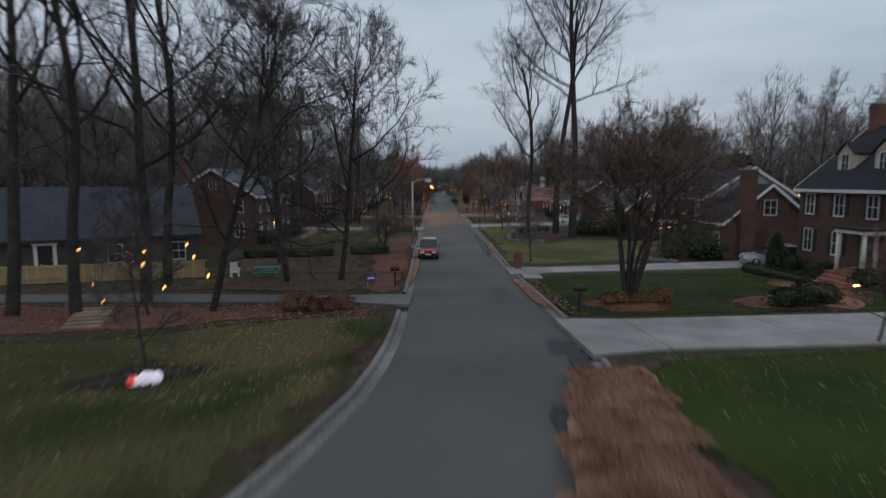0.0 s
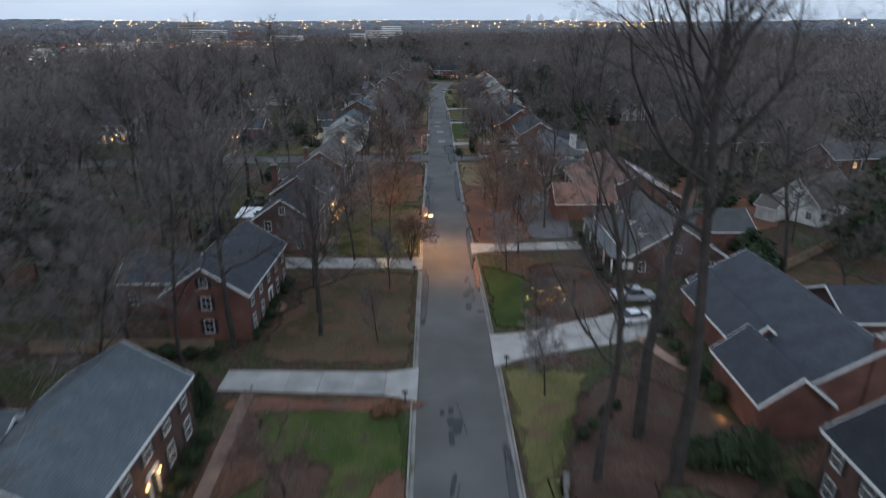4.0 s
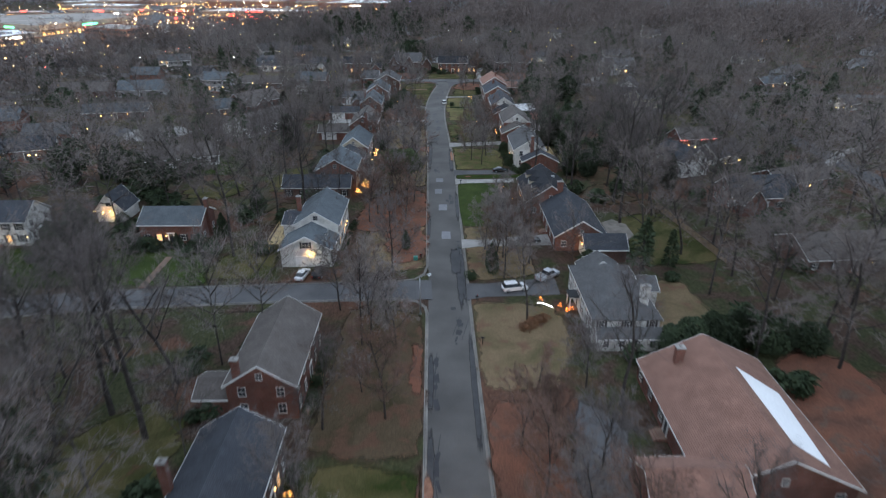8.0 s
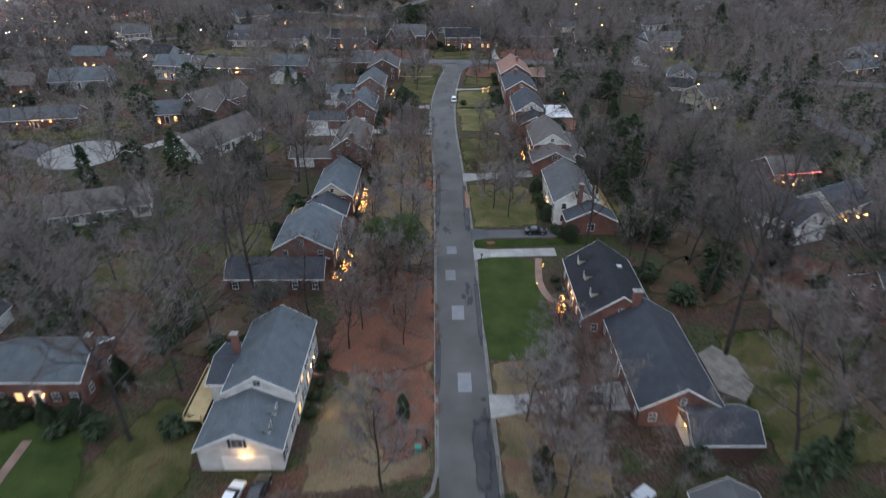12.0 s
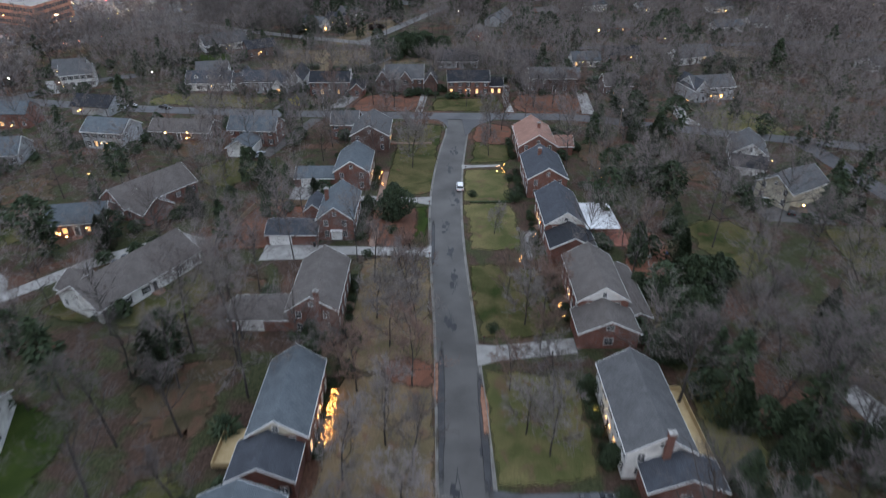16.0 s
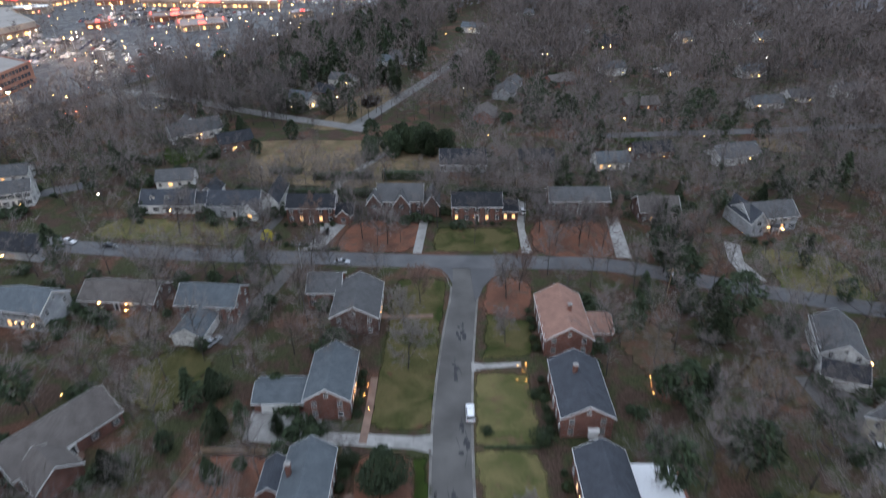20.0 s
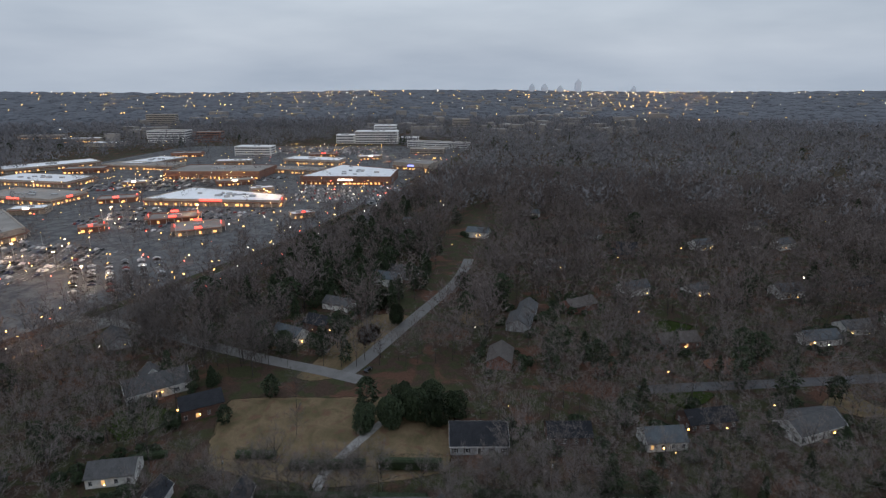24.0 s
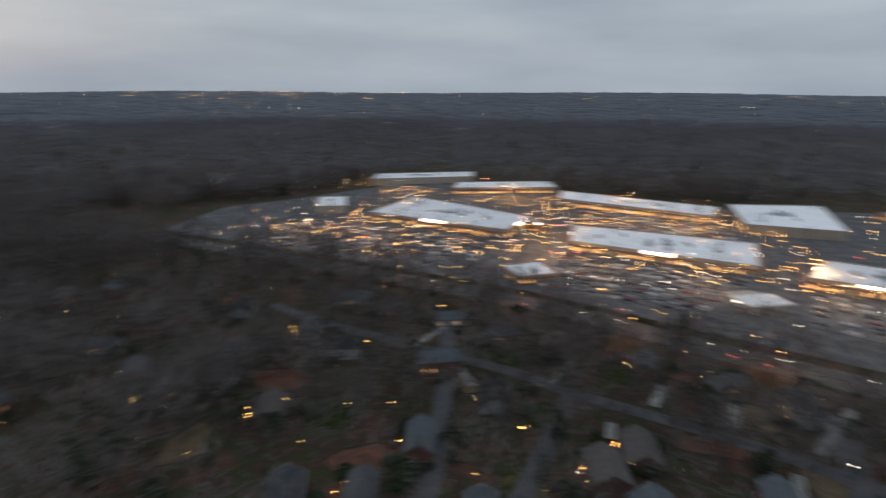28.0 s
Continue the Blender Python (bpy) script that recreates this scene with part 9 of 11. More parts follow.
utility_line = [(67.5, 116.6), (64, 160), (60, 215), (57, 262), (54, 400), (52, 460), (22, 468), (-26, 468), (-70, 470)]
for p_ in utility_line:
    utility_pole(*p_)
for a_, b_ in zip(utility_line, utility_line[1:]):
    for off_ in (-1.1, 1.1):
        pts_ = [(a_[0] + (b_[0] - a_[0]) * k / 8 + off_, a_[1] + (b_[1] - a_[1]) * k / 8, 10.45 - 1.1 * (1 - (k / 4 - 1) ** 2)) for k in range(9)]
        thing("cable", "thin dark overhead cable", "cable", kind="structure", data=tube_mesh("cable", M_BLACK, pts_, [0.025] * 9, 3))

# bits in the gardens
for l_, x_, y_, c_ in (("blue plastic play chair on red mulch", 40.5, 327, (0.02, 0.2, 0.6)), ("white plastic chair on red mulch", 39.4, 325.6, (0.6, 0.6, 0.6)), ("yellow and blue play seat", 46.0, 326.4, (0.05, 0.15, 0.5)), ("white plastic chair on mulch", 41.8, 325.4, (0.6, 0.6, 0.6))):
    q_ = thing("garden_chair", l_, "chair", at=pose(x_, y_, 0.16, 0, 0, x_ * 40))
    m_ = gloss("plastic", c_, 0.5)
    part("seat", boxes("seat", m_, (-0.3, 0.3, -0.3, 0.3, 0.36, 0.42), bevel=0.02), q_)
    part("backrest", boxes("backrest", m_, (-0.33, -0.27, -0.28, 0.28, 0.42, 1.0), bevel=0.02), q_)
    for sx_, sy_ in ((-1, -1), (1, -1), (1, 1), (-1, 1)):
        part("leg", boxes("leg", m_, (sx_ * 0.26 - 0.03, sx_ * 0.26 + 0.03, sy_ * 0.26 - 0.03, sy_ * 0.26 + 0.03, 0, 0.36)), q_)
sg = thing("yard_sign", "small blue yard sign on wire legs", "sign", at=pose(-4.6, 37.2, 0.14, 0, 0, 20))
part("board", boxes("board", gloss("blue_board", (0.03, 0.05, 0.22), 0.5), (-0.3, 0.3, -0.01, 0.01, 0.45, 0.85)), sg)
part("lettering_bar", boxes("lettering_bar", M_TRIM, (-0.22, 0.22, -0.016, -0.01, 0.6, 0.72)), sg)
for s_ in (-0.22, 0.22):
    part("leg", boxes("leg", M_METAL, (s_ - 0.008, s_ + 0.008, -0.008, 0.008, -0.05, 0.45)), sg)
ub = thing("utility_box", "small green utility box on a lawn", "utility box", at=pose(-7.0, 207, 0.16))
part("cabinet", boxes("cabinet", M_GREENWOOD, (-0.45, 0.45, -0.4, 0.4, 0, 0.75), bevel=0.05), ub)
bins = thing("trash_bin", "dark wheeled bin beside a garage", "bin", at=pose(-33.6, 330.4, 0.2))
part("tub", loft("tub", [(-0.32, 0.26, 0.26, 0.05, 1.0), (0.32, 0.26, 0.26, 0.05, 1.0)], M_BLACK, 0.03), bins)
part("lid", boxes("lid", M_BLACK, (-0.36, 0.36, -0.3, 0.3, 1.0, 1.07), bevel=0.02), bins)
hoop = thing("basketball_hoop", "basketball hoop beside a driveway", "basketball hoop", at=pose(23.5, 112, 0.15, 0, 0, -90))
part("pole", tube_mesh("pole", M_BLACK, [(0, 0, 0), (0, 0, 3.2)], [0.06, 0.05], 8), hoop)
part("backboard", boxes("backboard", M_TRIM, (0.2, 0.24, -0.7, 0.7, 2.8, 3.7)), hoop)
part("ring", tube_mesh("ring", M_TAIL, [(0.45 + 0.23 * math.cos(a * math.tau / 12), 0.23 * math.sin(a * math.tau / 12), 3.0) for a in range(13)], [0.015] * 13, 5), hoop)

# loose leaves on the near lawns and the raked pile
def leaf_scatter(label, boxes_, n, seed, material, lift=0.0, small=1.0):
    r = random.Random(seed)
    v, f = [], []
    for i in range(n):
        x0, x1, y0, y1, z = boxes_[i % len(boxes_)]
        c = Vector((r.uniform(x0, x1), r.uniform(y0, y1), 0))
        c.z = z + r.uniform(0.0, 0.05) + lift
        t1 = Vector((r.gauss(0, 1), r.gauss(0, 1), r.gauss(0, 0.35))).normalized()
        t2 = t1.orthogonal().normalized()
        q = r.uniform(0.05, 0.12) * small
        k = len(v)
        v.extend((c - t1 * q, c + t2 * q * 0.55, c + t1 * q))
        f.append((k, k + 1, k + 2))
    thing("fallen_leaves", label, "leaves", kind="stuff", data=fast_mesh("fallen_leaves", [tuple(p) for p in v], f, material))


leaf_scatter("scattered brown leaves on lawns and banks", [(-28, -9, 23.5, 30, 0.19), (-12, -3.4, 25.8, 29.6, 0.19), (-22, -4, 36, 58, 0.19), (-6, -3.2, 36, 78, 0.19), (6.0, 6.8, 27, 60, 0.19), (-28, -9, 23.5, 30, 0.19), (-20, -3, 8, 45, 0.19)], 4200, 3, M_LEAFPILE)
leaf_scatter("pale straw and small leaves on the near lawns", [(6.4, 24, 4, 20, 0.165), (-22, -4, 4, 27, 0.165), (7, 24, 28, 45, 0.175), (-10, -3.4, 14, 28, 0.17)], 5200, 8, M_TANWOOD, 0.0, 0.4)
leaf_scatter("brown leaves heaped by the road", [(1.8, 4.2, 5.5, 9, 0.36), (2.3, 4.8, 8.5, 11.5, 0.36), (2.9, 5.4, 11, 14, 0.36), (3.5, 5.8, 13.6, 16.8, 0.36), (3.0, 4.6, 8, 14.5, 0.42), (3.9, 5.2, 12, 16.2, 0.46)], 15000, 4, M_LEAFPILE)
leaf_scatter("pale leaves scattered over gardens", [(-21, -5, 92, 190, 0.2), (5, 22, 100, 190, 0.2), (-21, -6, 200, 330, 0.2), (4, 18, 198, 330, 0.2)], 9000, 5, M_BROWNLEAF)
evergreen("cedar", "small dark conical evergreen before a brick house", 26.8, 46.8, 0.34, tall=1.0)
walk_strip("curved red brick walk to front steps", [(22.9, 38.6), (22.9, 35.2), (21.8, 31), (20, 29)], 1.4)
for k_, (x_, y_, s_) in enumerate(((33.5, 174.6, 0.62), (37.0, 175.6, 0.72), (40.6, 174.4, 0.78), (44.4, 175.8, 0.8), (48.2, 174.6, 0.78), (52.0, 175.8, 0.72), (55.6, 174.8, 0.66), (42.4, 178.0, 0.6), (50.0, 178.4, 0.62))):
    evergreen("magnolia", "broad dark evergreen in a thick screen", x_, y_, s_, k_ * 70, 0.85)

# ---- the distance: woods, shops, lights ----
CLEARINGS = ((-550, 1520, 62), (-480, 1540, 45), (-725, 1880, 60), (-638, 1448, 50), (-134, 1515, 70), (-196, 1510, 40), (-70, 1508, 40), (-32, 1330, 48), (-845, 1583, 60), (-730, 1525, 55), (-660, 1665, 60), (-12, 1412, 60), (40, 1775, 40), (-200, 1380, 110), (-400, 1420, 60))


def far_ok(x, y):
    """Where the far woods stand: not on the near plots, the shops, the highway or open fields."""
    if -172 < x < 172 and 0 < y < 562:
        return False
    hx = np.interp(y, [-80, 100, 232, 338, 414, 500, 575, 640, 760, 900, 1300, 1700], [-420, -372, -334, -300, -262, -222, -185, -150, -100, -60, 40, 120])
    if any((x - a) ** 2 + (y - b) ** 2 < c * c for a, b, c in CLEARINGS):
        return False
    if x < hx + 14 and -60 < y < 1330:
        # shops lie beyond the highway, out to a wooded edge
        lim = np.interp(y, [-60, 60, 180, 300, 480, 620, 800, 950, 1150, 1400, 1750], [-420, -560, -760, -700, -620, -640, -620, -600, -560, -520, -300])
        return x < lim
    if -96 < x < 4 and 468 < y < 556:
        return False
    ry = [530, 580, 630, 690, 760, 860]
    return abs(x - np.interp(y, ry, [-44, -25, -6, 4, 12, 30])) > 13 if 530 < y < 860 else True


def sector(rnd, r0, r1):
    r = math.sqrt(rnd.uniform(r0 * r0, r1 * r1))
    a = radians(rnd.uniform(-48, 150)) + math.pi / 2
    return -5 + r * math.cos(a), 320 + r * math.sin(a)


def build_far_woods():
    r = random.Random(7)
    out = []
    while len(out) < 5200:
        x, y = sector(r, 100, 700)
        clump = noise.noise(Vector((x * 0.012, y * 0.012, 5))) + 0.5 * noise.noise(Vector((x * 0.05, y * 0.05, 9)))
        if far_ok(x, y) and not in_garden(x, y, 4, 6) and clump > (-0.4 if math.hypot(x, y - 320) < 520 else -0.7) + r.uniform(-0.25, 0.25):
            out.append((x, y, far_rise(x, y), r.uniform(0.85, 1.4), r.uniform(0, 6.28), r.randrange(6)))
    return out


def build_mid_woods():
    """The woods farther out, each crown a ragged sheaf of broad twig fans."""
    r = random.Random(17)
    out = []
    while len(out) < 16500:
        x, y = sector(r, 520, 1750)
        if far_ok(x, y):
            out.append((x, y, far_rise(x, y) - 1, r.uniform(0.8, 1.35), r.uniform(0, 6.28), r.randrange(6)))
    return out


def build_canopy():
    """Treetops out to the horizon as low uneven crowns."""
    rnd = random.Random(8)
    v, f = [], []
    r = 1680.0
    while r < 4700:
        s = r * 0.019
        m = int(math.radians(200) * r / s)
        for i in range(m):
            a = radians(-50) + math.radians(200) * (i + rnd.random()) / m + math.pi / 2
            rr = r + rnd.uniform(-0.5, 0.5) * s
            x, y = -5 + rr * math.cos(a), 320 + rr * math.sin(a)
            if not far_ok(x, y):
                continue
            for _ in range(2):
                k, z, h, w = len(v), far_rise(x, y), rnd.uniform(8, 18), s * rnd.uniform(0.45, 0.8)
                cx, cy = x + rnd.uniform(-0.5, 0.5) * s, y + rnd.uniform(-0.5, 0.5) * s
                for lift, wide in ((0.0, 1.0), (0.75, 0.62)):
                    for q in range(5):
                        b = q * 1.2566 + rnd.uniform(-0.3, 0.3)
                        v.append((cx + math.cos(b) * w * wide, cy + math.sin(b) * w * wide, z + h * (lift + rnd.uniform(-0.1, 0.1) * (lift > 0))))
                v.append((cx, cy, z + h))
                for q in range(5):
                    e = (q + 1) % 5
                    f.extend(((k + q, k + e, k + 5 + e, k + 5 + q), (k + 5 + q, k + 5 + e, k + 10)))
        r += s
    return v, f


MID_LITE = [blade_tree(391 + i, 14 + 0.6 * i, 6, 24, 0.9, 1.4, 0.2, 0) for i in range(6)]
FAR_LITE = [blade_tree(291 + i, 14 + 0.7 * i, 7, 112, 0.165, 1.25, 0.12) for i in range(6)]
plant(FAR_LITE, build_far_woods(), "far_woods", "bare winter woods beyond the gardens", M_TWIG_FAR)
plant(MID_LITE, build_mid_woods(), "mid_woods", "grey winter woods in the middle distance, haze in their colour", M_TWIG_HAZE)
# the canopy's blue-grey carries the haze of distance in its colour
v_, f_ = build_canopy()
thing("far_canopy", "blue-grey treetops to the horizon, haze painted into their colour", "trees", kind="stuff", data=mesh_of("far_canopy", v_, f_, M_TREETOPS_HAZE))


def conifer(seed, h, r, blades, cone, bare):
    """An evergreen as arrays of triangles: a stem and drooping sprays in uneven whorls."""
    q = random.Random(seed)
    v = [(0.25, 0, 0), (-0.12, 0.22, 0), (-0.12, -0.22, 0), (0, 0, h * 0.95)]
    tv, tf = [], []
    lobes = [(q.uniform(0, math.tau), q.uniform(0.2, 0.9), q.uniform(0.2, 0.5)) for _ in range(7)]
    for i in range(blades):
        t, a = q.random() ** 0.8, q.uniform(0, math.tau)
        wide = (1 - t) ** 0.7 if cone else math.sin(math.pi * (0.12 + 0.86 * t)) ** 0.6
        rad = r * wide * (1 + sum(k * max(0, math.cos(a - la)) * max(0, 1 - abs(t - lt) * 4) for la, lt, k in lobes)) * q.uniform(0.45, 1.0)
        c = Vector((math.cos(a) * rad, math.sin(a) * rad, h * (bare + (1 - bare) * t)))
        d = Vector((math.cos(a + q.gauss(0, 0.5)), math.sin(a + q.gauss(0, 0.5)), q.uniform(-0.7, 0.35))).normalized()
        s = d.cross(Vector((q.gauss(0, 1), q.gauss(0, 1), q.gauss(0, 1)))).normalized() * q.uniform(0.35, 0.6)
        ln = q.uniform(0.8, 1.5)
        k = len(tv)
        tv.extend((c + s - d * ln * 0.5, c - s - d * ln * 0.5, c + d * ln))
        tf.append((k, k + 1, k + 2))
    return np.array(v), np.array([(0, 1, 3), (1, 2, 3), (2, 0, 3)]), np.array([tuple(x) for x in tv]), np.array(tf)


CONIFERS = [conifer(501, 17, 3.4, 420, True, 0.08), conifer(502, 14, 4.2, 460, False, 0.06), conifer(503, 20, 3.8, 420, True, 0.25), conifer(504, 12, 3.6, 400, False, 0.04), conifer(505, 16, 3.0, 380, True, 0.05), conifer(506, 19, 4.6, 460, False, 0.3)]


def evergreen_spots():
    r = random.Random(9)
    out = []
    near = [(r.uniform(34, 172), r.uniform(120, 560)) for _ in range(110)] + [(r.uniform(-172, -40), r.uniform(100, 560)) for _ in range(80)]
    for x, y in near:
        if not (near_house(x, y) or on_road(x, y) or in_garden(x, y, 3, 1)):
            out.append((x, y, 0.1, r.uniform(0.45, 0.95), r.uniform(0, 6.28), r.randrange(6)))
    far = [(r.gauss(-70, 28), r.gauss(640, 40)) for _ in range(110)] + [(r.gauss(-40, 25), r.gauss(720, 60)) for _ in range(70)] + [sector(r, 160, 700) for _ in range(260)] + [sector(r, 700, 1500) for _ in range(240)]
    for x, y in far:
        if far_ok(x, y) and not in_garden(x, y, 3, 1):
            out.append((x, y, far_rise(x, y), r.uniform(0.6, 1.15), r.uniform(0, 6.28), r.randrange(6)))
    return out


plant(CONIFERS, evergreen_spots(), "evergreen_woods", "dark pines and cedars among the bare woods", M_NEEDLE)

# single dark evergreens and hedge lines that stand out between the bare crowns
LONE_EVERGREENS = ((51, 345, 0.8), (51, 312, 0.62), (55, 317, 0.5), (60, 423, 0.9), (68, 437, 0.9), (-81, 334, 0.6), (-52, 293, 0.8), (42, 326, 0.5), (-91, 326, 0.7), (-76, 247, 0.7), (-71, 246, 0.6), (37, 283, 0.5), (44, 242, 0.6), (94, 314, 0.9), (103, 325, 0.8), (-86, 257, 0.7), (101, 332, 0.9), (59, 418, 0.9), (60, 407, 0.9), (49, 347, 0.65), (63, 435, 0.8), (100, 418, 0.7), (-59, 352, 0.5), (-71, 522, 0.85), (-82, 504, 0.7), (-52, 562, 0.9), (-59, 555, 0.7), (109, 562, 0.8), (50, 548, 0.8), (113, 456, 0.75), (60, 421, 0.9), (62, 415, 0.8), (22, 613, 0.9), (131, 513, 0.6), (-35, 514, 0.8), (-24, 506, 0.7), (52, 536, 0.8), (66, 495, 0.7), (78, 499, 0.7), (96, 471, 0.7), (162, 524, 0.7), (132, 471, 0.7), (-20, 640, 0.9))


def lone_spots():
    r = random.Random(63)
    return [(x, y, 0.1 + far_rise(x, y), s * r.uniform(0.85, 1.1), r.uniform(0, 6.28), (1, 3, 5, 0)[r.randrange(4)] if s > 0.5 else 3) for x, y, s in LONE_EVERGREENS if not near_house(x, y)]


def lane_spots():
    """Bare trees in the front gardens of the cross street and beside the lane across the field."""
    r = random.Random(64)
    out = [(x, y, 0.1, r.uniform(0.5, 0.8), r.uniform(0, 6.28), r.randrange(6)) for x, y in ((-18, 432), (-82, 437), (37, 429), (5, 431), (-25, 430), (-118, 439), (63, 441), (77, 436), (-90, 441), (30, 432), (41, 434), (-70, 441), (-60, 514), (-56, 497), (-31, 464), (-104, 442), (98, 412), (92, 424))]
    for i in range(70):
        t = r.random()
        out.append((-172 + 88 * t + r.uniform(-6, 6), 595 - 38 * t + r.choice((-1, 1)) * r.uniform(6, 22), 0.1, r.uniform(0.7, 1.15), r.uniform(0, 6.28), r.randrange(6)))
    return [p for p in out if not near_house(p[0], p[1])]


plant(CONIFERS, lone_spots(), "lone_evergreens", "dark evergreens standing singly between bare crowns", M_NEEDLE)
plant(FINE, lane_spots(), "lane_trees", "bare trees along the cross street and a field lane", M_TWIG)

# shrubs round the back gardens
SHRUBS = [conifer(520 + i_, 4.0 + 0.5 * i_, 3.2 - 0.25 * i_, 190, False, 0.02) for i_ in range(5)]


def shrub_spots():
    r = random.Random(31)
    out = []
    for a, b, k in HOUSES:
        if b > 120:
            for _ in range(r.randrange(5, 12)):
                t, d = r.uniform(0, math.tau), k + r.uniform(0.3, 7)
                for j in range(r.choice((1, 1, 2, 4))):
                    x, y = a + math.cos(t) * d + j * 2.0 * math.cos(k + t), b + math.sin(t) * d + j * 2.0 * math.sin(k + t)
                    if not near_house(x, y) and (abs(x) > 27 or y > 428) and not on_road(x, y):
                        out.append((x, y, 0.1, r.uniform(0.32, 0.75), r.uniform(0, 6.28), r.randrange(5)))
    return out


plant(SHRUBS, shrub_spots(), "garden_shrubs", "dark evergreen shrubs round the back gardens", M_NEEDLE)

# shops beyond the highway
M_STORE = surface("store_wall", (0.30, 0.26, 0.22), (0.42, 0.37, 0.31), 0.8, 0.3, 4.0, 0.1)
M_STORE_BRICK = surface("store_brick", (0.20, 0.10, 0.075), (0.28, 0.15, 0.11), 0.85, 0.3, 4.0, 0.1)
M_SHOPLIGHT = glow("shop_front_light", (1.0, 0.50, 0.16), 2.0)
M_LOT = surface("lot_asphalt", (0.070, 0.071, 0.075), (0.135, 0.135, 0.138), 0.85, 0.06, 1.0, 0.1)
M_SHOPWHITE = glow("shop_white_light", (1.0, 0.93, 0.78), 6.0)
M_SIGN_RED = glow("red_sign", (1.0, 0.07, 0.05), 4.0)
M_SIGN_GREEN = glow("green_sign", (0.1, 0.9, 0.35), 4.0)
M_SIGN_BLUE = glow("blue_sign", (0.2, 0.25, 1.0), 3.0)
M_OFFICEGLASS = gloss("office_glass", (0.05, 0.055, 0.065), 0.1)


SHOPS = []


def flat_building(label, corners, high, roof=None, wall=None, front=(), units=6, floors=0, seed=0, sign=None, category="shop"):
    """A flat-roofed commercial building on a convex footprint, with parapet, roof units and lit fronts on the sides named."""
    b = thing("commercial_building", label, category)
    c = [Vector((x, y)) for x, y in corners]
    if sum(a.x * d.y - d.x * a.y for a, d in zip(c, c[1:] + c[:1])) < 0:
        c.reverse()
    n, mid = len(c), sum(c, Vector((0, 0))) / len(c)
    z0 = far_rise(mid.x, mid.y) + 0.1
    SHOPS.append((mid.x, mid.y))
    inner = [p + (mid - p).normalized() * 0.9 for p in c]
    v = [(*p, z0 - 1) for p in c] + [(*p, z0 + high) for p in c] + [(*p, z0 + high) for p in inner] + [(*p, z0 + high - 0.8) for p in inner]
    f = []
    for i in range(n):
        j = (i + 1) % n
        f += [(i, j, n + j, n + i), (n + i, n + j, 2 * n + j, 2 * n + i), (2 * n + i, 2 * n + j, 3 * n + j, 3 * n + i)]
    part("wall", mesh_of("wall", v, f, wall or M_STORE), b)
    part("roof", mesh_of("roof", [(*p, z0 + high - 0.7) for p in inner], [tuple(range(n))], roof or M_WHITE_ROOF), b)
    rnd = random.Random(seed)
    for k in range(units):
        w = [rnd.random() ** 0.5 for _ in range(n)]
        p = sum((q * a for q, a in zip(inner, w)), Vector((0, 0))) / sum(w)
        s = rnd.uniform(1.2, 3.0)
        part("roof_unit", boxes("roof_unit", M_METAL, (p.x - s, p.x + s, p.y - s * 0.6, p.y + s * 0.6, z0 + high - 0.7, z0 + high + rnd.uniform(0.4, 1.4))), b)
    for i in range(n):
        p, q = c[i], c[(i + 1) % n]
        d = (q - p).normalized()
        ln, out = (q - p).length, Vector((d.y, -d.x))
        m = Matrix(((out.x, d.x, 0, p.x), (out.y, d.y, 0, p.y), (0, 0, 1, z0), (0, 0, 0, 1)))
        if floors:
            for s in range(floors):
                za = high * (s + 0.3) / (floors + 0.2)
                tagged(part("window_band", boxes("window_band", M_OFFICEGLASS, *[(0.02, 0.12, y + 0.3, y + 2.7, za, za + high / floors * 0.5) for y in np.arange(1, ln - 3, 3.0)]), b, at=m), kind="stuff")
        if i in front or (i - n) in front:
            part("awning", boxes("awning", M_STORE_BRICK, (0.05, 3.0, 1, ln - 1, 4.3, 4.8)), b, "covered shop walk", at=m)
            tagged(part("shop_windows", boxes("shop_windows", M_SHOPLIGHT, *([(0.02, 0.2, y, y + rnd.uniform(1.2, 3.2), 0.7, rnd.uniform(2.0, 2.9)) for y in np.arange(2, ln - 6, 5.0) if rnd.random() < 0.6] or [(0.02, 0.2, ln * 0.45, ln * 0.55, 0.7, 2.6)])), b, "warm lit shop windows", at=m), kind="stuff")
            tagged(part("soffit_lights", boxes("soffit_lights", M_SHOPLIGHT, *[(1.2, 1.6, y, y + 1.1, 4.2, 4.29) for y in np.arange(3, ln - 4, 6.0)]), b, at=m), kind="stuff")
            tagged(part("posts", boxes("posts", M_TRIM, *[(2.7, 2.95, y, y + 0.25, 0, 4.3) for y in np.arange(2, ln - 2, 6.0)]), b, at=m), kind="stuff")
            if sign:
                part("sign", boxes("sign", sign, (0.05, 0.4, ln * 0.42, ln * 0.58, 5.2, 6.8)), b, "glowing shop sign", at=m)
    return b


def build_pavement():
    ys = list(np.arange(40, 1460, 40.0))
    v, f, n = [], [], 14
    for y in ys:
        hx = np.interp(y, [-80, 100, 232, 338, 414, 500, 575, 640, 760, 900, 1300, 1700], [-420, -372, -334, -300, -262, -222, -185, -150, -100, -60, 40, 120])
        lim = np.interp(y, [-60, 60, 180, 300, 480, 620, 800, 950, 1150, 1400, 1750], [-420, -520, -700, -660, -590, -600, -590, -570, -530, -490, -300])
        for i in range(n):
            x = hx - 20 + (lim - hx + 20) * i / (n - 1)
            v.append((x, y, 0.17 + far_rise(x, y) + max(0, y - 1000) * 0.0016))
    for r in range(len(ys) - 1):
        for i in range(n - 1):
            a = r * n + i
            f.append((a + 1, a, a + n, a + n + 1))
    return v, f


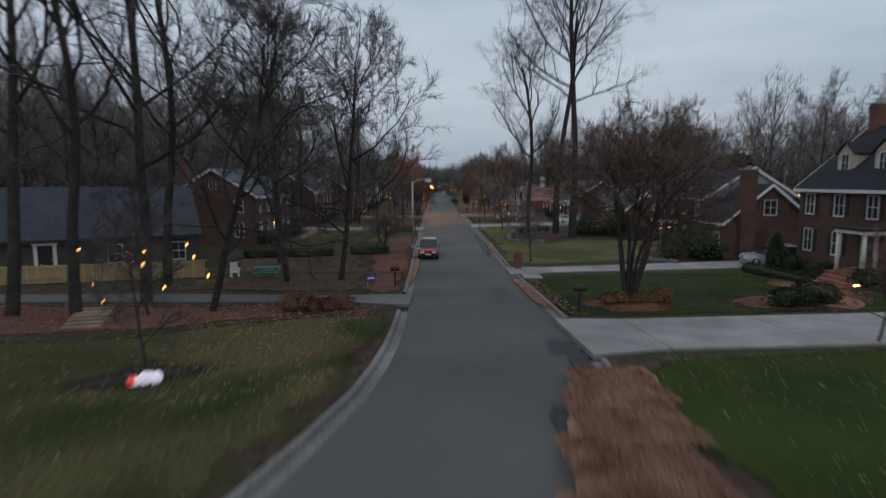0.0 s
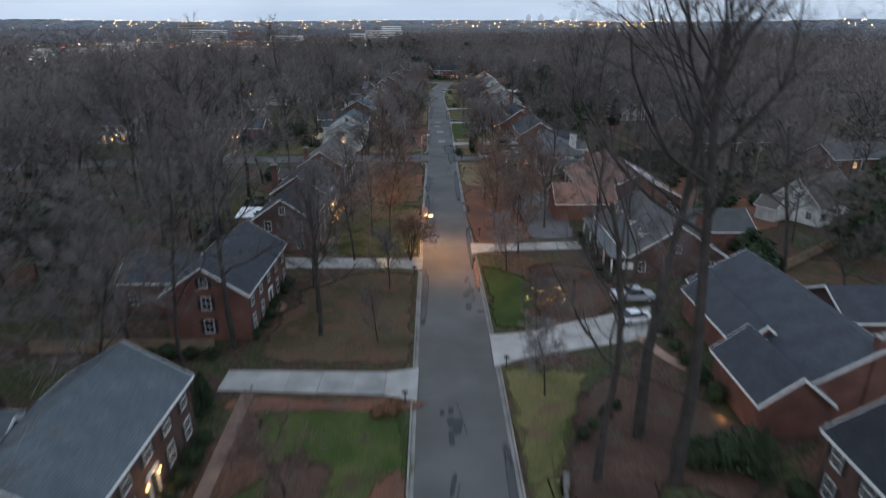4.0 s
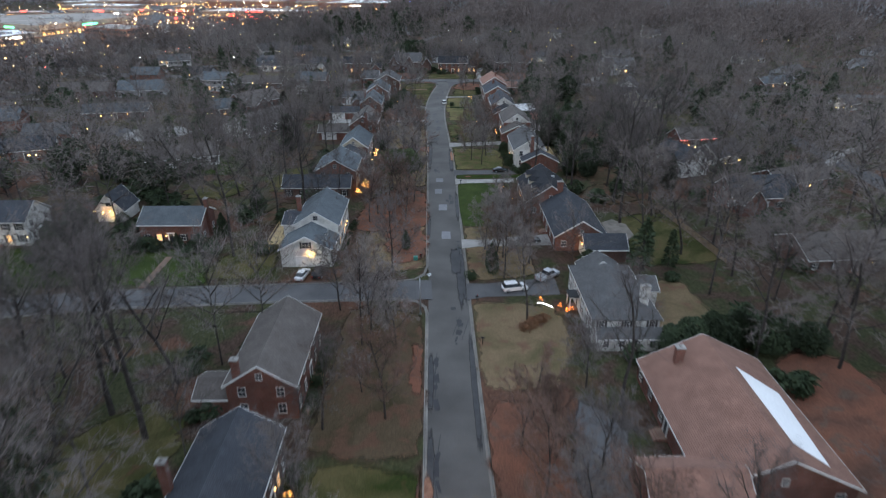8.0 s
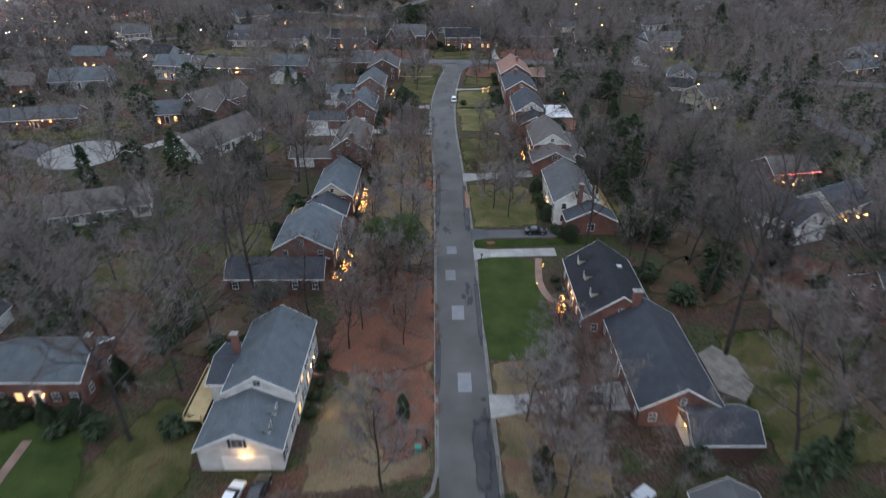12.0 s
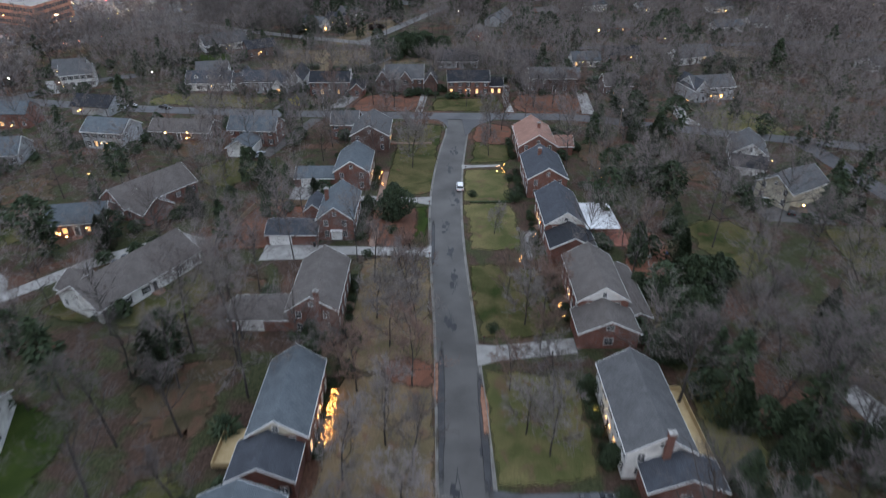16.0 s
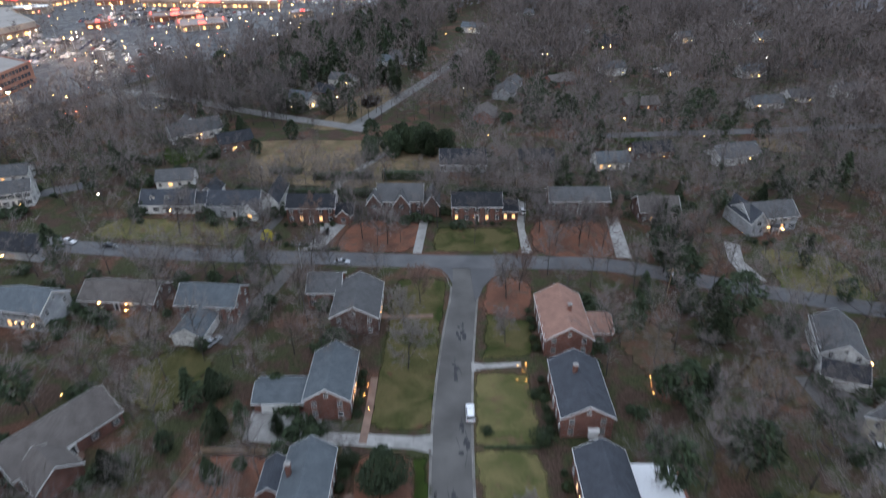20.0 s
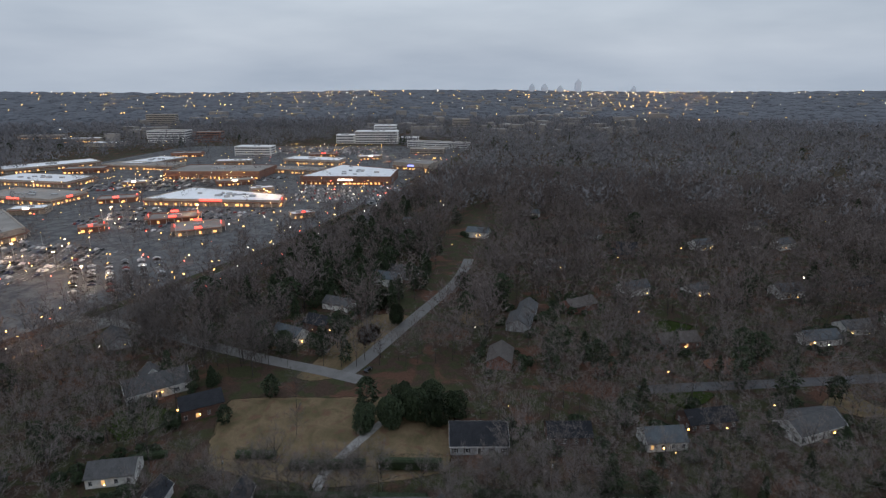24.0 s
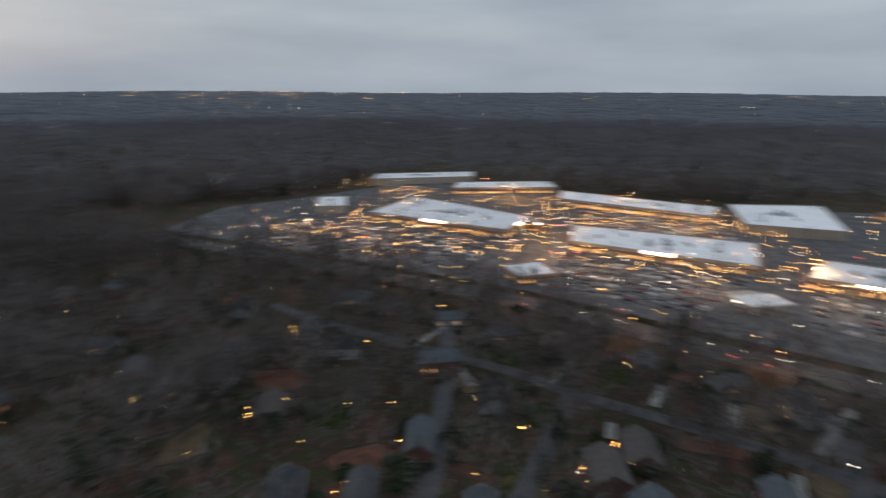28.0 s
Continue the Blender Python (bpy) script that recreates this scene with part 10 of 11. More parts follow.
v_, f_ = build_pavement()
M_SHOPGROUND = turf("shop_ground", (0.085, 0.086, 0.090), (0.150, 0.148, 0.148), (0.070, 0.060, 0.044), 0.5, 0.60)
thing("pavement", "grey paved ground round the shops", "pavement", kind="structure", data=mesh_of("pavement", v_, f_, M_SHOPGROUND))
ALL = (0, 1, 2, 3)
flat_building("long white-roofed strip of shops with warm fronts", [(-413, 360), (-374, 471), (-434, 486), (-466, 362)], 7, front=ALL, units=14, seed=1, sign=M_SHOPWHITE)
flat_building("white-roofed shops with warm lit walks", [(-437, 312), (-490, 328), (-562, 210), (-480, 190)], 7, front=ALL, units=16, seed=2, sign=M_SHOPWHITE)
flat_building("white-roofed shop block behind a parking lot", [(-336, 548), (-373, 575), (-397, 517), (-356, 491)], 7, front=ALL, units=8, seed=3, sign=M_SHOPWHITE)
flat_building("white-roofed shop with a warm front", [(-318, 598), (-358, 629), (-382, 590), (-332, 559)], 8, front=ALL, units=8, seed=4, sign=M_SHOPWHITE)
flat_building("far white-roofed strip of shops", [(-580, 350), (-522, 478), (-566, 492), (-626, 352)], 7, front=ALL, units=12, seed=5)
flat_building("far white-roofed shops with lit fronts", [(-619, 238), (-648, 346), (-690, 340), (-660, 236)], 7, front=ALL, units=8, seed=6)
flat_building("big white-roofed store at the wood's edge", [(-479, 563), (-490, 495), (-577, 503), (-586, 584)], 8, units=14, seed=7)
flat_building("long white-roofed hall at the wood's edge", [(-700, 246), (-745, 242), (-700, 128), (-655, 134)], 8, units=10, seed=8)
flat_building("three-storey brick office block with a pale roof ring", [(-239, 576), (-239, 616), (-281, 638), (-283, 598)], 12, M_GREY_ROOF, M_STORE_BRICK, floors=3, units=8, seed=9, category="office")
flat_building("big grey-roofed store with a green sign", [(-349, 647), (-321, 758), (-386, 825), (-478, 770), (-430, 690)], 9, M_GREY_ROOF, front=(0, 1, 4), units=12, seed=10, sign=M_SIGN_GREEN)
flat_building("big white-roofed brick store", [(-172, 1006), (-66, 1000), (-62, 1064), (-140, 1112)], 10, None, M_STORE_BRICK, front=(0,), units=10, seed=11, sign=M_SHOPWHITE)
flat_building("long pale-roofed shops with a red sign", [(-295, 884), (-160, 872), (-165, 905), (-272, 950)], 7, front=ALL, units=12, seed=12, sign=M_SIGN_RED)
flat_building("white-roofed restaurant between parking lots", [(-352, 318), (-330, 330), (-342, 352), (-366, 340)], 5, front=ALL, units=4, seed=13)
flat_building("long brick arcade of shops with a grey roof", [(-349, 1047), (-231, 1046), (-226, 1108), (-342, 1114)], 10, M_GREY_ROOF, M_STORE_BRICK, front=(0,), units=10, seed=14)
flat_building("white-roofed shops with warm fronts far off", [(-240, 1195), (-155, 1170), (-150, 1205), (-232, 1232)], 8, front=ALL, units=6, seed=15)
flat_building("pale shop block with a red sign", [(-470, 905), (-380, 880), (-372, 925), (-460, 950)], 7, M_GREY_ROOF, front=ALL, units=8, seed=16, sign=M_SIGN_RED)
flat_building("white-roofed block among parking lots", [(-540, 1010), (-430, 985), (-424, 1035), (-530, 1060)], 7, front=ALL, units=8, seed=17)
flat_building("small shop with a red front", [(-250, 800), (-215, 815), (-222, 835), (-258, 822)], 5, M_GREY_ROOF, M_STORE_BRICK, front=ALL, units=3, seed=18, sign=M_SIGN_RED)
flat_building("pale-roofed shop by the highway", [(-210, 760), (-180, 775), (-190, 800), (-222, 788)], 5, M_GREY_ROOF, front=ALL, units=3, seed=19, sign=M_SIGN_RED)
flat_building("low shops with a white roof", [(-420, 1150), (-395, 1230), (-440, 1240), (-465, 1160)], 7, front=ALL, units=5, seed=20)
flat_building("white four-storey office with window bands", [(-343, 1289), (-283, 1285), (-283, 1315), (-343, 1319)], 16, None, M_TRIM, floors=4, units=4, seed=21, category="office")
flat_building("blue-lit store far off", [(-75, 1140), (-24, 1110), (-10, 1150), (-60, 1175)], 10, M_GREY_ROOF, front=(0,), units=3, seed=22, sign=M_SIGN_BLUE)
flat_building("pale stone office block among far trees", [(-587, 1503), (-513, 1504), (-513, 1540), (-587, 1540)], 24, M_GREY_ROOF, M_TRIM, floors=5, units=4, seed=23, category="office")
flat_building("brick office wing beside a pale block", [(-506, 1524), (-452, 1530), (-455, 1560), (-508, 1552)], 20, M_GREY_ROOF, M_STORE_BRICK, floors=4, units=3, seed=31, category="office")
flat_building("tall grey office far off", [(-760, 1860), (-690, 1870), (-694, 1900), (-762, 1890)], 34, M_GREY_ROOF, M_STORE, floors=7, units=3, seed=32, category="office")
flat_building("low white-roofed office beside far woods", [(-668, 1425), (-610, 1432), (-606, 1470), (-664, 1466)], 8, units=5, seed=33, category="office")
flat_building("long white-roofed strip with lit walks", [(-575, 1090), (-500, 1180), (-530, 1210), (-610, 1120)], 7, front=ALL, units=8, seed=34)
flat_building("pale strip of shops with warm fronts", [(-476, 1140), (-372, 1124), (-368, 1160), (-470, 1176)], 7, M_GREY_ROOF, front=(0,), units=7, seed=35)
flat_building("tan strip of shops behind a lot", [(-234, 1102), (-168, 1084), (-160, 1112), (-226, 1130)], 6, M_GREY_ROOF, front=(0,), units=5, seed=36)
flat_building("white hospital block with window bands", [(-176, 1490), (-92, 1490), (-92, 1526), (-176, 1526)], 24, None, M_TRIM, floors=5, units=6, seed=24, category="hospital")
flat_building("white hospital tower with window bands", [(-142, 1528), (-98, 1528), (-98, 1560), (-142, 1560)], 33, None, M_TRIM, floors=7, units=4, seed=25, category="hospital")
flat_building("lower white hospital wing", [(-214, 1498), (-178, 1496), (-178, 1524), (-214, 1526)], 17, None, M_TRIM, floors=3, units=4, seed=37, category="hospital")
flat_building("low white hospital annex", [(-90, 1494), (-52, 1496), (-52, 1520), (-90, 1522)], 12, None, M_TRIM, floors=2, units=3, seed=38, category="hospital")
flat_building("long parking deck beside a hospital", [(-60, 1315), (-4, 1312), (0, 1345), (-58, 1350)], 9, M_GREY_ROOF, M_STORE, floors=3, units=2, seed=39, category="parking deck")
flat_building("pale low shops on a far road", [(-883, 1560), (-800, 1580), (-806, 1606), (-888, 1590)], 8, M_GREY_ROOF, front=(0,), units=4, seed=40)
flat_building("white-roofed shops on a far road", [(-760, 1500), (-690, 1520), (-698, 1548), (-768, 1530)], 8, front=(0,), units=4, seed=41)
flat_building("flat grey warehouse on a far road", [(-700, 1640), (-620, 1650), (-624, 1690), (-706, 1680)], 10, M_GREY_ROOF, M_STORE, units=4, seed=42, category="warehouse")
flat_building("low pale office far off", [(-70, 1420), (40, 1380), (46, 1404), (-62, 1446)], 12, M_GREY_ROOF, M_TRIM, floors=3, units=5, seed=26, category="office")
flat_building("pale office tower among far trees", [(20, 1760), (60, 1756), (60, 1790), (20, 1794)], 30, M_GREY_ROOF, M_STORE, floors=7, units=3, seed=27, category="office")
flat_building("white-roofed school at the wood's edge", [(-640, -60), (-560, -40), (-566, -10), (-650, -26)], 7, units=6, seed=28, category="school")

# smaller blocks that fill the gaps between the lots
for k_, (x_, y_, a_, w_, l_) in enumerate(((-330, 905, 20, 20, 34), (-380, 850, 15, 18, 30), (-440, 830, 10, 22, 40), (-520, 900, 20, 24, 40), (-250, 1010, 25, 22, 40), (-310, 1190, 10, 24, 50), (-200, 1290, 15, 22, 44), (-120, 1250, 20, 20, 36), (-480, 1110, 12, 26, 50),
                                           (-520, 700, 18, 24, 40), (-560, 640, 20, 20, 36), (-200, 950, 25, 14, 24), (-285, 780, 30, 12, 18), (-360, 1000, 15, 16, 26), (-420, 1290, 10, 26, 46), (-130, 830, 30, 12, 20), (-480, 330, 20, 14, 30), (-520, 140, 20, 26, 50))):
    m_ = pose(x_, y_, 0, 0, 0, a_)
    flat_building(("low flat-roofed shop among parking lots", "white-roofed shop with a warm front")[k_ % 2], [tuple((m_ @ Vector(q_))[:2]) for q_ in ((-l_ / 2, -w_ / 2, 0), (l_ / 2, -w_ / 2, 0), (l_ / 2, w_ / 2, 0), (-l_ / 2, w_ / 2, 0))], 5 + k_ % 3,
                  (M_GREY_ROOF, M_WHITE_ROOF)[k_ % 2], (M_STORE_BRICK, M_STORE)[k_ % 2], front=(0,) if k_ % 2 else (0, 1), units=2, seed=60 + k_, sign=(M_SIGN_RED, M_SHOPWHITE, None)[k_ % 3])

# bare trees on the islands between the lots
def shop_trees():
    r = random.Random(27)
    out = []
    while len(out) < 1050:
        y = r.uniform(60, 1400)
        hx = np.interp(y, [-80, 100, 232, 338, 414, 500, 575, 640, 760, 900, 1300, 1700], [-420, -372, -334, -300, -262, -222, -185, -150, -100, -60, 40, 120])
        x = hx - 14 - r.random() ** 1.4 * 400
        if all((x - a) ** 2 + (y - b) ** 2 > 1100 for a, b in SHOPS):
            out.append((x, y, far_rise(x, y), r.uniform(0.4, 0.85), r.uniform(0, 6.28), r.randrange(6)))
    return out


HIGHWAY_Y, HIGHWAY_X = [-80, 100, 232, 338, 414, 500, 575, 640, 760, 900], [-420, -372, -334, -300, -262, -222, -185, -150, -100, -60]
WEST_STREETS = [smooth_line(p) for p in ([(-272, 205), (-258, 232), (-245, 265), (-220, 337), (-208, 359), (-187, 411), (-161, 457), (-136, 476)], [(-206, 358.4), (-146, 345), (-124, 338)], [(-270, 300), (-200, 312), (-150, 318), (-125, 317)])]


def verge_spots(seed, n, lo, hi, s0, s1, kinds):
    """Trees in a loose line along both sides of the highway."""
    r = random.Random(seed)
    out = []
    for i in range(n):
        y = r.uniform(60, 890)
        x = float(np.interp(y, HIGHWAY_Y, HIGHWAY_X)) + r.choice((-1, 1)) * r.uniform(lo, hi)
        if not near_house(x, y) and not (545 < y < 720 and -260 < x < -120):
            out.append((x, y, 0.1, r.uniform(s0, s1), r.uniform(0, 6.28), r.randrange(kinds)))
    return out


def west_garden_spots():
    """The trees that stand between the houses of the western streets."""
    r = random.Random(77)
    out = []
    while len(out) < 430:
        x, y = r.uniform(-330, -168), r.uniform(30, 560)
        if x < np.interp(y, HIGHWAY_Y, HIGHWAY_X) + 16 or near_house(x, y) or any(abs(x - a) < 7 and abs(y - b) < 7 for line in WEST_STREETS for a, b in line):
            continue
        if noise.noise(Vector((x * 0.03, y * 0.03, 2))) > -0.25 + r.uniform(-0.2, 0.2):
            out.append((x, y, 0.1, r.uniform(0.55, 1.1), r.uniform(0, 6.28), r.randrange(6)))
    return out


def outer_spots():
    """The woods past the gardens on the eastern side and beyond the southern end of the shops."""
    r = random.Random(91)
    out = []
    while len(out) < 1500:
        x, y = (r.uniform(176, 440), r.uniform(20, 620)) if len(out) < 1050 else (r.uniform(-560, -290), r.uniform(-170, 90))
        lim = np.interp(y, [-170, 100], [-450, -372])
        if near_house(x, y) or in_garden(x, y, 4, 3) or abs(x - lim) < 16 or (x < lim and y > 20) or noise.noise(Vector((x * 0.02, y * 0.02, 4))) < -0.3:
            continue
        out.append((x, y, far_rise(x, y), r.uniform(0.75, 1.25), r.uniform(0, 6.28), r.randrange(6)))
    return out


plant(FAR_LITE, outer_spots(), "outer_woods", "bare winter woods past the outer gardens", M_TWIG_FAR)
plant(FAR_LITE, west_garden_spots(), "west_garden_trees", "bare trees between the houses of western streets", M_TWIG_FAR)
plant(FAR_LITE, verge_spots(51, 420, 13, 30, 0.45, 0.95, 6), "verge_trees", "bare trees along the highway verges", M_TWIG_FAR)
plant(SHRUBS, verge_spots(52, 260, 11, 14, 0.3, 0.6, 5), "verge_shrubs", "dark shrubs along the highway", M_NEEDLE)
plant(FAR_LITE, shop_trees(), "lot_trees", "small bare trees on islands between parking lots", M_TWIG_FAR)

# pale blocks scattered through the far suburbs
def far_blocks():
    r = random.Random(33)
    v, f = [], []
    for i in range(240):
        d, a = 1300 * (3.0 ** r.random()), radians(r.choice((r.uniform(-46, 146), r.gauss(8, 12), r.gauss(-12, 4)))) + math.pi / 2
        x, y = -5 + d * math.cos(a), 320 + d * math.sin(a)
        w, l, h, t, z = r.uniform(10, 26), r.uniform(16, 60), r.uniform(14, 24), r.uniform(0, 3.1), far_rise(x, y)
        k = len(v)
        for zz in (z - 2, z + h):
            for p, q in ((-w, -l), (w, -l), (w, l), (-w, l)):
                v.append((x + (p * math.cos(t) - q * math.sin(t)) / 2, y + (p * math.sin(t) + q * math.cos(t)) / 2, zz))
        f.extend(((k, k + 1, k + 5, k + 4), (k + 1, k + 2, k + 6, k + 5), (k + 2, k + 3, k + 7, k + 6), (k + 3, k, k + 4, k + 7), (k + 4, k + 5, k + 6, k + 7)))
    return v, f


v_, f_ = far_blocks()
thing("far_suburb", "small pale flat-roofed blocks scattered to the horizon", "buildings", kind="stuff", data=mesh_of("far_suburb", v_, f_, M_GREY_ROOF))

# downtown towers on the skyline, haze put into their pale blue colour
M_HAZE_TOWER = surface("far_tower_hazed", (0.66, 0.70, 0.76), (0.74, 0.78, 0.84), 0.9, 0.02, 0.2, 0.0)
for x_, w_, h_ in ((612, 34, 104), (700, 40, 102), (806, 42, 92), (928, 40, 132), (1310, 30, 88)):
    t_ = thing("skyscraper", "grey-blue skyline tower, haze put into its colour", "tower", at=pose(x_, 4480, 0))
    part("shaft", boxes("shaft", M_HAZE_TOWER, (-w_ / 2, w_ / 2, -15, 15, 0, h_), (-w_ / 3, w_ / 3, -12, 12, h_, h_ + 10)), t_)
    part("crown", boxes("crown", M_HAZE_TOWER, (-w_ / 6, w_ / 6, -8, 8, h_ + 10, h_ + 18)), t_)

# parking lots with their cars, lamps and stripes
LOT_CARS, LOT_STRIPES, LOT_LAMPS = ([], []), ([], []), []


def lot(label, corners, rows=True, fill=0.5, seed=0):
    z = 0.3
    patch("parking_lot", label, "parking lot", corners, M_LOT, z + far_rise(*corners[0]))
    z += far_rise(*corners[0])
    rnd = random.Random(seed)
    p, q, r, s = (Vector(c) for c in corners)
    u, w = (q - p), (s - p)
    nu, nw = int(u.length / 3.0), int(w.length / 9.0)
    du, dw = u.normalized(), w.normalized()
    for j in range(nw):
        for i in range(nu):
            c = p.lerp(q, (i + 0.5) / nu).lerp(s.lerp(r, (i + 0.5) / nu), (j + 0.5) / nw)
            if i % 9 == 4 and j % 2 == 0:
                LOT_LAMPS.append((c.x, c.y, z))
            if rnd.random() < fill:
                car_box(LOT_CARS, c, dw, du, z, rnd)
            k = len(LOT_STRIPES[0])
            a = c + du * 1.4
            LOT_STRIPES[0].extend([(*(a - dw * 2.4), z + 0.012), (*(a + du * 0.15 - dw * 2.4), z + 0.012), (*(a + du * 0.15 + dw * 2.4), z + 0.012), (*(a + dw * 2.4), z + 0.012)])
            LOT_STRIPES[1].append((k, k + 1, k + 2, k + 3))


def car_box(store, c, along, across, z, rnd):
    """A small closed car body with a narrower cabin."""
    v, f = store
    k = len(v)
    l, w = rnd.uniform(2.0, 2.5), rnd.uniform(0.85, 0.98)
    for (lx, wx, zz) in ((1, 1, 0.3), (1, 1, 0.85), (0.62, 0.85, 0.9), (0.45, 0.75, rnd.uniform(1.4, 1.75))):
        for sx, sy in ((-1, -1), (1, -1), (1, 1), (-1, 1)):
            p = c + along * (sx * l * lx) + across * (sy * w * wx)
            v.append((p.x, p.y, z + zz))
    for r in range(3):
        for i in range(4):
            j = (i + 1) % 4
            f.append((k + r * 4 + i, k + r * 4 + j, k + r * 4 + 4 + j, k + r * 4 + 4 + i))
    f.append((k + 12, k + 13, k + 14, k + 15))


lot("wide parking lot in front of the shops", [(-404, 356), (-330, 340), (-300, 424), (-372, 470)], seed=1)
lot("parking lot beside the highway", [(-352, 492), (-298, 470), (-236, 560), (-318, 556)], seed=2)
lot("striped parking lot with lamps", [(-246, 684), (-206, 614), (-172, 666), (-194, 706)], seed=3, fill=0.4)
lot("parking lot behind the shops", [(-560, 370), (-478, 370), (-446, 486), (-512, 480)], seed=4)
lot("parking lot before a big store", [(-320, 650), (-262, 640), (-226, 720), (-318, 750)], seed=5)
lot("broad parking lot among shops", [(-320, 800), (-230, 770), (-150, 860), (-300, 872)], seed=6, fill=0.55)
lot("parking lot round a white store", [(-160, 905), (-60, 880), (-50, 990), (-165, 995)], seed=7, fill=0.5)
lot("parking lot far among shops", [(-420, 960), (-300, 960), (-190, 1060), (-380, 1070)], seed=8, fill=0.55)
lot("parking lot by the southern shops", [(-470, 120), (-380, 120), (-350, 300), (-430, 300)], seed=9)
lot("parking lot along far shops", [(-570, 850), (-480, 830), (-400, 960), (-560, 980)], seed=10, fill=0.55)
lot("parking lot before the hospital", [(-300, 1330), (-120, 1300), (-100, 1420), (-280, 1440)], seed=11, fill=0.5)
M_CARPAINT, cn_, cl_, cb_ = nodes_of("parked_car_paint")
geo_, cramp_ = cn_.new("ShaderNodeNewGeometry"), cn_.new("ShaderNodeValToRGB")
cramp_.color_ramp.interpolation = "CONSTANT"
for k_, (at_, tone_) in enumerate(((0.0, (0.015, 0.016, 0.018)), (0.3, (0.09, 0.093, 0.10)), (0.52, (0.03, 0.04, 0.075)), (0.6, (0.26, 0.27, 0.28)), (0.76, (0.62, 0.62, 0.62)), (0.92, (0.24, 0.03, 0.025)))):
    e_ = cramp_.color_ramp.elements[k_] if k_ < 2 else cramp_.color_ramp.elements.new(at_)
    e_.position, e_.color = at_, (*tone_, 1)
cl_.new(geo_.outputs["Random Per Island"], cramp_.inputs["Fac"])
cl_.new(cramp_.outputs["Color"], cb_.inputs["Base Color"])
cb_.inputs["Roughness"].default_value = 0.35
thing("parked_cars", "rows of parked cars in the shop lots", "cars", kind="stuff", data=mesh_of("parked_cars", LOT_CARS[0], LOT_CARS[1], M_CARPAINT))
thing("lot_markings", "painted white parking stripes", "markings", kind="stuff", data=mesh_of("lot_markings", LOT_STRIPES[0], LOT_STRIPES[1], M_TRIM))


def build_lights():
    rnd = random.Random(21)
    warm, white, red = ([], []), ([], []), ([], [])
    posts = ([], [])
    for x, y, z in LOT_LAMPS:
        tube_list(posts[0], posts[1], Vector((x, y, z)), Vector((x, y, z + 8.5)), 0.12, 0.08, 4)
        bulb_into(*(white if rnd.random() < 0.35 else warm), x, y, z + 8.7, rnd.uniform(0.22, 0.4))
    for i in range(900):
        # among the shops
        y = rnd.uniform(80, 1450)
        hx = np.interp(y, [-80, 100, 232, 338, 414, 500, 575, 640, 760, 900, 1300, 1700], [-420, -372, -334, -300, -262, -222, -185, -150, -100, -60, 40, 120])
        x = hx - 10 - rnd.random() ** 1.4 * 380
        store = rnd.choice((warm, warm, warm, warm, white, red))
        bulb_into(*store, x, y, rnd.uniform(1, 8), rnd.choice((0.18, 0.25, 0.35, 0.5)))
    for i in range(540):
        # crowded shop walks to the south
        y = rnd.uniform(170, 520)
        bulb_into(*(warm if rnd.random() < 0.8 else white), np.interp(y, [170, 520], [-400, -330]) - rnd.random() * 230, y, rnd.uniform(2, 7), rnd.uniform(0.25, 0.55))
    for a, b, k in HOUSES:
        # porches and path lamps of the farther houses
        if abs(a) > 75 or b > 470:
            for _ in range(rnd.choice((1, 2, 3, 5))):
                t = rnd.uniform(-2.6, -0.5)
                bulb_into(*(warm if rnd.random() < 0.92 else white), a + math.cos(t) * (k - 1), b + math.sin(t) * (k - 1), rnd.uniform(1.2, 3.4), rnd.uniform(0.16, 0.32))
    for i in range(90):
        x, y = rnd.uniform(-320, -80), rnd.uniform(60, 430)
        bulb_into(*warm, x, y, rnd.uniform(1.5, 4), rnd.uniform(0.12, 0.22))
    for i in range(420):
        # house and street lights, hung postless among crowns to show from the camera
        x, y = sector(rnd, 150, 1500)
        bulb_into(*(warm if rnd.random() < 0.85 else white), x, y, far_rise(x, y) + rnd.uniform(5, 13), rnd.uniform(0.2, 0.42))
    for i in range(900):
        # lamps over the far treetops, sized by distance to fit the camera's view
        r, a = 1500 * (2.9 ** (rnd.random() ** 0.6)), radians(rnd.uniform(-45, 148)) + math.pi / 2
        k = int(rnd.random() * 14)
        if rnd.random() < 0.8:
            a = radians((-38, -22, -20, -14, -12, -3, 8, 14, 22, 30, 44, 52, 60, 118)[k] + rnd.gauss(0, 3.4)) + math.pi / 2
        x, y = -5 + r * math.cos(a), 320 + r * math.sin(a)
        bulb_into(*(warm if rnd.random() < 0.8 else white), x, y, far_rise(x, y) + rnd.uniform(13, 20), r * rnd.uniform(0.0002, 0.0006))
    for i in range(150):
        # traffic on the highway
        t = rnd.random()
        y = 60 + t * 840
        hx = np.interp(y, [-80, 100, 232, 338, 414, 500, 575, 640, 760, 900], [-420, -372, -334, -300, -262, -222, -185, -150, -100, -60])
        side = rnd.choice((-5, 5))
        if rnd.random() < 0.5:
            bulb_into(*(red if side > 0 else white), hx + side + rnd.uniform(-2, 2), y, 0.9, 0.25)
    return warm, white, red, posts


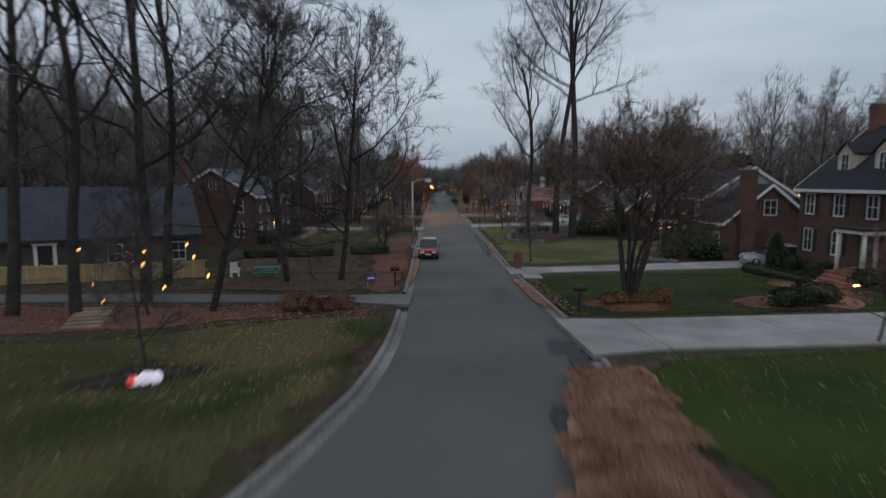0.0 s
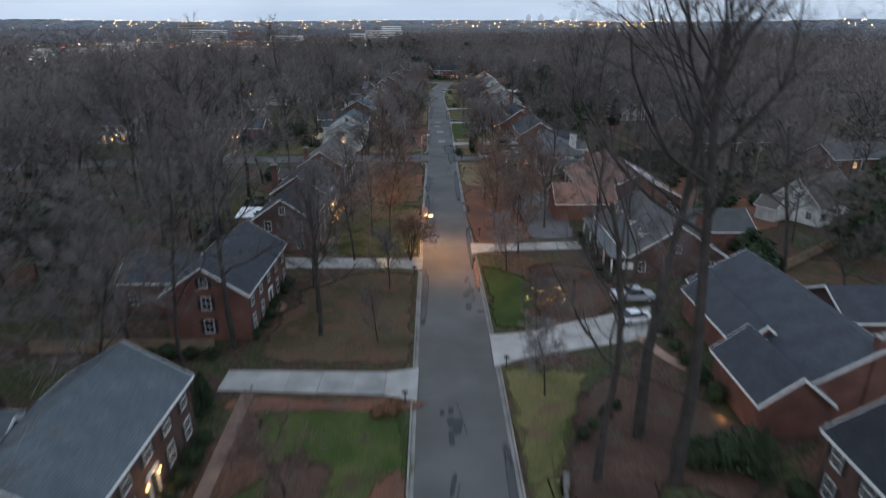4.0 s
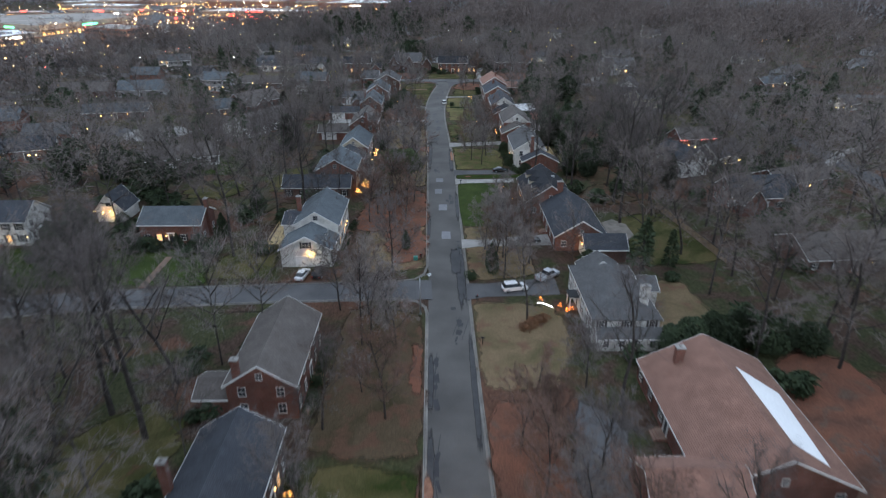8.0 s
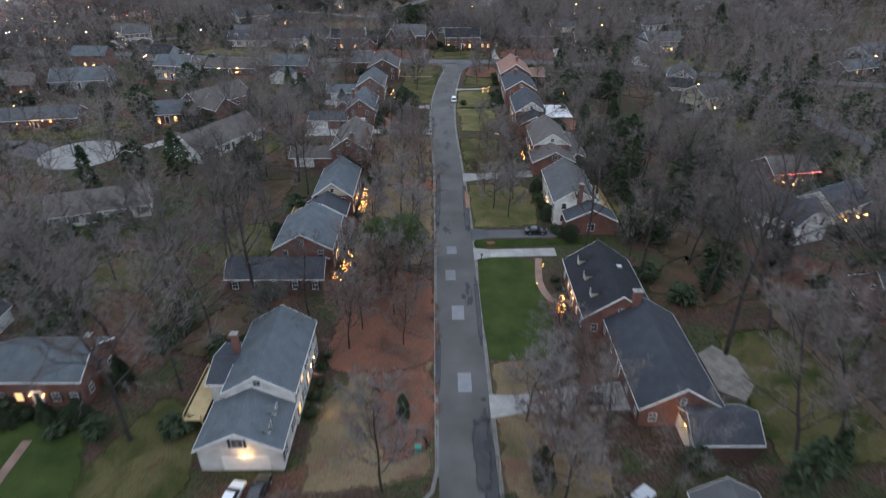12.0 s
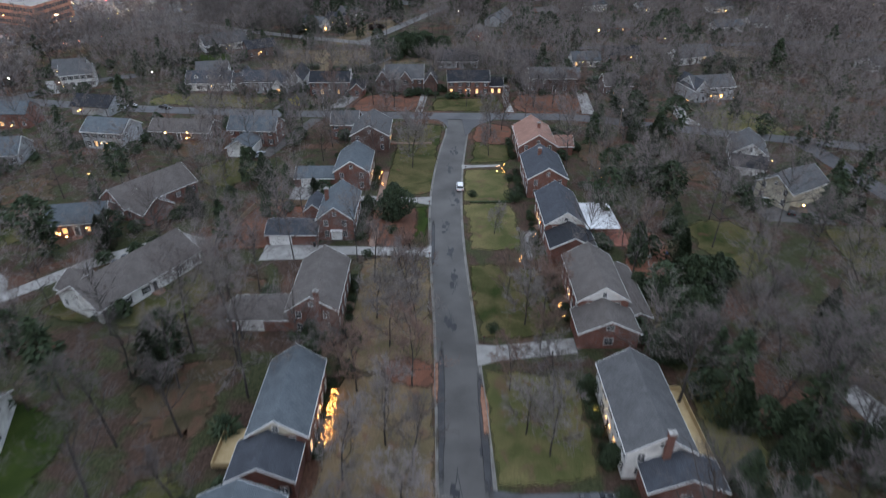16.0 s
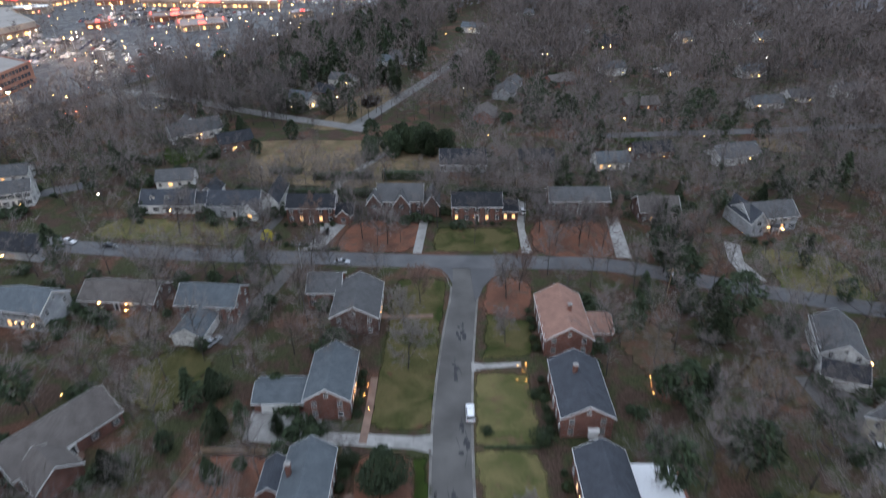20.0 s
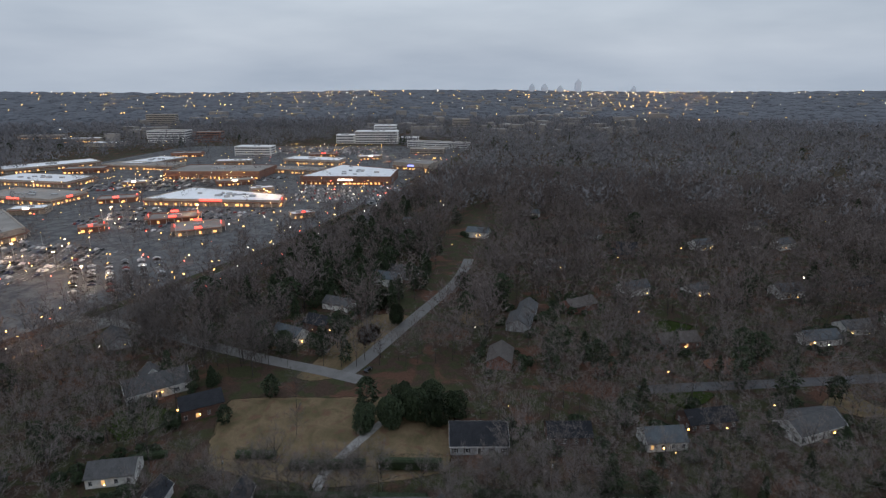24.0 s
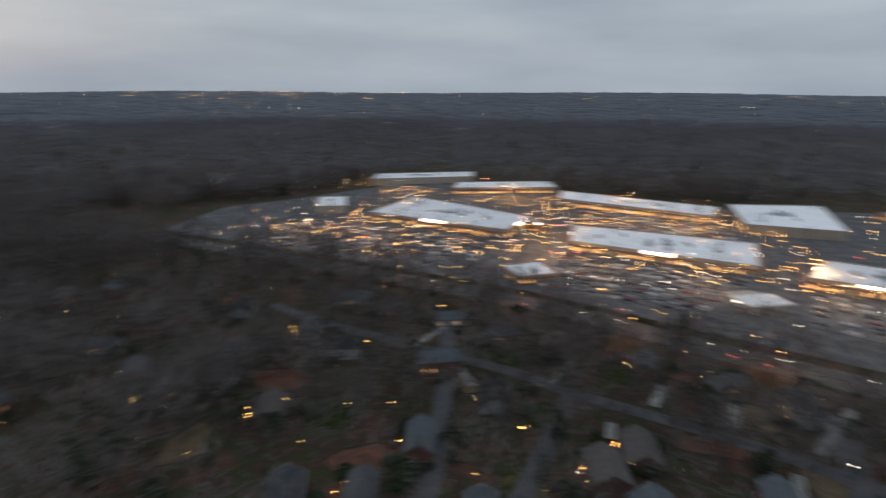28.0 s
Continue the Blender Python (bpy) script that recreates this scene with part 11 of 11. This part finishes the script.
warm_, white_, red_, posts_ = build_lights()
M_FARWARM = glow("far_warm_lamp", (1.0, 0.46, 0.12), 15.0)
M_FARWHITE = glow("far_white_lamp", (1.0, 0.86, 0.66), 10.0)
M_FARRED = glow("far_red_lamp", (1.0, 0.10, 0.06), 16.0)
thing("warm_lights", "scattered warm lamps out to the horizon", "lights", kind="stuff", data=mesh_of("warm_lights", warm_[0], warm_[1], M_FARWARM))
thing("white_lights", "scattered white lamps among the shops", "lights", kind="stuff", data=mesh_of("white_lights", white_[0], white_[1], M_FARWHITE))
thing("red_lights", "red signs and tail lights among the shops", "lights", kind="stuff", data=mesh_of("red_lights", red_[0], red_[1], M_FARRED))
thing("lamp_posts", "grey lamp posts over the parking lots", "lamp posts", kind="stuff", data=mesh_of("lamp_posts", posts_[0], posts_[1], M_METAL))
gas = thing("gas_station", "small fuel station with a brightly lit white canopy", "fuel station", at=pose(-315, 455, 0.2, 0, 0, 22))
part("canopy", boxes("canopy", M_TRIM, (-8, 8, -12, 12, 4.8, 5.6), bevel=0.1), gas)
part("canopy_lights", boxes("canopy_lights", M_SHOPWHITE, *[(x_, x_ + 1.2, y_, y_ + 1.2, 4.7, 4.79) for x_ in (-6, -1, 4) for y_ in (-10, -5, 0, 5, 9)]), gas, "bright white canopy lights")
for x_, y_ in ((-5, -8), (5, -8), (-5, 8), (5, 8)):
    part("column", boxes("column", M_TRIM, (x_ - 0.2, x_ + 0.2, y_ - 0.2, y_ + 0.2, 0, 4.8)), gas)
    part("pump", boxes("pump", M_METAL, (x_ - 0.5, x_ + 0.5, y_ + 1, y_ + 1.6, 0, 1.7)), gas)
part("kiosk", boxes("kiosk", M_STORE, (-18, -10, -9, 9, 0, 4)), gas)
part("kiosk_window", boxes("kiosk_window", M_SHOPWHITE, (-10.0, -9.9, -7, 7, 0.8, 2.8)), gas)

# lamps over the lots and shop walks
M_POSTLAMP = glow("lot_lamp_head", (1.0, 0.66, 0.34), 20.0)
for k_, (x_, y_) in enumerate(((-360, 380), (-340, 430), (-390, 350), (-440, 350), (-480, 400), (-500, 455), (-330, 500), (-290, 520), (-250, 545), (-370, 500), (-410, 330), (-400, 220), (-420, 160), (-215, 650), (-250, 680), (-290, 700),
                               (-290, 820), (-220, 830), (-180, 900), (-110, 940), (-330, 1000), (-260, 1030), (-500, 900), (-450, 960), (-214, 556), (-330, 640), (-600, 420), (-630, 300))):
    post = thing("lot_lamp", "tall lit lamp post over a parking lot", "street lamp", at=pose(x_, y_, 0.2 + far_rise(x_, y_)), group="lot lamps")
    part("pole", tube_mesh("pole", M_METAL, [(0, 0, 0), (0, 0, 11)], [0.14, 0.09], 6), post)
    part("head", boxes("head", M_POSTLAMP, (-0.9, 0.9, -0.3, 0.3, 11.0, 11.15)), post)
    d_ = bpy.data.lights.new("lot_light", "POINT")
    d_.energy, d_.color, d_.shadow_soft_size = 12000, (1.0, 0.62, 0.32), 0.5
    o_ = new("lot_light", d_)
    o_.matrix_basis = pose(x_, y_, 10.6 + far_rise(x_, y_))
    tagged(o_, "warm light of a lot lamp", "light", kind="structure")
M_HIGHLAMP = glow("highway_lamp_head", (1.0, 0.42, 0.12), 20.0)
for x_, y_ in ((-322, 262), (-291, 336), (-266, 386), (-241, 440), (-214, 498), (-186, 556)):
    post = thing("highway_lamp", "tall orange lamp post beside the highway", "street lamp", at=pose(x_, y_, 0.2), group="highway lamps")
    part("pole", tube_mesh("pole", M_METAL, [(0, 0, 0), (0, 0, 9)], [0.13, 0.08], 6), post)
    part("head", boxes("head", M_HIGHLAMP, (-0.8, 0.2, -0.2, 0.2, 9.0, 9.14)), post)
    d_ = bpy.data.lights.new("highway_light", "POINT")
    d_.energy, d_.color, d_.shadow_soft_size = 5200, (1.0, 0.42, 0.14), 0.4
    o_ = new("highway_light", d_)
    o_.parent = post
    o_.location = (-0.4, 0, 8.6)


# ---- the street climbs gently to its southern end ----
def climb(y):
    s = np.clip(46 - y, 0, 90)
    return 0.055 * s * s / (s + 2)


def settle():
    """Lays all that stands on the southern stretch onto its slope."""
    done, eye = set(), Matrix.Identity(4)
    for ob in list(scene.objects):
        if ob.type == "CAMERA" or ob.type == "LIGHT" and ob.data.type == "SUN":
            continue
        if ob.parent is None and (ob.matrix_basis != eye or ob.type == "LIGHT"):
            ob.location.z += float(climb(ob.location.y))
            continue
        if ob.parent is not None and (ob.parent.parent is not None or ob.parent.matrix_basis != eye):
            continue
        if ob.matrix_basis != eye:
            ob.location.z += float(climb(ob.location.y))
            continue
        me = ob.data
        if me is None or me.name in done or not len(me.vertices):
            continue
        done.add(me.name)
        co = np.empty(3 * len(me.vertices), np.float32)
        me.vertices.foreach_get("co", co)
        co = co.reshape(-1, 3)
        if co[:, 1].min() >= 46:
            continue
        if len(me.polygons) and max(len(p.vertices) for p in me.polygons) > 4:
            # cut wide sheets across the slope, so that they bend with it
            bm = bmesh.new()
            bm.from_mesh(me)
            for y in (45, 43, 40, 36, 30, 22, 12, 2):
                bmesh.ops.bisect_plane(bm, geom=list(bm.verts) + list(bm.edges) + list(bm.faces), plane_co=(0, y, 0), plane_no=(0, 1, 0))
            bm.to_mesh(me)
            bm.free()
            co = np.empty(3 * len(me.vertices), np.float32)
            me.vertices.foreach_get("co", co)
            co = co.reshape(-1, 3)
        co[:, 2] += climb(co[:, 1])
        me.vertices.foreach_set("co", co.ravel())
        me.update()


settle()
